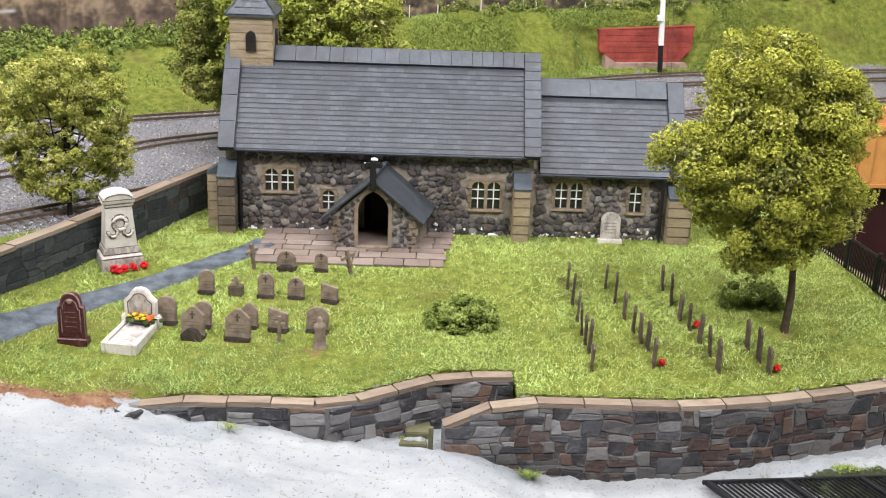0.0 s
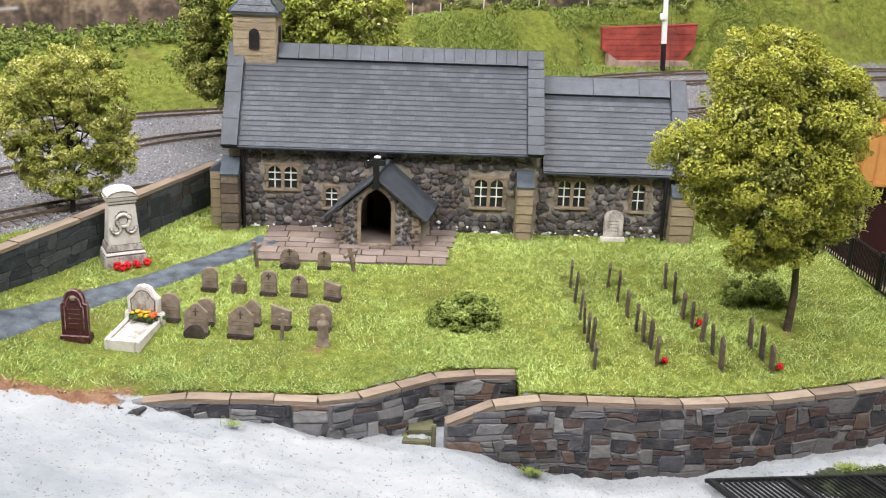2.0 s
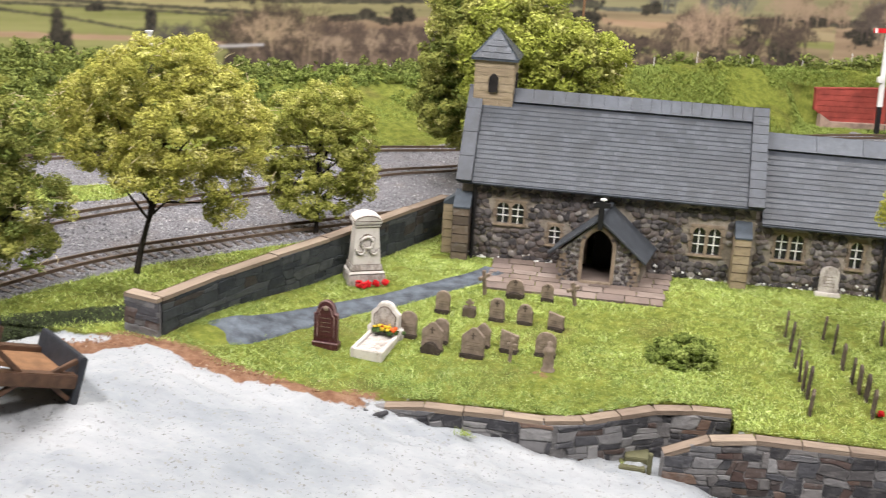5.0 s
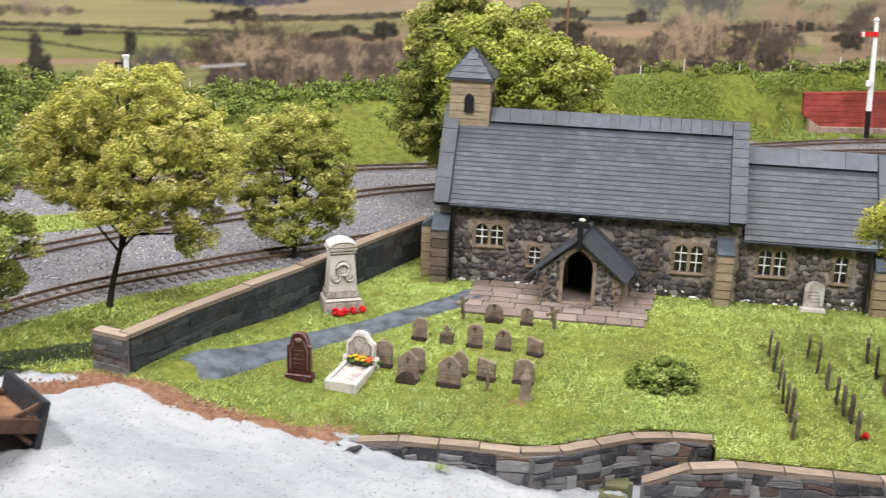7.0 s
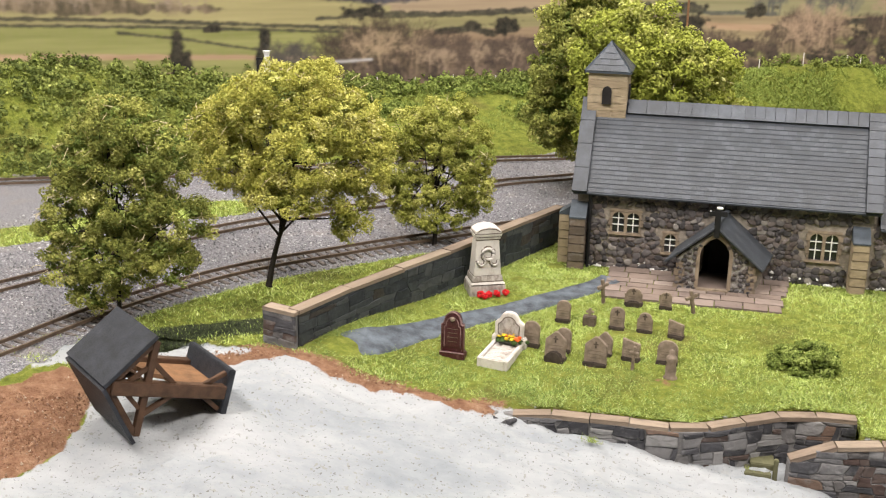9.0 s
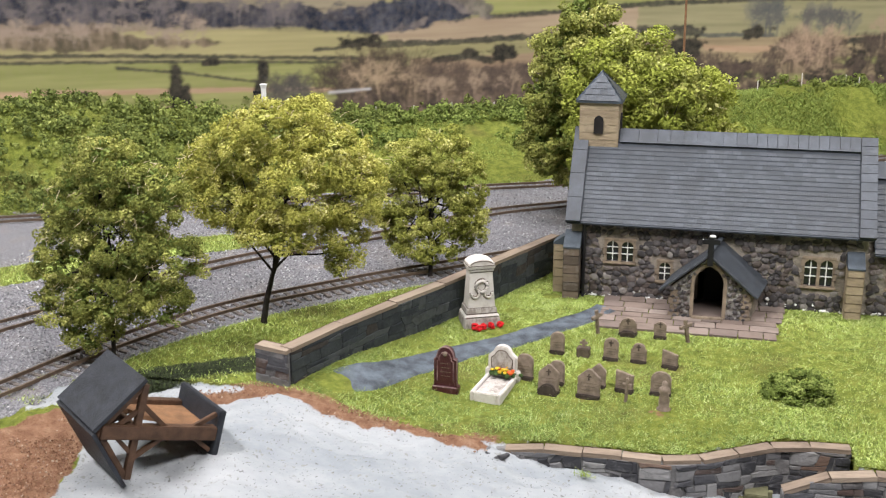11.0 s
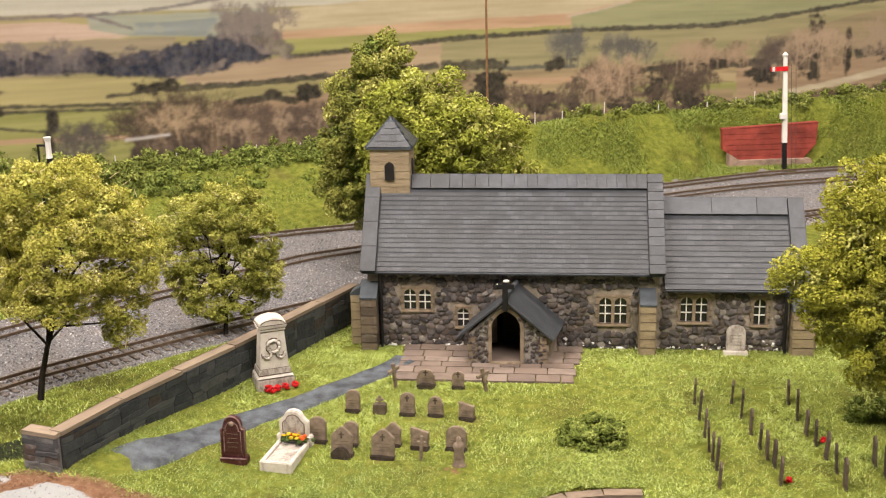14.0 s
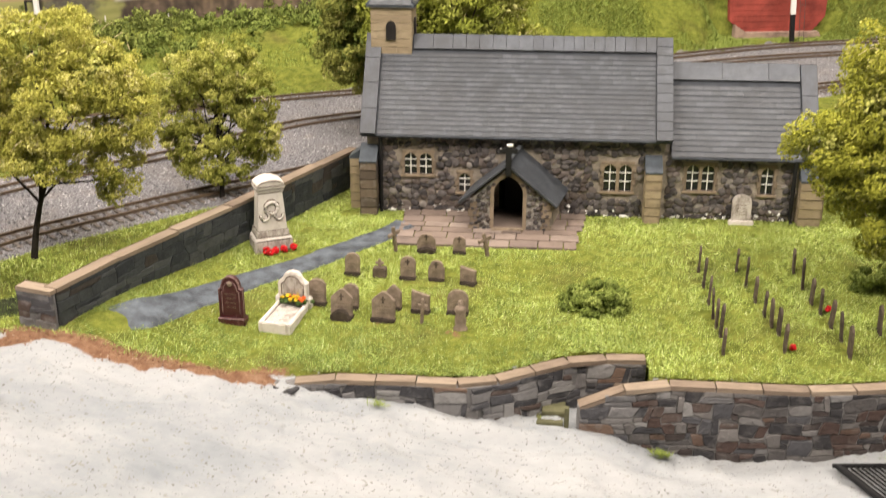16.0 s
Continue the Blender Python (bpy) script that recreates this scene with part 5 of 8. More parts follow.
part("panel", slab([(a * 0.74, 0.45 + b * 0.75) for a, b in out], -0.25, -0.2, 0.015), mat_burgundy, g)
for s in (-1, 1):
    part("column", tube(bmesh.new(), [(s * 0.72, -0.22, 0.42), (s * 0.72, -0.22, 2.35)], [0.08, 0.07], 8), mat_burgundy, g)
bm = bmesh.new()
bmesh.ops.create_icosphere(bm, subdivisions=2, radius=0.17, matrix=Matrix.Translation((0, -0.26, 2.75)))
part("boss", bm, mat_grave, g, "pale round boss", True)
lettering(g, 1.1, 1.0, 2.2, -0.262, 4, False)
mat_rubbed = stained("rubbed_pink_edge", (0.30, 0.20, 0.195), (0.07, 0.03, 0.032), 0.48, 0.62, 3.0, 0.5)
part("worn_rim", tube(bmesh.new(), [(a, -0.2, b) for a, b in out[1:] + out[:1]], 0.05, 5), mat_rubbed, g, "pale rubbed edge")
part("plinth_rim", tube(bmesh.new(), [(-0.84, -0.38, 0.4), (0.84, -0.38, 0.4)], 0.045, 5), mat_rubbed, g)
part("panel_rim", tube(bmesh.new(), [(a * 0.74, -0.25, 0.45 + b * 0.75) for a, b in out[1:] + out[:1]], 0.03, 5), mat_rubbed, g)
g.scale = (0.92, 0.92, 0.92)

# white ledger grave with flowers
g = thing("ledger_grave", "white marble headstone with kerbed ledger slab", "grave", -13.95, 56.6, on_yard(-13.95, 56.6), -8)
part("bed", box(bmesh.new(), -1.0, 1.0, -1.85, 1.7, -0.4, 0.30, 0.05), mat_marble, g)
part("ledger", box(bmesh.new(), -0.80, 0.80, -1.62, 1.4, 0.25, 0.37, 0.03), mat_marble_worn, g, "grey-veined ledger")
for x0, x1, y0, y1 in ((-1.06, -0.82, -1.9, 1.5), (0.82, 1.06, -1.9, 1.5), (-0.82, 0.82, -1.9, -1.66)):
    part("kerb", box(bmesh.new(), x0, x1, y0, y1, -0.3, 0.54, 0.06), mat_marble, g)
bm = bmesh.new()
for k in range(26):
    box(bm, -0.55, 0.55, -0.02, 0.02, 0, 0.03, 0, Matrix.Translation((rnd.uniform(-0.1, 0.1), -1.5 + k * 0.1, 0.362)) @ Matrix.Rotation(rnd.uniform(-0.5, 0.5), 4, "Z") @ Matrix.Diagonal((rnd.uniform(0.2, 0.9), 1, 1, 1)))
part("worn_relief", bm, mat_marble, g)
part("head_base", box(bmesh.new(), -1.2, 1.2, 1.45, 2.0, -0.3, 0.85, 0.08), mat_marble, g)
out = [(-0.98, 0.8), (0.98, 0.8), (1.0, 1.75), (0.78, 1.95), (0.66, 2.05)] + [(0.62 * math.cos(a), 2.05 + 0.5 * math.sin(a)) for a in (0.25, 0.6, 1.0, 1.57, 2.14, 2.54, 2.9)] + [(-0.66, 2.05), (-0.78, 1.95), (-1.0, 1.75)]
part("headstone", slab(out, 1.5, 1.95, 0.07), mat_marble, g)
part("panel_groove", slab([(a * 0.78, 0.34 + b * 0.76) for a, b in out], 1.485, 1.52, 0.01), mat_grave_dark, g, "dark wash round the panel")
part("panel", slab([(a * 0.71, 0.42 + b * 0.70) for a, b in out], 1.46, 1.52, 0.02), mat_marble_worn, g)
g.scale = (0.93, 0.93, 0.95)
fl = thing("flower_bunch", "yellow and orange flowers with green leaves on the grave", "flowers", -13.6, 57.75, on_yard(-13.6, 57.7) + 0.45, -8)
for name, mat, n, r in (("leaves", mat_leafgreen, 44, 0.16), ("yellow_blooms", mat_yellow, 16, 0.15), ("orange_blooms", mat_orange, 9, 0.15)):
    bm = bmesh.new()
    for k in range(n):
        x, y = rnd.gauss(0, 0.42 if name == "leaves" else 0.26), rnd.gauss(0, 0.2)
        if name == "orange_blooms":
            x = rnd.choice((-0.1, 0.5)) + rnd.gauss(0, 0.12)
        bmesh.ops.create_icosphere(bm, subdivisions=1, radius=r * rnd.uniform(0.6, 1.1), matrix=Matrix.Translation((x, y, 0.12 + (0.28 if name != "leaves" else 0.1) * rnd.random() + (0.12 if name != "leaves" else 0))) @ Matrix.Rotation(rnd.uniform(0, 3), 4, "X") @ Matrix.Diagonal((1.2, 1, 0.5, 1)))
    part(name, bm, mat, fl)

# war memorial
mem = thing("war_memorial", "pale stone obelisk memorial with carved wreath on stepped plinth", "memorial", -16.95, 66.15, on_yard(-17, 66) - 0.05, 26)


def frustum(bm, w0, d0, z0, w1, d1, z1, bevel=0.04):
    vs = [bm.verts.new((sx * w / 2, sy * d / 2, z)) for w, d, z in ((w0, d0, z0), (w1, d1, z1)) for sx, sy in ((-1, -1), (1, -1), (1, 1), (-1, 1))]
    for f in ((3, 2, 1, 0), (4, 5, 6, 7), (0, 1, 5, 4), (1, 2, 6, 5), (2, 3, 7, 6), (3, 0, 4, 7)):
        bm.faces.new([vs[i] for i in f])
    bmesh.ops.bevel(bm, geom=list(bm.edges), offset=bevel, segments=2, affect="EDGES")
    return bm


for name, args in (("plinth", (2.6, 2.0, -0.3, 2.5, 1.9, 0.72)), ("plinth_step", (2.3, 1.7, 0.70, 2.3, 1.7, 0.8)), ("plinth_moulding", (2.5, 1.9, 0.79, 2.2, 1.65, 1.0)), ("upper_plinth", (2.2, 1.65, 1.0, 2.1, 1.55, 1.4)), ("shaft", (1.95, 1.42, 1.36, 1.58, 1.15, 4.0)), ("necking", (1.72, 1.28, 3.98, 1.8, 1.36, 4.12)), ("neck_groove", (1.6, 1.18, 4.1, 1.6, 1.18, 4.2)), ("cornice", (1.85, 1.4, 4.18, 1.98, 1.52, 4.42)), ("plinth_groove", (2.24, 1.69, 0.98, 2.24, 1.69, 1.03, 0.01)), ("shaft_groove", (2.0, 1.47, 1.375, 1.99, 1.46, 1.425, 0.01)), ("neck_line", (1.64, 1.21, 3.93, 1.64, 1.21, 3.97, 0.01)), ("cap_line", (1.9, 1.48, 4.40, 1.9, 1.48, 4.45, 0.01))):
    part(name, frustum(bmesh.new(), *args), mat_grave_dark if "groove" in name or "line" in name or name == "plinth_step" else mat_marble_worn if name in ("plinth", "upper_plinth") else mat_marble, mem)
part("pediment", slab([(-0.93, 4.4), (0.93, 4.4), (0.90, 4.58), (0.7, 4.72), (0.42, 4.83), (0, 4.9), (-0.42, 4.83), (-0.7, 4.72), (-0.90, 4.58)], -0.72, 0.72, 0.05), mat_marble, mem, "curved pediment top")


def ring(bm, c, r, thick, a0=0.0, a1=math.tau, n=18):
    pts = [(c[0] + r * math.cos(a0 + (a1 - a0) * k / n), c[1], c[2] + r * math.sin(a0 + (a1 - a0) * k / n)) for k in range(n + 1)]
    return tube(bm, pts, thick, 6)


part("pediment_line", tube(bmesh.new(), [(0.8 * math.cos(a), -0.72, 4.48 + 0.3 * math.sin(a)) for a in np.linspace(0.1, math.pi - 0.1, 13)], 0.035, 5), mat_grave_dark, mem, "dark curved line in the pediment")
part("wreath_ground", ring(ring(ring(bmesh.new(), (0, -0.55, 2.95), 0.40, 0.19), (-0.46, -0.62, 2.42), 0.27, 0.14, math.pi * 0.9, math.pi * 2.35), (0.46, -0.62, 2.42), 0.27, 0.14, math.pi * 0.65, math.pi * 2.1), mat_grave_dark, mem, "dark wash behind the carving", True)
bm = ring(bmesh.new(), (0, -0.70, 2.95), 0.40, 0.12)
ring(bm, (-0.46, -0.74, 2.42), 0.27, 0.085, math.pi * 0.9, math.pi * 2.35)
ring(bm, (0.46, -0.74, 2.42), 0.27, 0.085, math.pi * 0.65, math.pi * 2.1)
part("carved_wreath", bm, mat_marble, mem, "carved wreath and ribbon", True)
for k, (x, y) in enumerate(((-17.0, 64.75), (-16.4, 65.0), (-15.9, 65.25), (-15.35, 65.55), (-16.65, 64.6))):
    w = thing("poppy_wreath", "small red poppy wreath leaning on the memorial base", "wreath", x, y, on_yard(x, y) + 0.28, 24, "poppy wreaths", rx=rnd.uniform(-30, 0))
    bm = ring(bmesh.new(), (0, 0, 0), 0.15, 0.1, n=10)
    for q_ in range(9):
        bmesh.ops.create_icosphere(bm, subdivisions=1, radius=0.1, matrix=Matrix.Translation((rnd.uniform(-0.2, 0.2), rnd.uniform(-0.12, 0), rnd.uniform(-0.18, 0.18))))
    part("petals", bm, mat_red, w)

# rows of thin markers that face along the church
ROWS_OF_MARKERS = [
    ([(10.9, 64.8), (10.95, 62.7), (11.0, 60.5), (11.05, 58.8), (11.1, 57.7), (11.2, 56.7), (11.1, 54.8)], ()),
    ([(13.25, 64.9), (13.55, 62.9), (13.8, 61.0), (14.05, 59.2), (14.25, 58.0), (14.5, 57.1), (14.5, 55.2)], (6,)),
    ([(16.8, 65.0), (16.95, 62.9), (17.1, 61.0), (17.4, 59.8), (17.65, 58.2), (17.9, 56.7), (17.95, 54.9)], (3,)),
    ([(20.25, 57.7), (20.5, 56.2), (20.7, 54.9)], (2,)),
]
for row, poppies in ROWS_OF_MARKERS:
    for k, (x, y) in enumerate(row):
        h = rnd.uniform(1.45, 1.9)
        t = thing("grave_marker", "thin dark headstone seen in a straight row", "gravestone", x, y, on_yard(x, y), 84 + rnd.uniform(-4, 4), "rows of thin headstones", rx=rnd.uniform(-4, 4))
        part("slab", slab(round_top(0.85, h, 0.3) if k % 3 else [(-0.43, 0), (0.43, 0), (0.43, h * 0.85), (0, h), (-0.43, h * 0.85)], -0.065, 0.065, 0.02), mat_marker if k % 2 else mat_grave_dark, t)
        lettering(t, 0.8, h * 0.25, h * 0.6, -0.067, 3, True)
        bm = box(bmesh.new(), -0.45, 0.45, -0.1, 0.1, -0.3, 0.05, 0.02)
        part("plinth", bm, mat_marker, t)
        if k in poppies:
            p = thing("poppy_wreath", "small red poppy wreath by a headstone", "wreath", x + 0.38, y - 0.15, on_yard(x, y) + 0.3, 20, "poppy wreaths")
            bm = ring(bmesh.new(), (0, 0, 0), 0.12, 0.1, n=8)
            for q_ in range(7):
                bmesh.ops.create_icosphere(bm, subdivisions=1, radius=0.09, matrix=Matrix.Translation((rnd.uniform(-0.15, 0.15), rnd.uniform(-0.1, 0), rnd.uniform(-0.14, 0.14))))
            part("petals", bm, mat_red, p)

tab = thing("leaning_tablet", "pale rounded stone tablet leaning on the chancel wall", "gravestone", 14.75, 73.2, 0.0, 0, rx=-6)
part("slab", slab(round_top(1.35, 2.15, 0.5), -0.12, 0.12, 0.05), mat_marble_worn, tab)
part("foot", box(bmesh.new(), -0.85, 0.85, -0.3, 0.25, -0.3, 0.28, 0.05), mat_marble, tab)
lettering(tab, 1.2, 0.6, 1.5, -0.122, 4, False)


# ---- leaves, bushes and trees ----
OCT_V = np.array([(1, 0, 0), (-1, 0, 0), (0, 1, 0), (0, -1, 0), (0, 0, 1), (0, 0, -1)], float)
OCT_F = np.array([(0, 2, 4), (2, 1, 4), (1, 3, 4), (3, 0, 4), (2, 0, 5), (1, 2, 5), (3, 1, 5), (0, 3, 5)])


def foam(centres, size, gen):
    """Crumbs of foam foliage: small uneven lumps."""
    n = len(centres)
    V, F = OCT_V, OCT_F
    r = size * gen.uniform(0.5, 1.4, (n, 1, 1)) * gen.uniform(0.5, 1.5, (n, len(V), 1))
    v = centres[:, None] + (V[None] + gen.normal(0, 0.25, (n, len(V), 3))) * r
    return v.reshape(-1, 3), (np.arange(n)[:, None, None] * len(V) + F[None]).reshape(-1, 3)


def tufts(blobs, lumps, lump, crumbs, leaves_, crumb, size, gen, gap, squash=0.8, shaggy=0.28):
    """Foliage gathered on lumps over the outside of ellipsoids: foam crumbs and small leaves that face outwards."""
    c = crown_clumps(blobs, lumps, gen, 0.74, 0.3, gap)
    r = lump * gen.uniform(0.5, 1.35, len(c))
    hue = gen.uniform(0, 1, len(c))
    p_ = r ** 2 / (r ** 2).sum()

    def shell(n):
        k = gen.choice(len(c), n, p=p_)
        d = gen.normal(size=(n, 3))
        d /= np.linalg.norm(d, axis=1, keepdims=True)
        bulge = np.sin(d[:, 0] * 5 + hue[k] * 40) * np.sin(d[:, 1] * 5 + hue[k] * 70) * np.sin(d[:, 2] * 5 + hue[k] * 90)
        far = r[k] * (1 + shaggy * bulge) * gen.uniform(0.8, 1.08, n)
        return c[k] + d * (1, 1, squash) * far[:, None], d, hue[k]

    p, _, h1 = shell(crumbs)
    v, f = foam(p, crumb, gen)
    q_, d, h2 = shell(leaves_)
    nrm = d + 0.55 * gen.normal(size=d.shape)
    nrm /= np.linalg.norm(nrm, axis=1, keepdims=True)
    a = np.cross(nrm, gen.normal(size=d.shape))
    a /= np.linalg.norm(a, axis=1, keepdims=True) + 1e-9
    b = np.cross(nrm, a)
    s = size * gen.uniform(0.5, 1.35, (leaves_, 1))
    v2 = np.stack([q_ - a * s, q_ + b * s * 0.6 - nrm * s * 0.2, q_ + a * s, q_ - b * s * 0.6 - nrm * s * 0.2], 1).reshape(-1, 3)
    i = np.arange(leaves_)[:, None] * 4 + len(v)
    tone = np.concatenate([np.repeat(h1, 6), np.repeat(h2, 4)])
    return np.concatenate([v, v2]), np.concatenate([f, i + (0, 1, 2), i + (0, 2, 3)]), tone


def toned(ob, tone):
    ob.data.attributes.new("tone", "FLOAT", "POINT").data.foreach_set("value", np.asarray(tone, np.float32))
    return ob


def crown_clumps(blobs, n, gen, hollow=0.55, rough=0.22, gap=-0.3):
    """Clump centres in the outer shell of ellipsoids, broken up by noise."""
    vol = np.array([b[3] * b[4] * b[5] for b in blobs]) ** 0.75
    pick = gen.choice(len(blobs), n * 2, p=vol / vol.sum())
    B = np.array(blobs)[pick]
    d = gen.normal(size=(n * 2, 3))
    d /= np.linalg.norm(d, axis=1, keepdims=True)
    r = gen.uniform(hollow, 1.0, (n * 2, 1)) ** 0.6
    bulge = np.array([noise.noise(Vector(v) * 2.2 + Vector((b[0], b[1], 0))) for v, b in zip(d, B)])[:, None]
    p = B[:, :3] + d * r * (1 + rough * bulge) * B[:, 3:6]
    keep = np.array([noise.noise(Vector(v * 0.6)) for v in p]) > gap
    return p[keep][:n]


def tree(name, label, x, y, z, trunk, blobs, lumps, lump, crumbs, leaves_, mat, bark, seed, width=0.5, limbs=9, twigs=0, mat_inner_shade=None, crumb=0.08, size=0.09, gap=-0.5, inner=1200, squash=0.8):
    gen = np.random.default_rng(seed)
    r = random.Random(seed)
    t = thing(name, label, "tree", x, y, z)
    bm = bmesh.new()
    tube(bm, [(0, 0, -0.4), *trunk], [width * (1.15 - 0.75 * k / len(trunk)) for k in range(len(trunk) + 1)], 8)
    part("trunk", bm, bark, t)
    bm = bmesh.new()
    for k in range(limbs):
        b = blobs[k % len(blobs)]
        i = r.randrange(max(1, len(trunk) - 2), len(trunk))
        s = Vector(trunk[i]).lerp(Vector(trunk[i - 1]), r.random())
        e = Vector(b[:3]) + Vector((r.uniform(-0.7, 0.7) * b[3], r.uniform(-0.7, 0.7) * b[4], r.uniform(-0.5, 0.7) * b[5]))
        m = s.lerp(e, 0.5) + Vector((r.uniform(-0.5, 0.5), r.uniform(-0.5, 0.5), r.uniform(-0.2, 0.6)))
        tube(bm, [s, m, e], [width * 0.42, width * 0.25, width * 0.06], 5)
    tagged(part("limb_work", bm, bark, t), kind="stuff")
    v, f, tone = tufts(blobs, lumps, lump, crumbs, leaves_, crumb, size, gen, gap, squash)
    toned(soup("crown", v, f, mat, t), tone)
    # darker leaves inside the crown: the shade between tufts put into their colour
    if mat_inner_shade:
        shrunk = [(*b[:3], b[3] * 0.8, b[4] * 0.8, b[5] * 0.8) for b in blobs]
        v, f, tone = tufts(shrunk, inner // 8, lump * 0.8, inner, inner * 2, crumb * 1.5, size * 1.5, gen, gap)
        toned(soup("inner_leaves", v, f, mat_inner_shade, t), tone)
    if twigs:
        bm = bmesh.new()
        for p in crown_clumps(blobs, twigs, gen, 0.8):
            p = Vector(p)
            d = (Vector((r.gauss(0, 1), r.gauss(0, 1), r.gauss(0.2, 0.7))) + (p - Vector(blobs[0][:3])).normalized() * 0.8).normalized()
            e = d.orthogonal() * r.uniform(-0.4, 0.4)
            tube(bm, [p, p + d * 0.3 + e * 0.4, p + d * r.uniform(0.35, 0.65) + e], [0.028, 0.024, 0.015], 3)
        tagged(part("twig_work", bm, mat_twig, t, "pale bare twigs"), kind="stuff")
    return t


tree("tree", "leafy lime-green tree with a slim brown trunk in the yard", 22.9, 59.6, on_yard(22.9, 59.6), [(0, 0, 0), (0.1, 0, 2.2), (0.0, 0.1, 4.2), (-0.6, 0.2, 7), (-1.2, 0.2, 11)],
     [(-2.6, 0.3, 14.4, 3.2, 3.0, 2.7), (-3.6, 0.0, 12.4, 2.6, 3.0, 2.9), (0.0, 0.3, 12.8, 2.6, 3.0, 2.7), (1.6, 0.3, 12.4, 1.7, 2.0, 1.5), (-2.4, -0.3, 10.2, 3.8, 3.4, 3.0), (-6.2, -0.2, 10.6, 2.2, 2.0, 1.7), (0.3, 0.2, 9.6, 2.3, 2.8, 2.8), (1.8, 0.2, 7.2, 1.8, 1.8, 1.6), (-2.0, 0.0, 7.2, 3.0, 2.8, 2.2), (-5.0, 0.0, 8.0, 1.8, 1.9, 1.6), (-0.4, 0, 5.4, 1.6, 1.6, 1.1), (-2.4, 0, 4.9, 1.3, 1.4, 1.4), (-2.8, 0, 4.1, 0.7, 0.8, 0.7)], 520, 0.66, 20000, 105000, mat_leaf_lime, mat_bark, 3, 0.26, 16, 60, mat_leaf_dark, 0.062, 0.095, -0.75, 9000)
tree("tree", "golden-green wispy tree with forked dark trunk by the track", -31.4, 62.0, 0.4, [(0, 0, 0), (0.3, 0, 1.6), (0.8, 0, 3.4), (1.4, 0, 5.0), (2.0, 0.2, 9)],
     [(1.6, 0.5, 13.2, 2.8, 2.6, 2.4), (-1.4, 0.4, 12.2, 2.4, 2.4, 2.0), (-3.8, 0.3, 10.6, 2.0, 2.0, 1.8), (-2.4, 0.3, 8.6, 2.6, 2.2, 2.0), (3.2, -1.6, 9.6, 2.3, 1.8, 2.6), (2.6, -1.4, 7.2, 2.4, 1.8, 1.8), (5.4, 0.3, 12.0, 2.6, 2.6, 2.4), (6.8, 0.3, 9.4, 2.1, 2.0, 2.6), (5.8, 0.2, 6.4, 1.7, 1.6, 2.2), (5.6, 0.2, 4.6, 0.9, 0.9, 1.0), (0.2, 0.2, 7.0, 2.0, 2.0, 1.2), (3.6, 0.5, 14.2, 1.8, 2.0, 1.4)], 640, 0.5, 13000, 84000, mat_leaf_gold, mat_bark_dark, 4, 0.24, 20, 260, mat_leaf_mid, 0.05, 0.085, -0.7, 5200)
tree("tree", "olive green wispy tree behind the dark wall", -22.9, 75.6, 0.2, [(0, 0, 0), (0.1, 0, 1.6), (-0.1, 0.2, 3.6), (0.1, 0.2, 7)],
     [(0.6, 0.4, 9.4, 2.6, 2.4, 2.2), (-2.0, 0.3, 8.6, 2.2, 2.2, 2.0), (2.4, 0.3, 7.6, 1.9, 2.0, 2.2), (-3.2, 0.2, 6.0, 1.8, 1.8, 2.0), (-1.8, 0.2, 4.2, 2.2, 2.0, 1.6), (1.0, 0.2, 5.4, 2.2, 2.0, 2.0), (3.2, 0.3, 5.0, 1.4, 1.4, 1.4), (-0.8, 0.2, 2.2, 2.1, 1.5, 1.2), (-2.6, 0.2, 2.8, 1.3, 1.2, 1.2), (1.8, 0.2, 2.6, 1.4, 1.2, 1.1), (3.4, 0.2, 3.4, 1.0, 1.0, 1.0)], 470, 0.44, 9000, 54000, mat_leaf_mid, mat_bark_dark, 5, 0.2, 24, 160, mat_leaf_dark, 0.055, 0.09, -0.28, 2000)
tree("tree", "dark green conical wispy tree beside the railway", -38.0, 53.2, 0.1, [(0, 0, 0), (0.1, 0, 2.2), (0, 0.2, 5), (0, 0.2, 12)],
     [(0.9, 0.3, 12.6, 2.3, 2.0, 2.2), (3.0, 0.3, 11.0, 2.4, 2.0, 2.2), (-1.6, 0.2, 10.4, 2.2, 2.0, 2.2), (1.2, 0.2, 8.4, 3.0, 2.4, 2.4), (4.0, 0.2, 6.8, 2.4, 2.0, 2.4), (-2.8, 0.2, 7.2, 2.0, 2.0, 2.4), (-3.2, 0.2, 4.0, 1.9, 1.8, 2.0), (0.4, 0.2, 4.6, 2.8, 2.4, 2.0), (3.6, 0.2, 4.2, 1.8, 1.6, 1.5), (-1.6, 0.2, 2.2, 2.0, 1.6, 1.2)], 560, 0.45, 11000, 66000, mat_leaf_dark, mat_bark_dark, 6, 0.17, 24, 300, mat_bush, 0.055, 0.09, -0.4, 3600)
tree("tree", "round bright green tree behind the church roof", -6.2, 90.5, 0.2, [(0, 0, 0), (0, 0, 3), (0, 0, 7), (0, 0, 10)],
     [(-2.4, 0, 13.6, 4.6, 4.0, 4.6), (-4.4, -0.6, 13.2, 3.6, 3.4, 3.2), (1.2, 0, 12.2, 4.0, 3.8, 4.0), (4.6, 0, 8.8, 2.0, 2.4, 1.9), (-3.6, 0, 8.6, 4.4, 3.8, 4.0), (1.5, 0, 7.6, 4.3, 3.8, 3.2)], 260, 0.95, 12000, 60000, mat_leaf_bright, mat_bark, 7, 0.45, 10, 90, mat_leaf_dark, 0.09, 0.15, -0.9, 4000)
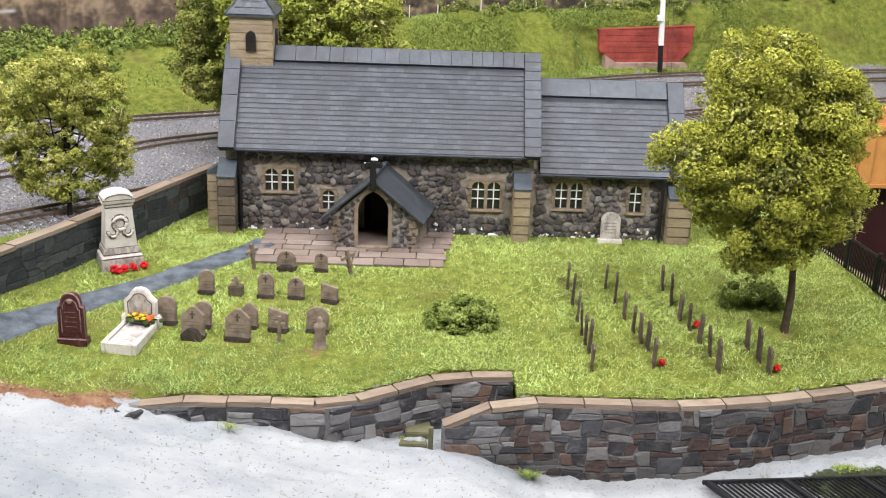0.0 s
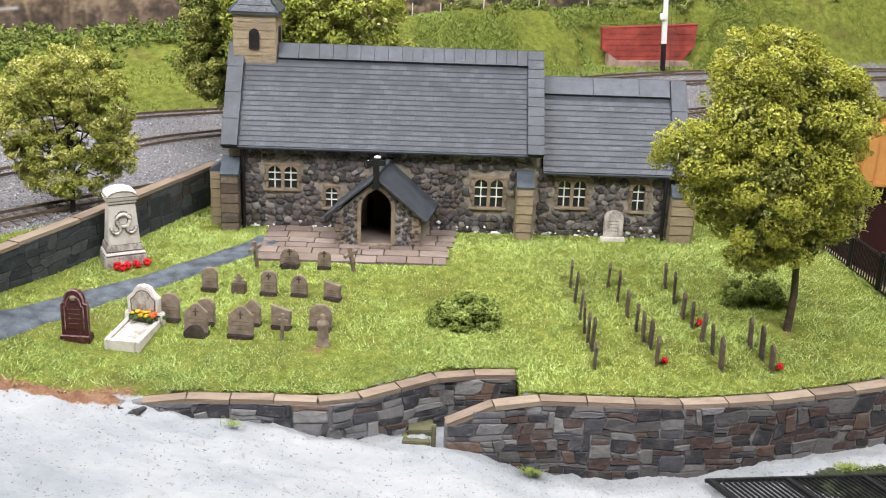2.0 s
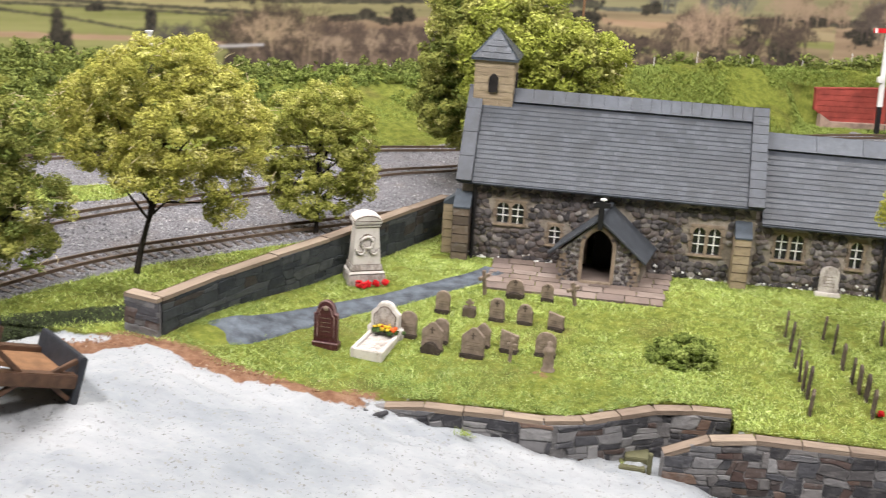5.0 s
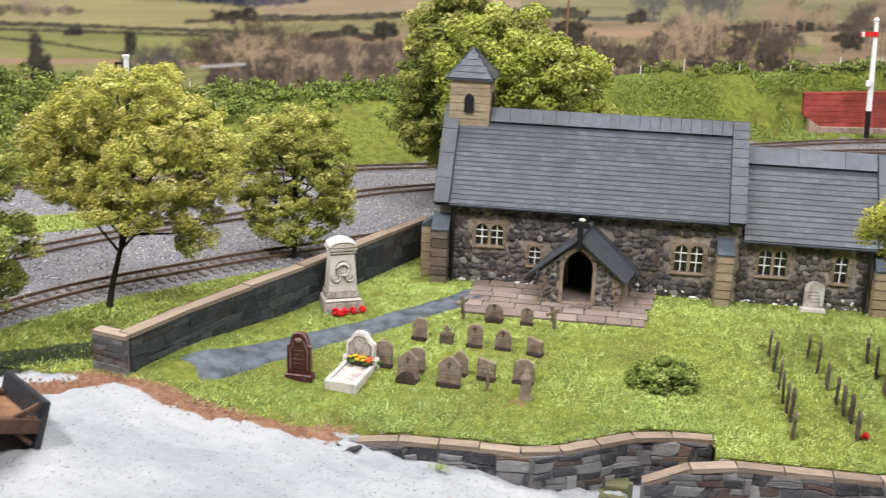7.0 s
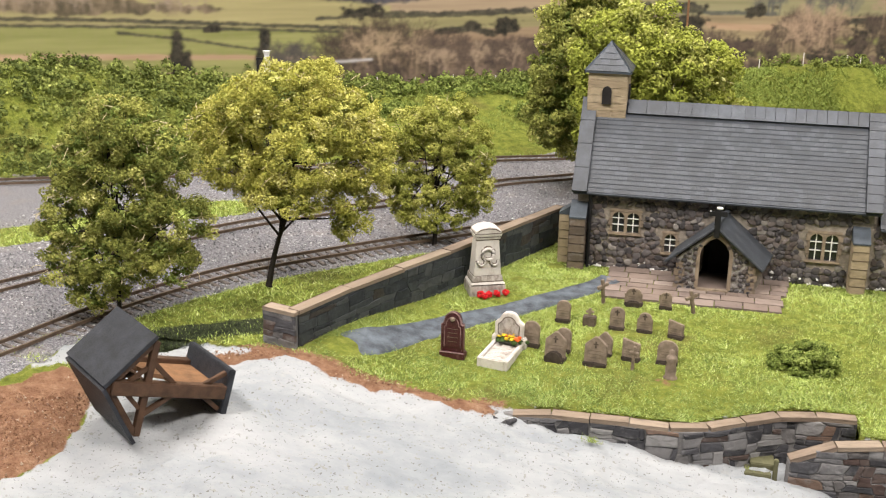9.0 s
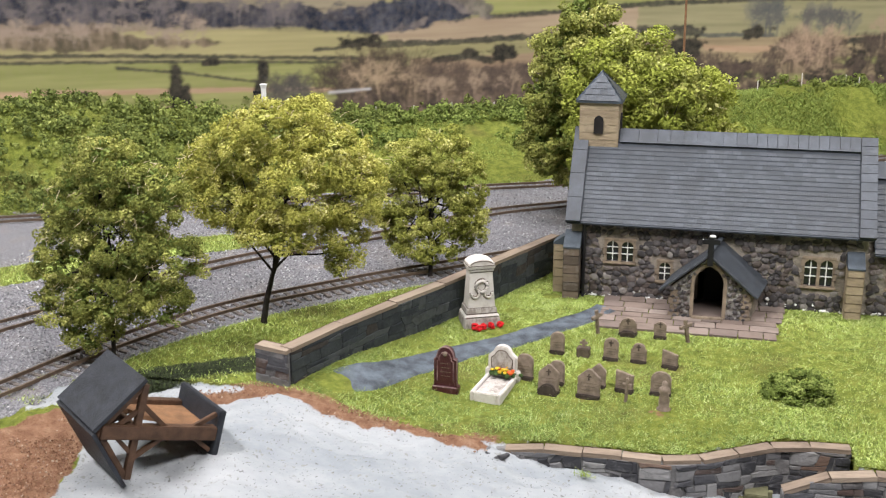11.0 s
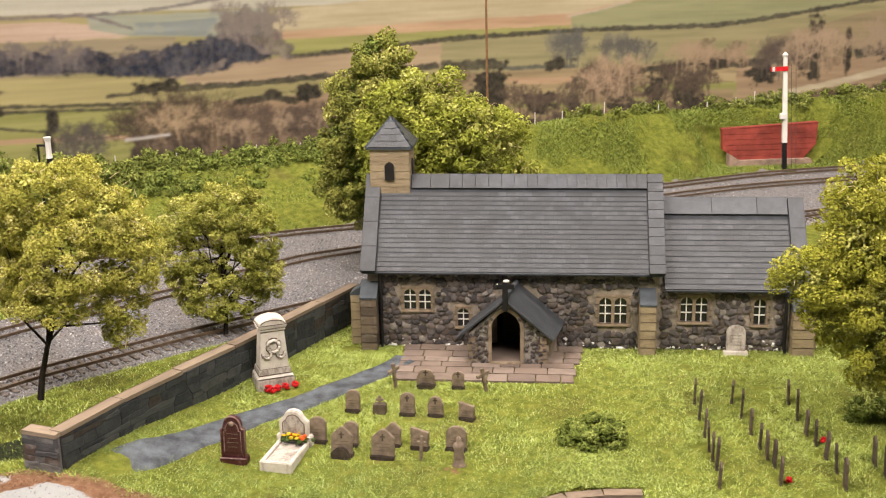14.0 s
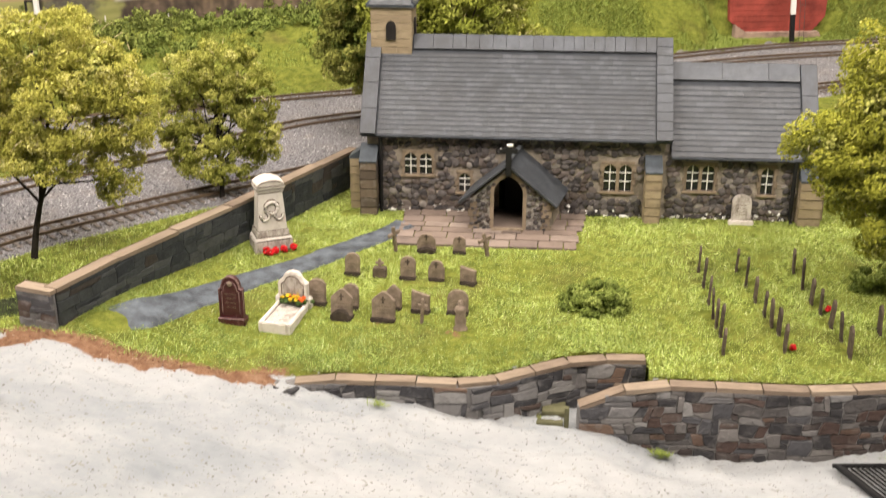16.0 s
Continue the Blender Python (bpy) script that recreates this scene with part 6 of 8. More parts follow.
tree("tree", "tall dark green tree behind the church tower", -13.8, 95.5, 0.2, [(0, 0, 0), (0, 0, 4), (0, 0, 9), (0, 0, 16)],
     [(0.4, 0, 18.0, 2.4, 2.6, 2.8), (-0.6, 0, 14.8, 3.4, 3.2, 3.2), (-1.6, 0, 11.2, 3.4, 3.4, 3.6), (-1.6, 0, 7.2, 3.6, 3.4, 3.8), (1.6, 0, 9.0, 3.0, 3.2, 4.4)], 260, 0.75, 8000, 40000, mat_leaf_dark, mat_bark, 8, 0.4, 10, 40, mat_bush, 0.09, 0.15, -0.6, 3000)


def bush(name, label, x, y, z, blobs, lumps, lump, crumbs, leaves_, mat, seed):
    gen = np.random.default_rng(seed)
    t = thing(name, label, "bush", x, y, z)
    v, f, tone = tufts(blobs, lumps, lump, crumbs, leaves_, 0.06, 0.1, gen, -0.9, 0.75, 0.4)
    toned(soup("leaves", v, f, mat, t), tone)
    return t


bush("bush", "low dark green bush on the grass", 4.15, 59.5, on_yard(4.15, 59.5), [(-1.1, 0, 0.35, 1.0, 1.0, 0.6), (0.3, 0.2, 0.7, 1.1, 1.1, 0.8), (1.3, -0.1, 0.35, 0.8, 0.8, 0.6), (0.2, -0.8, 0.2, 1.2, 0.7, 0.5)], 70, 0.34, 4200, 12000, mat_bush, 21)
bush("bush", "dark green undergrowth below the tree", 22.0, 63.2, on_yard(22.0, 63.2), [(-1.1, 0, 0.4, 1.1, 1.0, 0.7), (0.8, 0, 0.4, 1.1, 1.0, 0.7)], 60, 0.36, 3000, 9000, mat_bush, 22)


# ---- railway ----
def lay_track(line, label, first, last):
    """Flexible track: two rails on sleepers, between two lengths along the line."""
    t = thing("railway_track", label, "railway track", kind="structure")
    for s in (-1, 1):
        bm, rows = bmesh.new(), []
        n = int((last - first) / 1.2)
        for k in range(n + 1):
            (x, y), a = along(line, first + (last - first) * k / n)
            ox, oy = -math.sin(a) * s, math.cos(a) * s
            row = []
            for off, z in ((0.76, 0.28), (0.76, 0.5), (0.90, 0.5), (0.90, 0.28)):
                row.append(bm.verts.new((x + ox * off, y + oy * off, z)))
            rows.append(row)
        for r0, r1 in zip(rows, rows[1:]):
            for i in range(4):
                bm.faces.new((r0[i], r1[i], r1[(i + 1) % 4], r0[(i + 1) % 4]))
        bmesh.ops.recalc_face_normals(bm, faces=bm.faces)
        part("rail", bm, mat_rail, t, "rusty steel rail")
    u = first
    while u < last:
        (x, y), a = along(line, u)
        put_piece("sleeper", sleeper, Matrix.Translation((x * U, y * U, 0.0)) @ Matrix.Rotation(a, 4, "Z"), t)
        u += 0.82
    return t


bm = box(bmesh.new(), -0.16, 0.16, -1.5, 1.5, -0.2, 0.09, 0.03)
bmesh.ops.scale(bm, vec=(U, U, U), verts=bm.verts)
sleeper = bpy.data.meshes.new("sleeper_shape")
bm.to_mesh(sleeper)
bm.free()
sleeper.materials.append(mat_sleeper)
lay_track(TRACK_A, "rusty model railway track on grey ballast beside the wall", 4, 162)
lay_track(TRACK_B, "rusty model railway track on grey ballast", 4, 165)
lay_track(TRACK_C, "rusty model railway track on grey ballast under the bank", 18, 185)

# ballast chips, thickest near the camera
gen = np.random.default_rng(31)
px, py = gen.uniform(-58, 45, 150000), gen.uniform(34, 140, 150000)
pz, cov = ground_z(px, py)
near = cov["ballast"] & (gen.uniform(0, 1, 150000) < np.clip(1.6 - py / 95, 0.25, 1))
px, py, pz = px[near], py[near], pz[near]
n = len(px)
s = gen.uniform(0.05, 0.125, (n, 1, 1))
octa = np.array([(1, 0, 0), (-0.5, 0.87, 0), (-0.5, -0.87, 0), (0.1, 0.1, 0.9)])
ang = gen.uniform(0, 6.28, n)
c_, s_ = np.cos(ang), np.sin(ang)
rot = np.stack([np.stack([c_, -s_, 0 * c_], 1), np.stack([s_, c_, 0 * c_], 1), np.stack([0 * c_, 0 * c_, 1 + 0 * c_], 1)], 1)
v = np.einsum("nij,kj->nki", rot, octa * (1, 1, 0.9)) * s + gen.normal(0, 0.018, (n, 4, 3)) + np.stack([px, py, pz + 0.03], 1)[:, None]
i = np.arange(n)[:, None] * 4
tagged(soup("ballast", v.reshape(-1, 3), np.concatenate([i + (0, 1, 3), i + (1, 2, 3), i + (2, 0, 3)]), mat_chip), "loose grey ballast chips between the rails", "ballast", kind="stuff")


# clods and crumbs of soil
gen = np.random.default_rng(33)
mat_clod = pieces_mat("red_brown_soil_crumb", [(0.0, (0.19, 0.095, 0.055)), (0.35, (0.27, 0.145, 0.085)), (0.7, (0.34, 0.195, 0.12)), (0.94, (0.45, 0.34, 0.25))], 0.95, True, speck=5.0)
cx_, cy_ = gen.uniform(-46, -13, 26000), gen.uniform(30, 52, 26000)
near_rim = np.abs(strip_dist(RIM, cx_, cy_)[0])
ok = (inside(SOIL_BANK, cx_, cy_) & (gen.uniform(0, 1, 26000) < 0.8)) | (near_rim < np.abs(gen.normal(0, 0.55, 26000)))
cx_, cy_ = cx_[ok], cy_[ok]
v, f = foam(np.stack([cx_, cy_, ground_z(cx_, cy_)[0] + 0.06], 1), 0.055, gen)
tagged(soup("soil_crumbs", v, f, mat_clod), "loose red-brown crumbs of soil round the white plaster", "soil", kind="stuff")


# ---- grass ----
def blades(x, y, z, length_, width, lean, gen):
    n = len(x)
    a = gen.uniform(0, math.tau, n)
    h = length_ * gen.uniform(0.6, 1.25, n)
    d = np.stack([np.cos(a), np.sin(a), 0 * a], 1)
    p = np.stack([x, y, z - 0.03], 1)
    side = np.stack([-np.sin(a), np.cos(a), 0 * a], 1) * width
    tip = p + d * (h * lean * gen.uniform(0.3, 1.3, n))[:, None] + np.stack([0 * h, 0 * h, h * gen.uniform(0.12, 0.62, n)], 1)
    v = np.stack([p - side, p + side, tip], 1).reshape(-1, 3)
    return v, np.arange(3 * n).reshape(-1, 3)


def sprinkle(name, label, n, x0, x1, y0, y1, where, length_, width, lean, mat, seed, thin=0.0):
    gen = np.random.default_rng(seed)
    x, y = gen.uniform(x0, x1, n), gen.uniform(y0, y1, n)
    z, cov = ground_z(x, y)
    ok = where(x, y, cov)
    x, y, z = x[ok], y[ok], z[ok]
    v, f = blades(x, y, z, length_, width, lean, gen)
    return tagged(soup(name, v, f, mat), label, "grass", kind="stuff")


def lawn(x, y, cov):
    gen_ = np.random.default_rng(9)
    ok = cov["yard"] & ~((x > -11.7) & (x < 19.6) & (y > 73.9)) & ~((x > -9.0) & (x < 3.5) & (y > 66.9) & (y < 74))
    d, _ = strip_dist(PATH_MID[::2], x, y)
    k = np.array([noise.noise(Vector((a * 0.5, b * 0.5, 2))) for a, b in zip(x, y)])
    for sx, sy, sr in SOIL_SPOTS:
        ok &= (np.hypot(x - sx, y - sy) > sr * gen_.uniform(0.5, 1.05, len(x))) | (gen_.uniform(0, 1, len(x)) < 0.15)
    ok &= (np.abs(strip_dist(RIM, x, y)[0]) > 0.95) | (gen_.uniform(0, 1, len(x)) < 0.22)
    return ok & (d > 0.84 + 0.4 * step01(55 - y, 0, 3)) & (k > -0.55)


def deep_share(x, y):
    """How much of the darker grass mix lies at a place: most along the front of the graves."""
    k = np.array([noise.noise(Vector((a * 0.22, b * 0.22, 14))) for a, b in zip(x, y)])
    return np.clip(step01(61 - y, 0, 8) * step01(9 - x, 0, 9) * 0.85 + 0.12 + 0.4 * k, 0, 1)


def lawn_bright(x, y, cov):
    return lawn(x, y, cov) & (np.random.default_rng(10).uniform(0, 1, len(x)) > deep_share(x, y))


def lawn_deep(x, y, cov):
    return lawn(x, y, cov) & (np.random.default_rng(10).uniform(0, 1, len(x)) <= deep_share(x, y))


sprinkle("grass", "short yellow-green static grass on the yard", 520000, -28, 32, 48, 88, lawn_bright, 0.33, 0.024, 0.9, mat_grass, 41)
sprinkle("grass", "short deep green static grass by the graves", 520000, -28, 32, 48, 88, lawn_deep, 0.33, 0.024, 0.9, mat_grass_deep, 41)
sprinkle("grass_verge", "short static grass between wall and track", 100000, -46, -10, 46, 90, lambda x, y, c: (c["west"] | c["isle"] | (c["front"] & ~c["plaster"] & ~inside(SOIL_BANK, x, y))) & ((np.abs(strip_dist(LITTER, x, y)[0]) > 1.1) | (np.sin(x * 97 + y * 61) > 0.8)), 0.42, 0.03, 0.75, mat_grass, 42)
sprinkle("grass_isle", "patch of static grass between the tracks", 26000, -60, -38, 63, 84, lambda x, y, c: c["isle"], 0.45, 0.04, 0.75, mat_grass, 43)
sprinkle("bank_grass", "longer static grass on the railway bank", 190000, -90, 60, 80, 156, lambda x, y, c: c["bank"] & (c["dk"] > 0.5), 0.6, 0.05, 0.7, mat_bank_grass, 44)

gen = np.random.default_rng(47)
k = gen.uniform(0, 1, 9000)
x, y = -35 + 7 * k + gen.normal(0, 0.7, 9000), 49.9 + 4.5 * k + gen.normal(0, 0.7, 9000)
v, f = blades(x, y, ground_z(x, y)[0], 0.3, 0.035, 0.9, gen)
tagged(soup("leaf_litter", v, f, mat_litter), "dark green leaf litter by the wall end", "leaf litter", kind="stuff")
sprinkle("bank_grass", "thick static grass on the bank by the red wall", 110000, 0, 52, 118, 150, lambda x, y, c: c["bank"] & (c["dk"] > 0.5), 0.55, 0.05, 0.75, mat_bank_grass, 48)
for tx, ty, n in ((7.6, 50.3, 240), (20.4, 50.9, 500), (21.8, 51.0, 900), (23.4, 51.2, 900), (1.6, 51.6, 160), (-7.5, 49.7, 60)):
    gen = np.random.default_rng(int(tx * 10) + 100)
    x, y = gen.normal(tx, 0.25 if n < 300 else 0.8, n), gen.normal(ty, 0.15, n)
    v, f = blades(x, y, np.array([ground_at(a, c) for a, c in zip(x, y)]) + 0.1, 0.35, 0.03, 0.8, gen)
    tagged(soup("grass_tuft", v, f, mat_bank_grass), "small green tuft in the plaster", "grass", kind="stuff")

# hedge along the top of the bank
gen = np.random.default_rng(51)


def overgrown(n, x0, x1, deep, low, high, lumps, leaves_, mat, label):
    """Bushy clumps over the bank, down to a distance from the backscene."""
    hx, hy = gen.uniform(x0, x1, 24000), gen.uniform(76, 160, 24000)
    hz, cov = ground_z(hx, hy)
    k = np.array([noise.noise(Vector((a * 0.16, b * 0.16, 6))) for a, b in zip(hx, hy)])
    ok = cov["bank"] & (cov["dk"] > 0.9) & (cov["dk"] < deep(hx) + 4 * k) & ~((hx > 19) & (hx < 39) & (hy < 147))
    p = np.stack([hx[ok], hy[ok], hz[ok]], 1)[:n]
    blobs = [(a, b, c + 0.3 * r, r * 1.1, r * 1.1, r * 0.75) for (a, b, c), r in zip(p, gen.uniform(low, high, len(p)))]
    v, f, tone = tufts(blobs, lumps, 0.5, leaves_ // 10, leaves_, 0.12, 0.2, gen, -0.95, 0.85, 0.4)
    return tagged(toned(soup("hedge", v, f, mat), tone), label, "hedge", kind="stuff")


overgrown(760, -76, -39, lambda x: np.interp(x, [-76, -46, -38], [24, 20, 3]), 0.9, 1.8, 4200, 100000, mat_hedge, "rough dark green scrub over the bank beside the tracks")
overgrown(420, -42, -8, lambda x: 12.0 + 0 * x, 0.5, 1.15, 1400, 36000, mat_bush, "low green bushes down the railway bank")
overgrown(420, -42, 62, lambda x: 3.4 + 0 * x, 0.7, 1.6, 1600, 46000, mat_hedge, "uneven dark green hedge along the bank top")

# red retaining wall, signal and lamp
red = thing("red_wall", "red brick retaining wall let into the bank", "wall", 28.6, 142.4, 1.4, 10)
part("core", slab([(-3.0, -0.9), (5.2, -0.9), (7.0, 1.2), (7.1, 3.9), (-5.4, 3.35), (-5.2, 0.8)], -0.3, 0.5), mat_brick, red)
for k in range(6):
    z0_, z1_ = -0.75 + k * 0.7, -0.075 + k * 0.7
    xa, xb = np.interp((z0_ + z1_) / 2, [-0.9, 0.8, 3.4], [-3.0, -5.15, -5.35]), np.interp((z0_ + z1_) / 2, [-0.9, 1.2, 3.9], [5.2, 6.95, 7.05])
    part("brick_course", box(bmesh.new(), xa + 0.1, xb - 0.1, -0.36, -0.28, z0_, z1_, 0.02), mat_brick, red)
part("coping", slab([(-5.45, 3.35), (7.15, 3.9), (7.15, 4.05), (-5.45, 3.5)], -0.36, 0.6, 0.04), mat_brick, red, "lighter red coping")
part("footing", slab([(-4.6, -1.5), (6.6, -1.5), (6.2, -0.6), (5.3, -0.55), (-3.1, -0.55), (-4.6, 0.4)], -1.0, 0.2, 0.08), plain("pink_plaster_footing", (0.33, 0.235, 0.19), 0.9, 0.45, 0.8), red, "pinkish plaster footing")
sig = thing("railway_signal", "white semaphore signal post with red arm and black foot", "railway signal", 30.9, 139.2, 0.3, ry=-2.9)
part("foot", box(bmesh.new(), -0.28, 0.28, -0.28, 0.28, -0.3, 3.2, 0.04), mat_black, sig, "black post foot")
part("post", frustum(bmesh.new(), 0.62, 0.62, 3.2, 0.46, 0.46, 13.9, 0.04), mat_white, sig, "white post")
part("finial", tube(bmesh.new(), [(0, 0, 13.9), (0, 0, 14.1), (0, 0, 14.4)], [0.32, 0.36, 0.08], 8), mat_white, sig)
arm = part("arm", box(bmesh.new(), -1.75, 0.3, -0.4, -0.3, 12.15, 12.7, 0.02), mat_red, sig, "red signal arm")
part("stripe", box(bmesh.new(), -1.6, -1.3, -0.41, -0.29, 12.15, 12.7), mat_white, arm)
part("lamp_case", box(bmesh.new(), -0.65, 0.0, -0.6, 0.1, 6.2, 6.9, 0.05), mat_white, sig)
mat_ladder = plain("grey_ladder_wire", (0.07, 0.065, 0.06), 0.7, 0.2, 2.0, bump=0.0)
for x in (0.95, 1.5):
    part("ladder_rail", tube(bmesh.new(), [(x, 0.3, -0.5), (x - 0.15, 0.3, 12.8)], 0.03, 5), mat_ladder, sig)
for k in range(16):
    part("ladder_rung", tube(bmesh.new(), [(0.93 - 0.009 * k, 0.3, 0.5 + k * 0.75), (1.48 - 0.009 * k, 0.3, 0.5 + k * 0.75)], 0.018, 4), mat_ladder, sig)
lamp_post = thing("water_crane", "black post with a white lamp beside the railway", "lamp post", -45.6, 97.8, 0.0)
part("post", tube(bmesh.new(), [(0, 0, 0), (0, 0, 5), (0, 0, 9.6)], [0.45, 0.3, 0.28], 8), mat_black, lamp_post)
part("head", tube(bmesh.new(), [(0, 0, 9.4), (0, 0, 9.7), (0, 0, 11.0), (0, 0, 11.4)], [0.34, 0.28, 0.27, 0.4], 8), mat_white, lamp_post)
part("bracket", box(bmesh.new(), -1.1, 0.0, -0.08, 0.08, 10.5, 10.7), mat_black, lamp_post)
part("stay", tube(bmesh.new(), [(-1.0, 0, 0), (-1.0, 0, 10.7)], 0.12, 6), mat_black, lamp_post)



def sheet(parent, name, corners, thick, mat, label=""):
    """A flat panel with four corners and a thickness along its normal."""
    p = [Vector(c) for c in corners]
    nrm = (p[1] - p[0]).cross(p[3] - p[0]).normalized() * thick
    bm = bmesh.new()
    a, b = [bm.verts.new(q) for q in p], [bm.verts.new(q + nrm) for q in p]
    bm.faces.new(a[::-1])
    bm.faces.new(b)
    for i in range(4):
        bm.faces.new((a[i], a[(i + 1) % 4], b[(i + 1) % 4], b[i]))
    bmesh.ops.recalc_face_normals(bm, faces=bm.faces)
    return part(name, bm, mat, parent, label)


def beam(parent, p, q, w, mat, name="beam"):
    p, q = Vector(p), Vector(q)
    d = q - p
    m = Matrix.Translation(p) @ d.to_track_quat("Z", "Y").to_matrix().to_4x4()
    return part(name, box(bmesh.new(), -w / 2, w / 2, -w / 2, w / 2, 0, d.length, 0.03, m), mat, parent)


# ---- lychgate lying on its side ----
gate = tagged(new("lychgate"), "timber lychgate with charcoal slate roof lying on its side", "lychgate")
gate.empty_display_size = 0.01
up_, far_ = Vector((-0.61, -0.74, 0.29)).normalized(), Vector((-0.77, 0.63, 0)).normalized()
side_ = up_.cross(far_).normalized()
gate.matrix_world = Matrix((( far_.x, side_.x, up_.x, -0.262), (far_.y, side_.y, up_.y, 0.429), (far_.z, side_.z, up_.z, 0.0145), (0, 0, 0, 1)))
for s in (-1, 1):
    sheet(gate, "roof_slope", [(-0.35, 0, 6.75), (4.75, 0, 6.75), (4.75, s * 2.75, 4.55), (-0.35, s * 2.75, 4.55)], 0.2 * s, mat_gate_slate, "charcoal slate slope")
    beam(gate, (0.0, s * 2.4, 4.6), (0.0, 0, 6.5), 0.3, mat_timber, "rafter")
    beam(gate, (4.3, s * 2.4, 4.6), (4.3, 0, 6.5), 0.3, mat_timber, "rafter")
    beam(gate, (0.0, s * 1.5, 4.55), (0.0, s * 0.2, 2.9), 0.26, mat_timber, "brace")
    beam(gate, (0.0, s * 1.1, 4.6), (0.0, s * 0.2, 5.6), 0.22, mat_timber, "brace")
    beam(gate, (4.3, s * 1.5, 4.55), (4.3, s * 0.2, 2.9), 0.26, mat_timber, "brace")
    beam(gate, (0.1, s * 0.2, 1.4), (0.1, s * 1.0, 0.15), 0.24, mat_timber, "foot_brace")
for xx in (0.0, 4.3):
    beam(gate, (xx, -2.5, 4.5), (xx, 2.5, 4.5), 0.36, mat_timber, "tie_beam")
    part("post", box(bmesh.new(), xx - 0.3, xx + 0.3, -0.36, 0.36, 0.1, 6.4, 0.04), mat_timber, gate)
part("side_board", slab([(0.3, 0.1), (4.1, 0.1), (4.1, 4.3), (3.4, 4.3), (3.2, 3.6), (2.2, 3.2), (2.0, 2.6), (0.9, 2.4), (0.3, 1.9)], -0.1, 0.14), mat_gate_board, gate, "orange-brown stained side board")
part("top_rail", box(bmesh.new(), 0.3, 4.2, -0.2, 0.24, 4.2, 4.5, 0.03), mat_timber, gate)
part("base_slab", box(bmesh.new(), -0.25, 4.65, -1.25, 1.25, -0.25, 0.12, 0.05), mat_gate_slate, gate, "charcoal base slab")

# ---- the right-hand edge: kerb, railing, wooden case, car ----
KERB = smoothed([(31.0, 60.0), (30.4, 64.2), (29.9, 68.4), (29.1, 74.6), (28.0, 80)], 0.7)
kerb = thing("kerb", "grey concrete kerb under the black railing", "kerb", kind="structure")
wall_solid(KERB, lambda u: -0.25, lambda u: -2.4, 0.9, mat_mortar, "kerb_stone", kerb)


def railing(line, z, h, label, gap=0.33, posts=4.0, rz=0):
    t = thing("railing", label, "railing")
    total = length(line)
    for zz in (0.25, h - 0.1):
        pts = [(*along(line, max(1e-3, total * k / 20 - 1e-3))[0][:2], z + zz) for k in range(21)]
        part("rail_bar", tube(bmesh.new(), pts, 0.09, 5), mat_black, t)
    u = 0.0
    while u < total:
        (x, y, *_), a = along(line, u + 1e-3)
        put_piece("baluster", baluster, Matrix.Translation((x * U, y * U, z * U)) @ Matrix.Diagonal((1, 1, h / 2, 1)), t)
        u += gap
    u = 0.0
    while u < total:
        (x, y, *_), a = along(line, u + 1e-3)
        part("post", tube(bmesh.new(), [(x, y, z - 0.2), (x, y, z + h + 0.2)], 0.15, 6), mat_black, t)
        u += posts
    return t


bm = tube(bmesh.new(), [(0, 0, 0), (0, 0, 2)], 0.055, 5)
bmesh.ops.scale(bm, vec=(U, U, U), verts=bm.verts)
baluster = bpy.data.meshes.new("baluster_shape")
bm.to_mesh(baluster)
bm.free()
baluster.materials.append(mat_black)
railing(KERB[2:], -0.25, 2.5, "black metal railing on the curved kerb")
loose = thing("ramp_railing", "black slanted ramp railing panel lying on the plaster", "railing", 16.5, 49.9, -4.85)
for k in range(52):
    p = Vector((0.15 + k * 0.28, 0.02 * (0.15 + k * 0.28), 0.052 * k * 0.28))
    beam(loose, p, p + Vector((1.75, -3.0, -0.25)), 0.26 if k % 14 == 0 else 0.11, mat_black, "post" if k % 14 == 0 else "slat")
for dx, dy, dz in ((0, 0, 0), (1.6, -2.75, -0.23)):
    beam(loose, (dx - 0.1, dy - 0.01, dz), (dx + 14.5, dy + 0.29, dz + 0.754), 0.2, mat_black, "rail_bar")
case = thing("wooden_case", "varnished pine case with dark maroon inside", "cabinet", 29.8, 78.5, -3.7)
part("top_panel", box(bmesh.new(), 0, 34, 0, 0.8, 6.7, 12.6, 0.15), mat_pine, case)
part("panel_moulding", box(bmesh.new(), 0, 34, -0.35, 0.0, 10.9, 11.5, 0.12), mat_pine, case)
part("panel_moulding", box(bmesh.new(), 0, 34, -0.2, 0.0, 6.7, 7.1, 0.08), mat_pine, case)
for k in range(4):
    part("panel_stile", box(bmesh.new(), 3.4 + k * 8, 4.4 + k * 8, -0.2, 0.0, 7.1, 10.9, 0.06), mat_pine, case)
part("back_board", box(bmesh.new(), 0, 34, 0.8, 1.6, -0.2, 12.0), mat_maroon, case, "dark maroon board")
part("bottom_board", box(bmesh.new(), 1.9, 34, -18.0, 0.8, -0.6, -0.2), mat_maroon, case)
car = thing("parked_car", "small white parked car behind the railing", "car", 35.4, 68.0, -3.85, 62)
body = part("body", slab([(-2.7, 0.35), (2.7, 0.35), (2.75, 1.0), (2.5, 1.25), (1.4, 1.35), (0.7, 1.95), (-1.6, 1.95), (-2.3, 1.35), (-2.7, 1.2)], -1.1, 1.1, 0.15), mat_white, car)
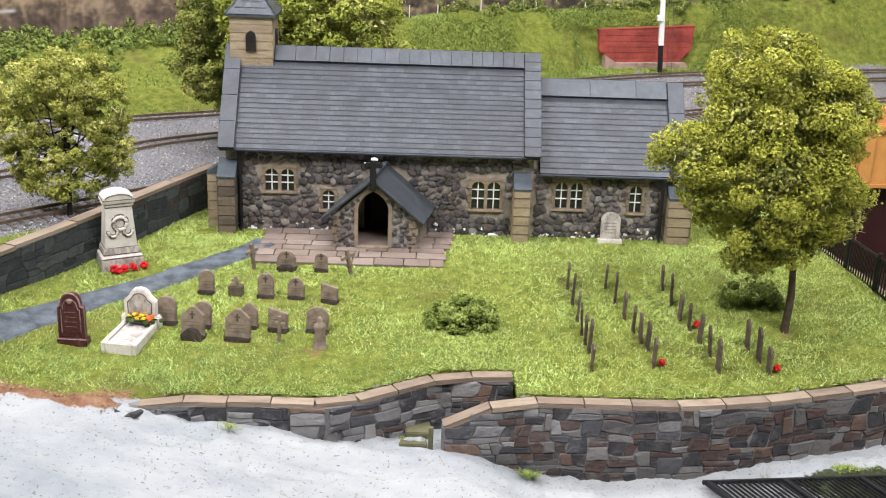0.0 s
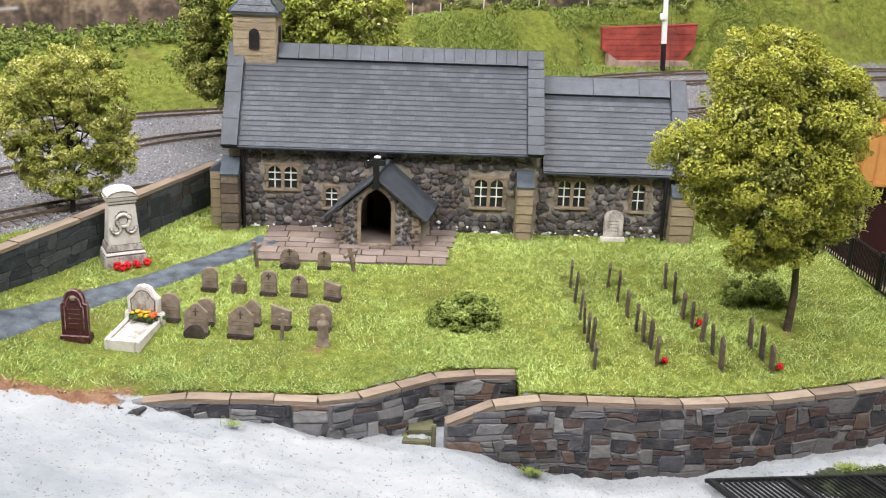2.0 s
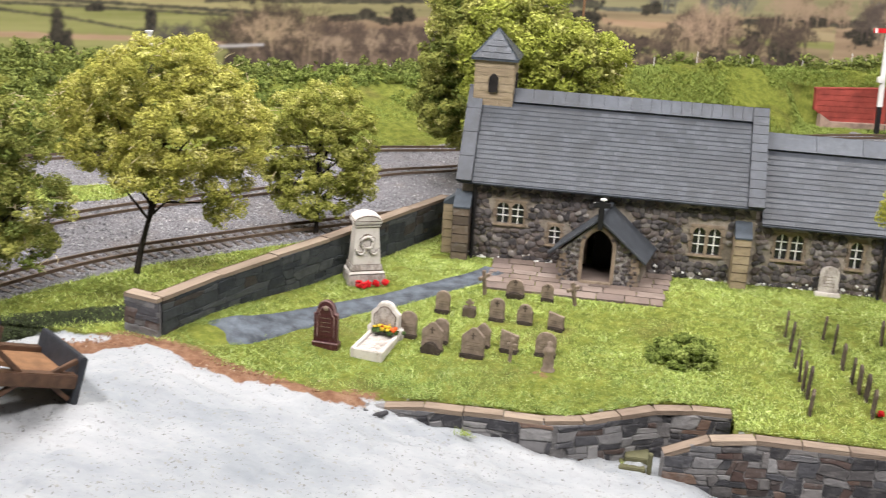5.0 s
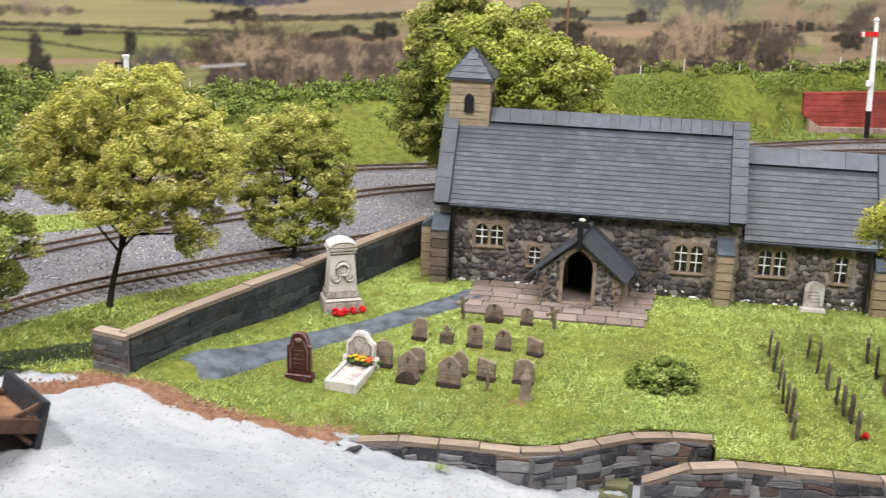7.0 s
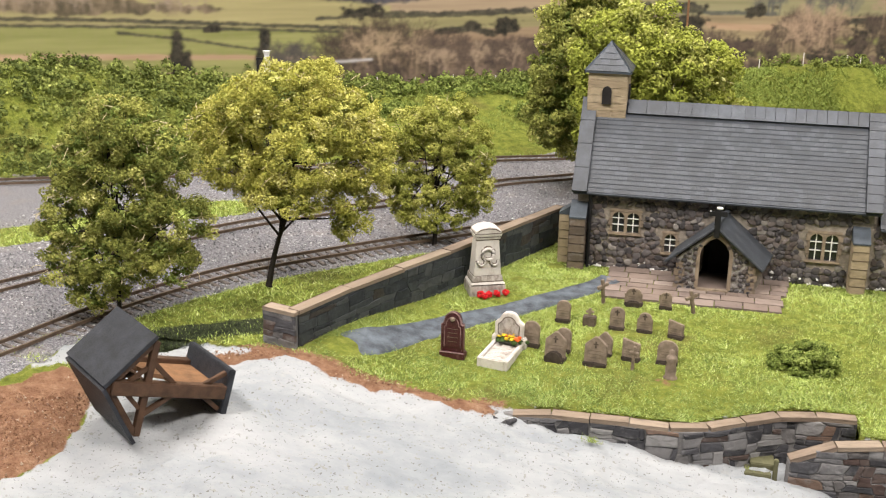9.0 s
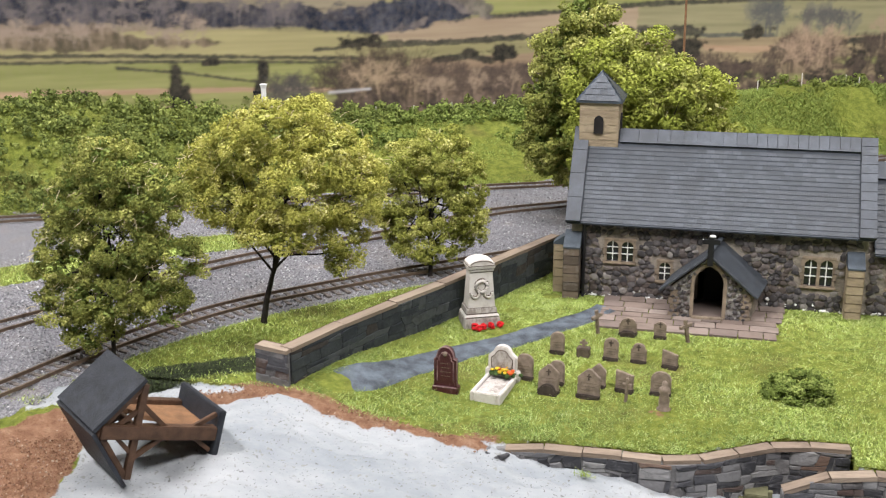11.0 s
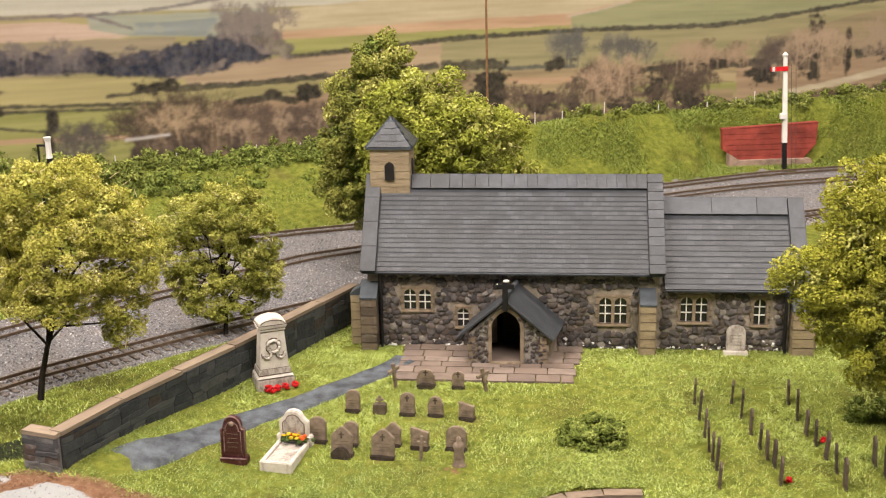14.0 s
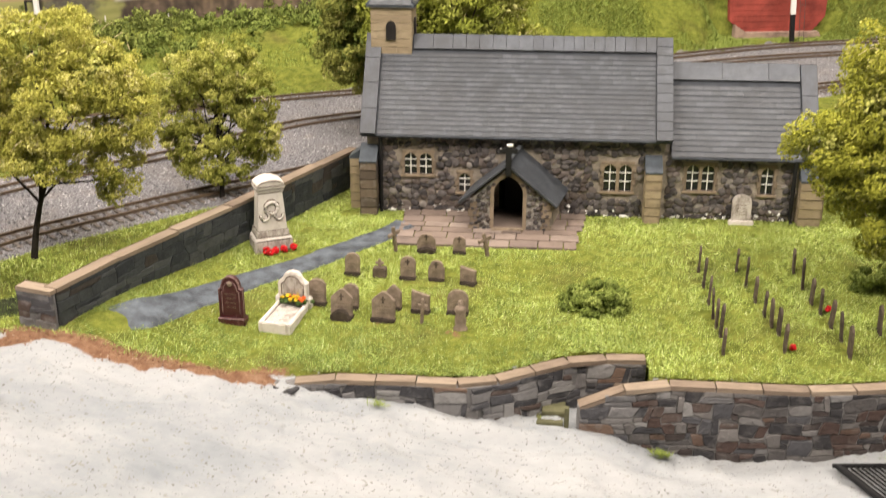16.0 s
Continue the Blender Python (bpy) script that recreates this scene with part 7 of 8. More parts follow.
for s in (-1, 1):
    part("side_window", slab([(1.1, 1.36), (0.6, 1.85), (-1.5, 1.85), (-2.0, 1.36)], s * 1.11 - 0.01, s * 1.11 + 0.01), mat_glass, body)
    for xx in (-1.7, 1.7):
        part("wheel", tube(bmesh.new(), [(xx, s * 0.8, 0.42), (xx, s * 1.12, 0.42)], 0.42, 12), mat_black, car)
part("windscreen", box(bmesh.new(), -0.02, 0.02, -0.95, 0.95, -0.38, 0.38, 0, Matrix.Translation((1.1, 0, 1.66)) @ Matrix.Rotation(math.radians(-50), 4, "Y")), mat_glass, body)

# ---- painted backscene ----
backscene = thing("backdrop", "painted backscene of fields, hedges and bare woods", "backdrop", kind="structure")
BACK_X, BACK_Y = np.array(BACK)[:, 0], np.array(BACK)[:, 1]


def on_back(s, z, off=0.0):
    """A place on the backscene board: s is the place along x, z the height, off the distance in front of the board."""
    y = float(np.interp(s, BACK_X, BACK_Y))
    slope = float(np.interp(s + 1, BACK_X, BACK_Y)) - y
    L = math.hypot(1, slope)
    return Vector((s + slope / L * off, y - off / L, z))


class Canvas:
    """The painting on the board, laid on with brushes; places are (s, z) in centimetres."""

    def __init__(self, s0, s1, z0, z1, step):
        self.s, self.z = np.arange(s0, s1, step), np.arange(z0, z1, step)
        self.S, self.Z = np.meshgrid(self.s, self.z)
        self.step, self.gen = step, np.random.default_rng(64)
        self.ink = np.zeros((*self.S.shape, 3))

    def speckle(self, size_s, size_z, octaves=4, gain=0.6):
        """Smooth noise from 0 to 1 with spots of that size."""
        total, weight, out = 0.0, 1.0, np.zeros(self.S.shape)
        for _ in range(octaves):
            a, b = (self.S - self.s[0]) / size_s, (self.Z - self.z[0]) / size_z
            i, j = a.astype(int), b.astype(int)
            g = self.gen.uniform(0, 1, (j.max() + 2, i.max() + 2))
            u, v = a - i, b - j
            u, v = u * u * (3 - 2 * u), v * v * (3 - 2 * v)
            out += weight * ((g[j, i] * (1 - u) + g[j, i + 1] * u) * (1 - v) + (g[j + 1, i] * (1 - u) + g[j + 1, i + 1] * u) * v)
            total, weight = total + weight, weight * gain
            size_s, size_z = size_s / 2, size_z / 2
        return np.clip((out / total - 0.5) * 1.9 + 0.5, 0, 1)

    def lay(self, cover, dark, light, tone):
        c = np.array(dark) + (np.array(light) - np.array(dark)) * tone[..., None]
        self.ink += (c - self.ink) * np.clip(cover, 0, 1)[..., None]

    def edges(self, top, bottom, rag=0.1, soft=0.15, size=1.0, ends=1.0):
        """Cover between two lines of (s, z), with ragged borders."""
        n1, n2 = self.speckle(size, size * 0.8), self.speckle(size, size * 0.8)
        zt = np.interp(self.S, *zip(*top)) + rag * (n1 - 0.5) * 2
        zb = np.interp(self.S, *zip(*bottom)) + rag * (n2 - 0.5) * 1.2
        s0, s1 = max(top[0][0], bottom[0][0]), min(top[-1][0], bottom[-1][0])
        side = np.clip((self.S - s0 + ends * (n1 - 0.5)) / (0.3 * ends), 0, 1) * np.clip((s1 - self.S + ends * (n2 - 0.5)) / (0.3 * ends), 0, 1)
        return np.clip((zt - self.Z) / soft, 0, 1) * np.clip((self.Z - zb) / soft, 0, 1) * side

    def field(self, top, bottom, dark, light, grain=(9.0, 0.5), ends=0.6):
        self.lay(self.edges(top, bottom, 0.08, 0.12, 2.0, ends), dark, light, self.speckle(*grain))

    def hedge(self, line, thick, dark=(0.035, 0.036, 0.028), light=(0.105, 0.095, 0.06), rag=0.25):
        self.lay(self.edges([(s, z + thick * 0.95) for s, z in line], [(s, z - thick * 0.75) for s, z in line], rag * thick + 0.05, 0.12, 0.8) * (0.86 + 0.14 * self.speckle(1.2, 0.5)), dark, light, self.speckle(0.7, 0.4) ** 2)

    def wood(self, top, bottom, dark, light, size=0.55, rag=0.7, thick=1.0, tall=2.4):
        """A mass of trunks and crowns, upright in grain."""
        tone = 0.55 * self.speckle(size, size * tall) + 0.45 * self.speckle(size * 2.5, size * 2.0)
        self.lay(self.edges(top, bottom, rag, 0.35, 1.3) * thick, dark, light, np.clip((tone - 0.28) * 1.9, 0, 1))

    def bush(self, s, z, w, h, dark, light, dense=1.0):
        """A leafy or twiggy crown with a broken outline, w and h across."""
        x, y = (self.S - s) / (w / 2), (self.Z - z) / (h / 2)
        near = (np.abs(x) < 1.6) & (np.abs(y) < 1.6)
        n = self.clumps
        cover = np.where(near, np.clip((1.1 - np.hypot(x, y) + min(1.1, 0.35 * w) * (n - 0.5)) * 3.6, 0, 1) * dense, 0)
        self.lay(cover, dark, light, np.clip(self.grains * 0.8 + 0.1, 0, 1))

    def twigs(self, s, z, h, spread, color, strength=0.75, depth=5):
        """A bare tree, drawn as forking strokes from its foot."""
        todo = [(s, z, math.pi / 2 + self.gen.normal(0, 0.06), h * 0.34, depth)]
        while todo:
            x, y, a, l, d = todo.pop()
            x2, y2 = x + l * math.cos(a), y + l * math.sin(a)
            n = max(2, int(l / self.step * 1.5))
            k = np.linspace(0, 1, n)
            i = ((x + (x2 - x) * k - self.s[0]) / self.step).astype(int)
            j = ((y + (y2 - y) * k - self.z[0]) / self.step).astype(int)
            ok = (i > 0) & (i < len(self.s) - 1) & (j > 0) & (j < len(self.z) - 1)
            i, j = i[ok], j[ok]
            f = strength * (0.35 + 0.65 * d / depth)
            self.ink[j, i] += (np.array(color) - self.ink[j, i]) * f
            if d >= depth - 1:
                self.ink[j, i + 1] += (np.array(color) - self.ink[j, i + 1]) * f * 0.7
            if d:
                for _ in range(3 if d > 1 else 2):
                    todo.append((x2, y2, a + self.gen.normal(0, spread) + (math.pi / 2 - a) * 0.12, l * self.gen.uniform(0.6, 0.88), d - 1))


cv = Canvas(-92, 84, 1.0, 25.0, 0.14)
cv.clumps, cv.grains = cv.speckle(1.1, 0.9), cv.speckle(0.5, 0.5)
OLIVE, STRAW = ((0.27, 0.235, 0.10), (0.40, 0.345, 0.15)), ((0.36, 0.27, 0.13), (0.50, 0.39, 0.20))
LIME, TAN = ((0.25, 0.255, 0.075), (0.37, 0.355, 0.12)), ((0.42, 0.265, 0.145), (0.58, 0.385, 0.22))
BROWN, HAZE = ((0.30, 0.20, 0.115), (0.43, 0.305, 0.17)), ((0.40, 0.39, 0.28), (0.52, 0.48, 0.35))
everywhere = [(-92, 40), (84, 40)]
ground_line = [(-92, -5), (84, -5)]
cv.field(everywhere, ground_line, *OLIVE)
cv.field(everywhere, [(-92, 21.8), (-50, 21.5), (-30, 21.3), (84, 23)], *HAZE)
# the far slopes
cv.field([(-92, 22.6), (-58, 20.9), (-52, 20.9), (-46, 20.0), (-44.5, 19.4)], [(-92, 19.6), (-58, 18.8), (-46, 18.7), (-44.5, 19.0)], (0.47, 0.33, 0.22), (0.60, 0.45, 0.32))
cv.field([(-49, 21.3), (-38, 21.2), (-32, 21.4)], [(-49, 19.8), (-45, 18.8), (-32, 18.0)], (0.27, 0.29, 0.205), (0.36, 0.37, 0.26))
cv.field([(-44, 20.3), (-36, 20.6)], [(-44, 18.9), (-36, 18.2)], (0.22, 0.25, 0.215), (0.30, 0.32, 0.26), ends=3.0)
cv.field([(-92, 19.2), (-57, 18.9), (-41, 18.6)], [(-92, 15), (-41, 15)], (0.24, 0.19, 0.115), (0.34, 0.28, 0.165))
cv.hedge([(-92, 23.4), (-57, 21.4), (-49, 21.3), (-44.6, 19.6)], 0.28, (0.16, 0.13, 0.12), (0.27, 0.23, 0.19))
cv.hedge([(-49, 21.3), (-43, 21.6), (-36, 22.6)], 0.3, (0.14, 0.13, 0.12), (0.25, 0.23, 0.18))
cv.field([(-31, 21), (-12, 22.4), (6, 22.2), (13, 21.2)], [(-31, 18.2), (-12, 18.6), (6, 19.3), (13, 20.8)], (0.40, 0.335, 0.185), (0.54, 0.45, 0.27))
cv.field([(-31, 18.5), (-12, 19.0), (4, 19.4), (12, 20.8)], [(-31, 17.3), (-12, 17.6), (4, 17.4), (12, 18.4)], *TAN)
cv.field([(-31, 17.6), (-12, 17.8), (4, 17.9)], [(-31, 15.6), (-12, 16.4), (4, 17.2)], *LIME)
cv.field([(4, 19.0), (12, 20.6), (30, 22.2), (84, 26)], [(4, 17.0), (24, 17.0), (42, 19.6), (84, 23)], (0.24, 0.245, 0.115), (0.33, 0.325, 0.16))
cv.hedge([(3.6, 18.9), (8, 19.7), (12.2, 20.7)], 0.22, (0.46, 0.38, 0.26), (0.55, 0.46, 0.33), 0.1)
cv.field([(-12, 16.6), (24, 17.2), (42, 19.6), (84, 23)], [(-12, 11), (84, 11)], (0.26, 0.235, 0.11), (0.36, 0.315, 0.155))
cv.field([(-42, 14.6), (-36, 15.2), (-24, 15.9), (-12, 16.5)], [(-42, 13.4), (-36, 12.6), (-12, 13.2)], (0.37, 0.265, 0.155), (0.48, 0.36, 0.21))
cv.field([(-38, 12.6), (-24, 12.9), (-12, 13.3)], [(-38, 10.8), (-12, 11)], *OLIVE)
cv.field([(-38, 10.9), (-12, 11.2)], [(-38, 3), (-12, 3)], *BROWN)
cv.field([(-92, 15.6), (-57, 15.1), (-40, 13.9)], [(-92, 12.4), (-57, 12.0), (-40, 11)], (0.35, 0.30, 0.125), (0.47, 0.40, 0.17))
cv.field([(-92, 12.6), (-57, 11.7), (-45, 11.0)], [(-92, 3), (-45, 3)], *LIME)
cv.field([(-92, 9.7), (-72, 9.1), (-55, 8.5), (-44, 7.9), (-40, 7.6)], [(-92, 8.7), (-72, 8.3), (-55, 7.8), (-44, 7.2), (-40, 7)], *TAN)
cv.field([(-92, 7.0), (-58, 6.6)], [(-92, 3), (-58, 3)], *BROWN)
# near strips below the pole and behind the signal
cv.field([(-12, 12.4), (26, 12.6)], [(-12, 3), (26, 3)], (0.27, 0.20, 0.105), (0.40, 0.30, 0.155))
for line, thick, tint in (([(-4, 11.2), (2, 10.9), (5, 11.0)], 0.9, TAN), ([(-6, 9.6), (0, 9.6), (7, 9.2)], 1.1, STRAW), ([(10, 11.4), (18, 11.3), (27, 11.6)], 0.7, STRAW), ([(12, 9.4), (20, 9.4), (28, 9.2)], 1.0, LIME), ([(22, 10.6), (30, 10.2), (36, 10.6)], 1.2, STRAW), ([(-3, 8.0), (8, 7.4), (14, 7.8)], 0.9, LIME)):
    cv.field([(s, z + thick / 2) for s, z in line], [(s, z - thick / 2) for s, z in line], *tint, ends=2.0)
cv.field([(26, 12.4), (84, 16)], [(26, 3), (84, 3)], *BROWN)
cv.field([(30, 15.4), (44, 18.6), (84, 22)], [(30, 12), (84, 14)], (0.22, 0.17, 0.09), (0.32, 0.25, 0.13))
# hedgerows
cv.hedge([(-29.8, 15.4), (-21.4, 15.9), (-11.7, 16.6), (4.9, 17.15), (23.4, 17.2), (30, 17.9), (42.3, 19.7), (52, 21)], 0.42)
cv.hedge([(-42, 12.7), (-35, 12.6), (-29, 12.75), (-24, 12.95), (-12, 13.4)], 0.5)
cv.hedge([(-35.9, 10.5), (-31.5, 10.75), (-28.8, 10.3)], 0.5)
cv.hedge([(-92, 13.4), (-72, 12.75), (-57, 12.0), (-45, 11.3), (-39, 10.9)], 0.32)
cv.hedge([(-92, 12.6), (-72, 12.05), (-57, 11.4), (-45, 10.8)], 0.26)
cv.hedge([(-67, 11.2), (-60, 10.2), (-53.4, 8.9)], 0.26)
cv.hedge([(-48, 12.3), (-44, 12.6), (-41, 12.9)], 0.3)
cv.hedge([(-12, 13.2), (-8, 13.3), (-4.2, 13.1)], 0.85)
cv.hedge([(-4.4, 12.7), (0, 12.7), (5, 12.6)], 0.4, (0.09, 0.095, 0.075), (0.18, 0.17, 0.12))
cv.hedge([(4, 11.0), (10, 11.1), (16, 12.0), (24, 12.7)], 0.5)
cv.hedge([(42, 12.8), (48, 13.6), (60, 15)], 0.9)
cv.hedge([(22, 12.0), (30, 12.2), (36, 12.8)], 0.7)
# woods
BLUE, GREY = ((0.020, 0.024, 0.034), (0.12, 0.105, 0.098)), ((0.10, 0.086, 0.078), (0.26, 0.21, 0.165))
SCRUB, BUSH = ((0.050, 0.038, 0.030), (0.26, 0.18, 0.115)), ((0.010, 0.011, 0.010), (0.062, 0.055, 0.036))
cv.wood([(-92, 17.2), (-72, 16.7), (-60, 14.4), (-56, 13.6)], [(-92, 13.6), (-72, 13.1), (-60, 13.1), (-56, 13.2)], *SCRUB, thick=0.85)
cv.wood([(-92, 20.6), (-72, 19.6), (-57, 18.4), (-47, 17.3), (-41, 17.6)], [(-92, 16.6), (-72, 16.0), (-57, 15.1), (-45, 14.4), (-41, 14.2)], *BLUE, 0.7)
cv.wood([(-47, 16.2), (-43, 16.6), (-38.6, 18.2), (-35.5, 19.2), (-33.4, 18.2), (-31, 16.2)], [(-47, 14.4), (-40, 13.8), (-35, 14.7), (-31, 15.4)], (0.020, 0.026, 0.040), (0.085, 0.085, 0.092), 0.6)
cv.wood([(-37, 19.6), (-35, 21.2), (-33.8, 21.9), (-32, 20.4), (-28.6, 16.8)], [(-37, 18.2), (-33.8, 17.2), (-31, 15.4), (-28.6, 15.2)], *GREY, 0.5, thick=0.85)
cv.wood([(-41.5, 14.2), (-36, 15.8)], [(-41.5, 13.6), (-36, 14.6)], *GREY, 0.5, 0.3)
# low scrub along the foot of the painting
cv.wood([(-92, 5.8), (-60, 6.0), (-48, 5.2)], [(-92, 1), (-48, 1)], *SCRUB, tall=0.9)
cv.wood([(-47, 5.6), (-41, 8.6), (-36, 9.0), (-30, 9.4), (-22, 9.8), (-12, 9.6)], [(-47, 1), (-12, 1)], *SCRUB, 0.8, 0.9, tall=0.9)
cv.wood([(-12, 9.4), (-3, 7.2), (6, 6.6), (14, 7.6), (22, 7.8), (27, 7.4)], [(-12, 1), (27, 1)], *SCRUB, 0.7, 0.9, tall=0.9)
cv.wood([(26, 6.6), (40, 8.6), (84, 12)], [(26, 1), (84, 1)], *SCRUB, 0.7, 0.6, tall=0.9)
for s, z, w, h, k in ((3.4, 15.2, 4.6, 4.0, 0.55), (8.8, 14.6, 1.6, 4.2, 0.65), (11.0, 14.6, 2.8, 3.6, 0.55), (13.8, 14.2, 2.4, 3.0, 0.5), (-50.6, 7.4, 4.4, 3.0, 0.6), (31.4, 13.4, 3.0, 4.8, 0.6)):
    cv.bush(s, z, w, h, (0.095, 0.095, 0.08), (0.22, 0.20, 0.145), k)
for s, z, w, h, k in ((-42.6, 9.0, 4.6, 5.0, 0.5), (-39.8, 9.4, 3.2, 6.0, 0.55), (-37.2, 8.6, 4.0, 5.0, 0.6), (-9.2, 11.8, 3.4, 2.6, 0.8), (12.2, 10.6, 3.6, 4.4, 0.6), (8.0, 8.6, 4.0, 3.2, 0.6), (21.6, 13.6, 4.2, 3.2, 0.75), (25.6, 13.2, 4.0, 3.2, 0.75), (38.8, 13.4, 3.0, 4.4, 0.65), (33.4, 12.6, 2.6, 4.0, 0.7), (-32, 7.6, 4.4, 3.6, 0.6), (-27, 7.8, 4.6, 3.4, 0.6)):
    cv.bush(s, z, w, h, (0.085, 0.058, 0.038), (0.29, 0.20, 0.115), k)
for s, z, w, h in ((-43, 13.1, 3.8, 1.8), (-31.5, 11.3, 2.2, 1.3), (-27.8, 10.9, 4.2, 2.0), (-33.8, 10.7, 2.6, 0.8), (-61.4, 8.4, 1.5, 6.2), (-60.6, 7.2, 1.4, 3.8), (-52.9, 10.0, 1.2, 3.4), (-53.4, 7.4, 1.0, 3.4), (-58, 11.4, 2.0, 0.9), (-6, 10.2, 4.6, 6.2), (2.6, 13.0, 3.4, 1.6), (7.2, 11.1, 5.0, 1.8), (0.4, 8.0, 4.6, 3.2), (4.4, 8.0, 2.2, 3.0), (17.0, 11.6, 4.6, 2.4), (15.4, 9.0, 2.6, 4.4), (19.8, 9.0, 4.0, 4.6), (23.2, 12.2, 3.0, 1.4), (10.8, 7.6, 3.2, 2.0), (36.6, 14.2, 2.3, 8.6), (35.2, 12.2, 2.4, 3.4), (29.4, 11.0, 3.2, 3.6), (46.6, 13.4, 4.4, 2.2), (41.2, 13.0, 1.2, 6.4), (56, 14, 5, 2.4), (-70, 8.2, 3, 1.0), (-80, 11.5, 4, 2)):
    cv.bush(s, z, w, h, *BUSH)
for s0, s1, z0, z1, h, n, tint in ((-45.4, -41.4, 4.2, 4.8, 6.4, 7, (0.07, 0.052, 0.036)), (-41.6, -36.2, 4.0, 5.0, 7.6, 8, (0.075, 0.055, 0.036)), (-44, -36, 5, 8, 4.0, 7, (0.47, 0.33, 0.185)), (-36.5, -25, 4.2, 6.2, 4.2, 16, (0.10, 0.07, 0.05)), (-36, -25, 5, 7, 3.0, 6, (0.42, 0.30, 0.18)), (-52.6, -48.4, 4.8, 5.4, 4.0, 6, (0.085, 0.075, 0.06)), (1.6, 5.4, 12.6, 13.0, 4.6, 5, (0.11, 0.11, 0.09)), (8.2, 14.4, 12.6, 13.0, 3.6, 7, (0.11, 0.105, 0.085)), (4.6, 13.0, 6.4, 8.4, 4.6, 14, (0.10, 0.07, 0.048)), (5, 13, 6.5, 9.5, 4.4, 9, (0.47, 0.32, 0.19)), (14, 23, 6.4, 8.8, 4.0, 12, (0.09, 0.065, 0.045)), (17, 28, 11.2, 12.2, 3.4, 14, (0.40, 0.28, 0.165)), (29, 34, 9.6, 10.6, 5.2, 8, (0.10, 0.075, 0.055)), (33, 42, 10, 11.4, 5.0, 12, (0.42, 0.30, 0.18)), (-4, 4, 5.6, 7, 3.4, 10, (0.10, 0.07, 0.05)), (-35.6, -30, 16.8, 18.6, 3.6, 9, (0.21, 0.175, 0.14)), (-91, -58, 13.4, 14.6, 2.4, 36, (0.36, 0.27, 0.18)), (-90, -48, 15.6, 16.4, 2.6, 14, (0.16, 0.135, 0.115)), (42, 60, 10, 12.4, 4.6, 18, (0.36, 0.26, 0.16))):
    for k in range(n):
        cv.twigs(cv.gen.uniform(s0, s1), cv.gen.uniform(z0, z1), h * cv.gen.uniform(0.7, 1.1), 0.62, tint, 0.6 if tint[0] < 0.3 else 0.3)
cv.field([(25, 6.9), (33, 8.5), (40, 9.7), (48, 11.4), (60, 13.4)], [(25, 6.4), (33, 7.6), (40, 8.7), (48, 10.4), (60, 12.2)], (0.44, 0.36, 0.22), (0.58, 0.49, 0.31), (3.0, 0.4))
cv.field([(-46.4, 7.5), (-42, 7.7)], [(-46.4, 7.1), (-42, 7.3)], (0.5, 0.46, 0.38), (0.62, 0.58, 0.5), (2.0, 0.4))
cv.field([(52, 11), (84, 11.6)], [(52, 6.5), (84, 7)], (0.58, 0.58, 0.15), (0.70, 0.68, 0.24))
pad = np.pad(cv.ink, ((1, 1), (1, 1), (0, 0)), mode="edge")
cv.ink = (pad[:-2, 1:-1] + pad[2:, 1:-1] + pad[1:-1, :-2] + pad[1:-1, 2:] + 2 * cv.ink) / 6 * (0.80, 0.83, 0.98)
m = Mat("painted_board", 0.9, 0.0, 0.1)
paint_in = m.node("ShaderNodeAttribute")
paint_in.attribute_name = "paint"
m.color(m.mix(m.rng(m.noise(1.5, 4), 0.35, 0.7, 0, 0.12), paint_in.outputs["Color"], (0.30, 0.24, 0.16)))
ns, nz = len(cv.s), len(cv.z)
flat_y = np.interp(cv.S, BACK_X, BACK_Y) - 0.08
q = (np.arange(nz - 1)[:, None] * ns + np.arange(ns - 1)[None, :]).ravel()
sheet_ = soup("painting", np.stack([cv.S.ravel(), flat_y.ravel(), cv.Z.ravel()], 1), np.stack([q, q + 1, q + ns + 1, q + ns], 1), m.m, backscene)
at = sheet_.data.attributes.new("paint", "FLOAT_COLOR", "POINT")
at.data.foreach_set("color", np.concatenate([cv.ink.reshape(-1, 3), np.ones((ns * nz, 1))], 1).astype(np.float32).ravel())
vs = [on_back(s, z) for s in range(-128, 108, 4) for z in (-3, 60)]
fs = [(2 * k, 2 * k + 2, 2 * k + 3, 2 * k + 1) for k in range(len(vs) // 2 - 1)]
board = soup("board", np.array([tuple(v) for v in vs]), fs, plain("pale_painted_board", (0.42, 0.40, 0.30), 0.9, 0.1, 0.2, bump=0.0), backscene)
board.modifiers.new("thickness", "SOLIDIFY").thickness = 0.004
board.modifiers["thickness"].offset = -1
pole = thing("thin_pole", "thin brown pole standing before the backscene", "pole", -5.9, 132.0, 3.0)
part("shaft", tube(bmesh.new(), [(0, 0, -3), (-0.2, 0, 28)], [0.15, 0.12], 6), mat_gate_board, pole)
for k in range(20):
    s = -52 + k * 4.3 + rnd.uniform(-1.6, 1.6)
    p = on_back(s, 0, 1.6)
    t = thing("fence_post", "small white fence post in the hedge top", "fence post", p.x, p.y, ground_at(p.x, p.y), 0, "white fence posts")
    part("post", box(bmesh.new(), -0.06, 0.06, -0.06, 0.06, -0.3, 1.5 + rnd.uniform(-0.7, 0.4), 0.02), mat_marble, t)
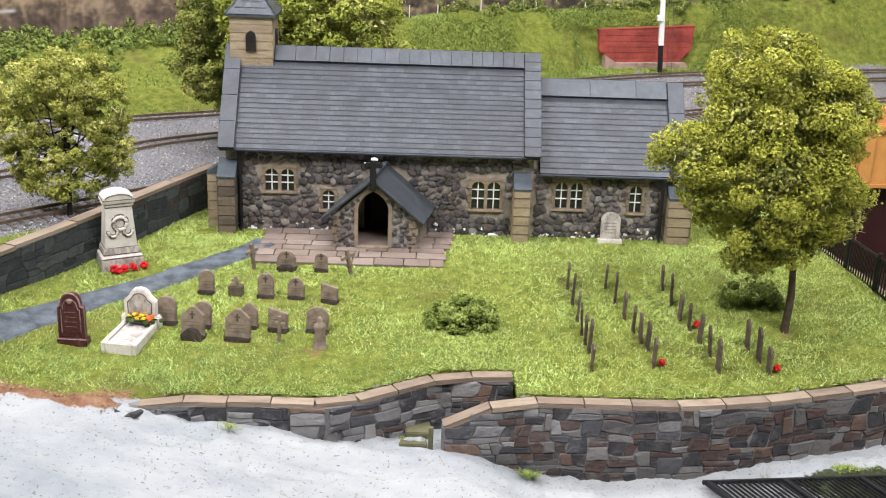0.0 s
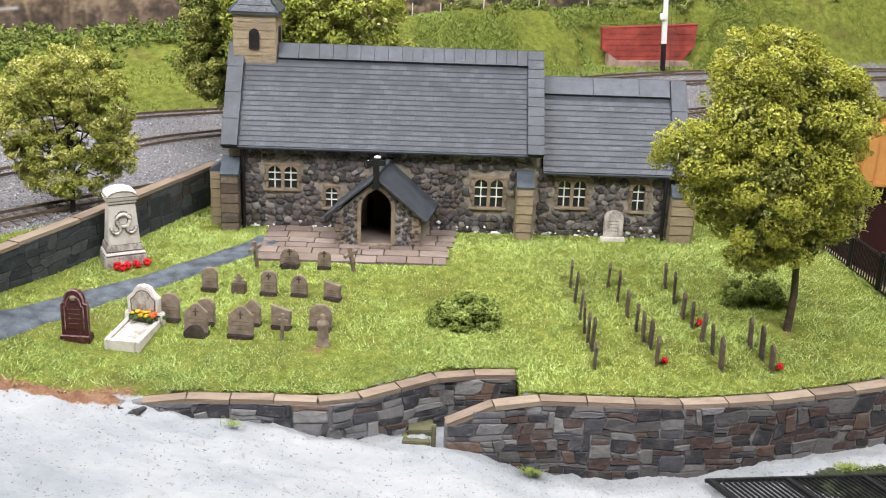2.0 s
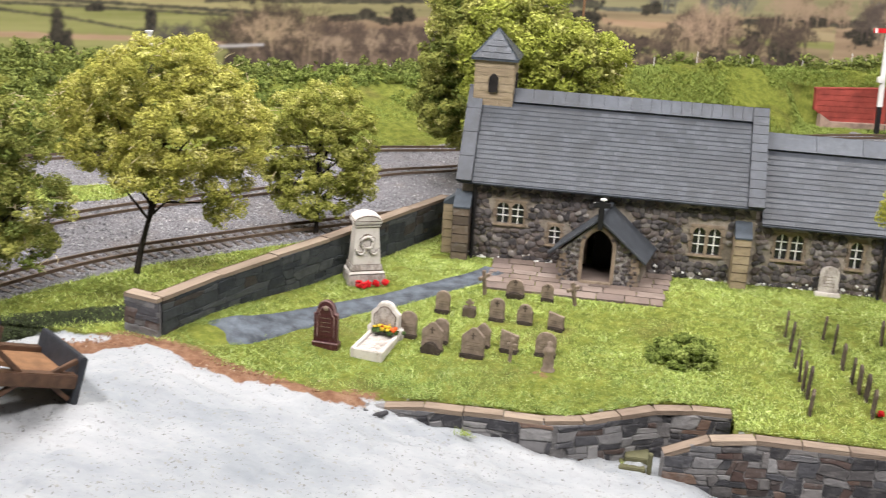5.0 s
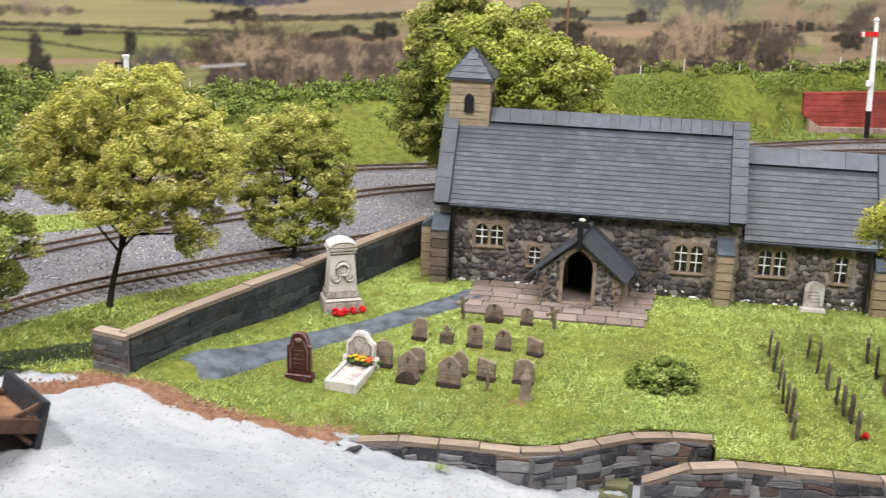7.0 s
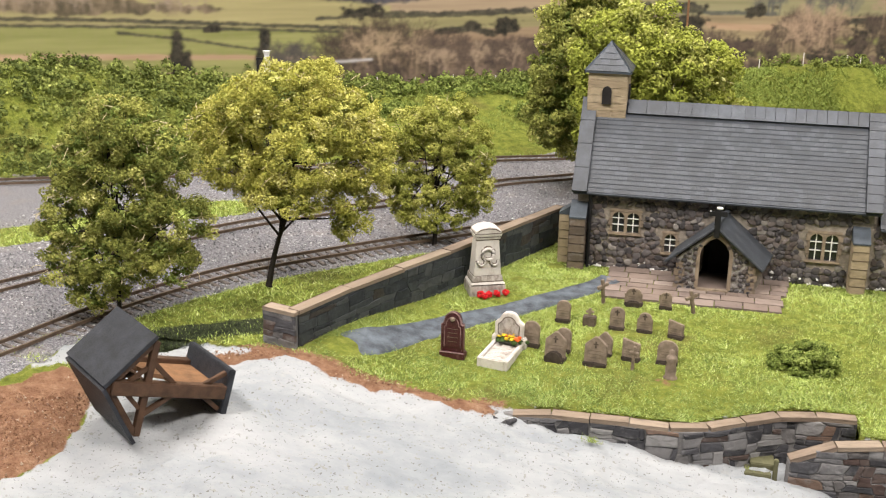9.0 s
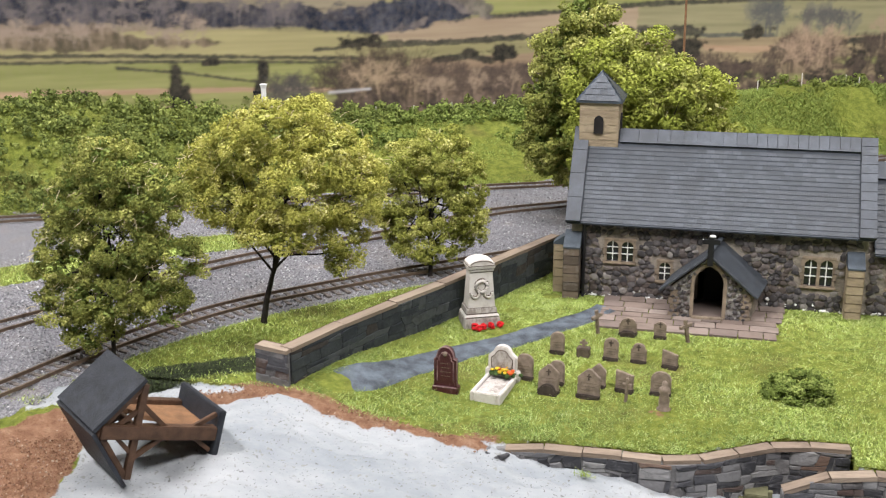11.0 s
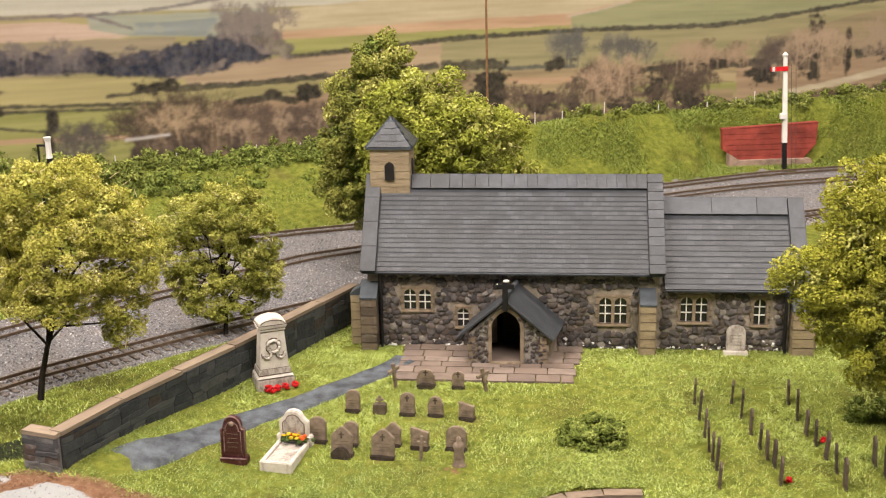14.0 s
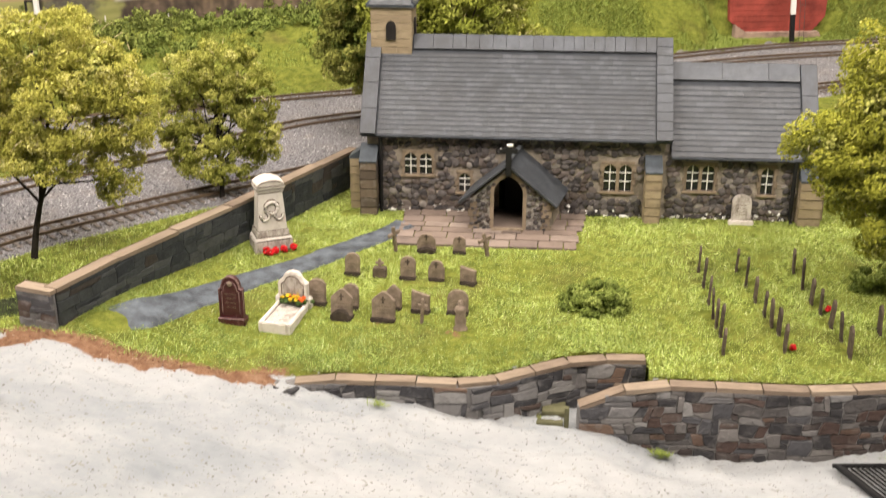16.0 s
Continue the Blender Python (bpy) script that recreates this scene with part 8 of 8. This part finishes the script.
# ---- pieces of walls, roofs and paving ----
rnd = random.Random(77)
rubble(FRONT_LEFT, top_l, foot_l, 0.7, lambda u: mat_stone, wall_l, rnd, 0.33, (2, 5))
coping_row([(-12.1, 50.49)] + FRONT_LEFT[1:], lambda u: top_l(u + 1.3), 0.82, 0.22, 2.25, wall_l, rnd, coping_block)
for k in range(12):
    x = -14.2 + k * 0.2 + rnd.uniform(-0.1, 0.1)
    put_piece("stone", rnd.choice(stones), at_wall(x, 50.2 + rnd.uniform(-0.35, 0.2), float(yard_z(x, 50.2)) - 0.4 + rnd.uniform(-0.2, 0.15), rnd.uniform(0.35, 0.9), 0.5, rnd.uniform(0.25, 0.45), rnd.uniform(-25, 25), rnd.uniform(-20, 20)), wall_l)
rubble(FRONT_RIGHT[: int(len(FRONT_RIGHT) * 0.72)], top_r, foot_r, 0.7, lambda u: mat_stone_brown if rnd.random() < 0.1 + u / 17 else mat_stone, wall_r, rnd, 0.33, (2, 5))
coping_row(FRONT_RIGHT, top_r, 0.82, 0.22, 2.4, wall_r, rnd, coping_block)
rubble(LEFT_WALL[1:], top_w, foot_w, 0.75, lambda u: mat_dark, side_wall, rnd, 0.36, (3, 7), 2, 0.05, 0.015)
rubble([(-27.5, 51.98), (-25.2, 51.38)], lambda u: 2.75, lambda u: 0.2, 0.75, lambda u: mat_stone, side_wall, rnd, 0.3, (2, 5), 2, 0.05, 0.015)
coping_row(LEFT_WALL[1:], top_w, 0.86, 0.2, 5.2, side_wall, rnd, coping_block)
coping_row([(-27.5, 51.98), (-25.2, 51.38)], lambda u: 2.79, 0.9, 0.2, 2.4, side_wall, rnd, coping_block)
y = 67.0
while y < 73.9:
    d = rnd.uniform(0.95, 1.35)
    x = -9.0 + rnd.uniform(-0.5, 0.2)
    while x < 4.2:
        w = rnd.uniform(1.2, 2.3)
        a, b = max(x, -9.0 + rnd.uniform(0, 0.2)), min(x + w, 3.25 + 0.14 * (y - 67))
        if b - a > 0.3 and not (a > -3.9 and b < 1.3 and y > 71):
            m = Matrix.Translation(((a + b) / 2 * U, (y + d / 2) * U, 0.05 * U)) @ Matrix.Rotation(rnd.uniform(-0.02, 0.02), 4, "Z") @ Matrix.Rotation(-math.pi / 2, 4, "X") @ Matrix.Diagonal(((b - a - 0.07) * U, 0.1 * rnd.uniform(0.85, 1.25) * U, (d - 0.07) * U, 1))
            put_piece("paver", paver_block, m, paving)
        x += w
    y += d
slates(nave_roof, -10.9, 8.55, *NAVE_EAVE, *NAVE_RIDGE, NL - 0.95, 0.37, 0.62, rnd, 300)
slates(chancel_roof, 9.72, 18.6, *CH_EAVE, *CH_RIDGE, CL - 1.1, 0.42, 1.1, rnd, 300)


def cobbled(x0, x1, z0, z1, d, wall, clear, rnd, single, size=(0.33, 0.55)):
    """Rounded field stones set in a wall's mortar, none over the cleared boxes."""
    rest, count, z = [], 0, z0
    while z < z1:
        h = rnd.uniform(*size)
        x = x0 + rnd.uniform(0, 0.3)
        while x < x1:
            w = rnd.uniform(size[0], size[1] * 1.35)
            cx_, cz_ = x + w / 2, z + h / 2 + rnd.uniform(-0.14, 0.14)
            if cx_ + w / 2 < x1 + 0.05 and not any(a - w * 0.4 < cx_ < b + w * 0.4 and c - h * 0.4 < cz_ < e + h * 0.4 for a, b, c, e in clear):
                m = at_wall(cx_, d, cz_, w * rnd.uniform(0.98, 1.26), 0.12 * rnd.uniform(0.7, 1.5), h * rnd.uniform(1.02, 1.32), rnd.uniform(-6, 6), rnd.uniform(-40, 40))
                if count < single:
                    put_piece("field_stone", rnd.choice(cobbles), m, wall)
                else:
                    rest.append((rnd.choice(cobbles), m))
                count += 1
            x += w * rnd.uniform(0.82, 1.02)
        z += h * 0.87
    if rest:
        joined("field_stone_rest", rest, mat_cobble_rest, wall, smooth=True)


CLEAR = [(w[0] - 0.32, w[1] + 0.32, w[2] - 0.25, w[3] + 0.32) for w in WINDOWS]
cobbled(-10.9, 9.3, 0.0, 5.3, 0.0, nave_wall, CLEAR + [(-3.2, 1.9, 0, 2.6), (-2.0, 0.6, 2.6, 4.6), (8.0, 9.06, 0, 4.6)], rnd, 300)
cobbled(9.35, 18.4, 0.0, 4.3, 0.1, chancel_wall, CLEAR, rnd, 300)
ARCH_CLEAR = [(PX - 1.3, PX + 1.3, 0, 3.2), (PX - 0.9, PX + 0.9, 3.2, 4.3)]


def porch_stones():
    for k in range(2600):
        x, z = rnd.uniform(PX - 2.5, PX + 2.7), rnd.uniform(0.1, 4.3)
        roof = 2.3 + (1 - abs(x - PX) / 2.7) * 2.2
        if z < roof - 0.25 and not any(a < x < b and c < z < e for a, b, c, e in ARCH_CLEAR):
            if all(math.hypot(x - a, z - b) > 0.28 for a, b in PORCH):
                PORCH.append((x, z))
                s = rnd.uniform(0.28, 0.42)
                put_piece("field_stone", rnd.choice(cobbles), at_wall(x, PF, z, s, 0.12, s * 0.9, 0, rnd.uniform(-60, 60)), porch)


PORCH = []
porch_stones()
for s, xx in ((-1, PX - 2.35), (1, PX + 2.6)):
    for k in range(4):
        put_piece("quoin", dress_block, at_wall(xx, PF, 0.2 + k * 0.55, 0.5 if k % 2 else 0.75, 0.1, 0.5), porch)

# flecks of white paint and plaster along the foot of the walls
for x0_, x1_, d, wall, n in ((-10.8, -4.0, 0.0, nave_wall, 22), (1.6, 9.2, 0.0, nave_wall, 26), (9.4, 18.2, 0.1, chancel_wall, 46)):
    bm = bmesh.new()
    for k in range(n):
        x, z = rnd.uniform(x0_, x1_), abs(rnd.gauss(0, 0.4)) + 0.05
        if k % 3:
            z *= 0.35
        s = abs(rnd.gauss(0, 0.06)) + 0.02
        lump = bmesh.ops.create_icosphere(bm, subdivisions=2, radius=s, matrix=Matrix.Translation((x, d - 0.13, z)) @ Matrix.Rotation(rnd.uniform(-0.6, 0.6), 4, "Y") @ Matrix.Diagonal((rnd.uniform(0.8, 2.2), 0.6, rnd.uniform(0.6, 1.1), 1)))
        for v in lump["verts"]:
            v.co += s * 0.9 * noise.noise_vector(v.co * 9.0)
    tagged(part("plaster_splash", bm, mat_white, wall, "flecks of white plaster"), kind="stuff")
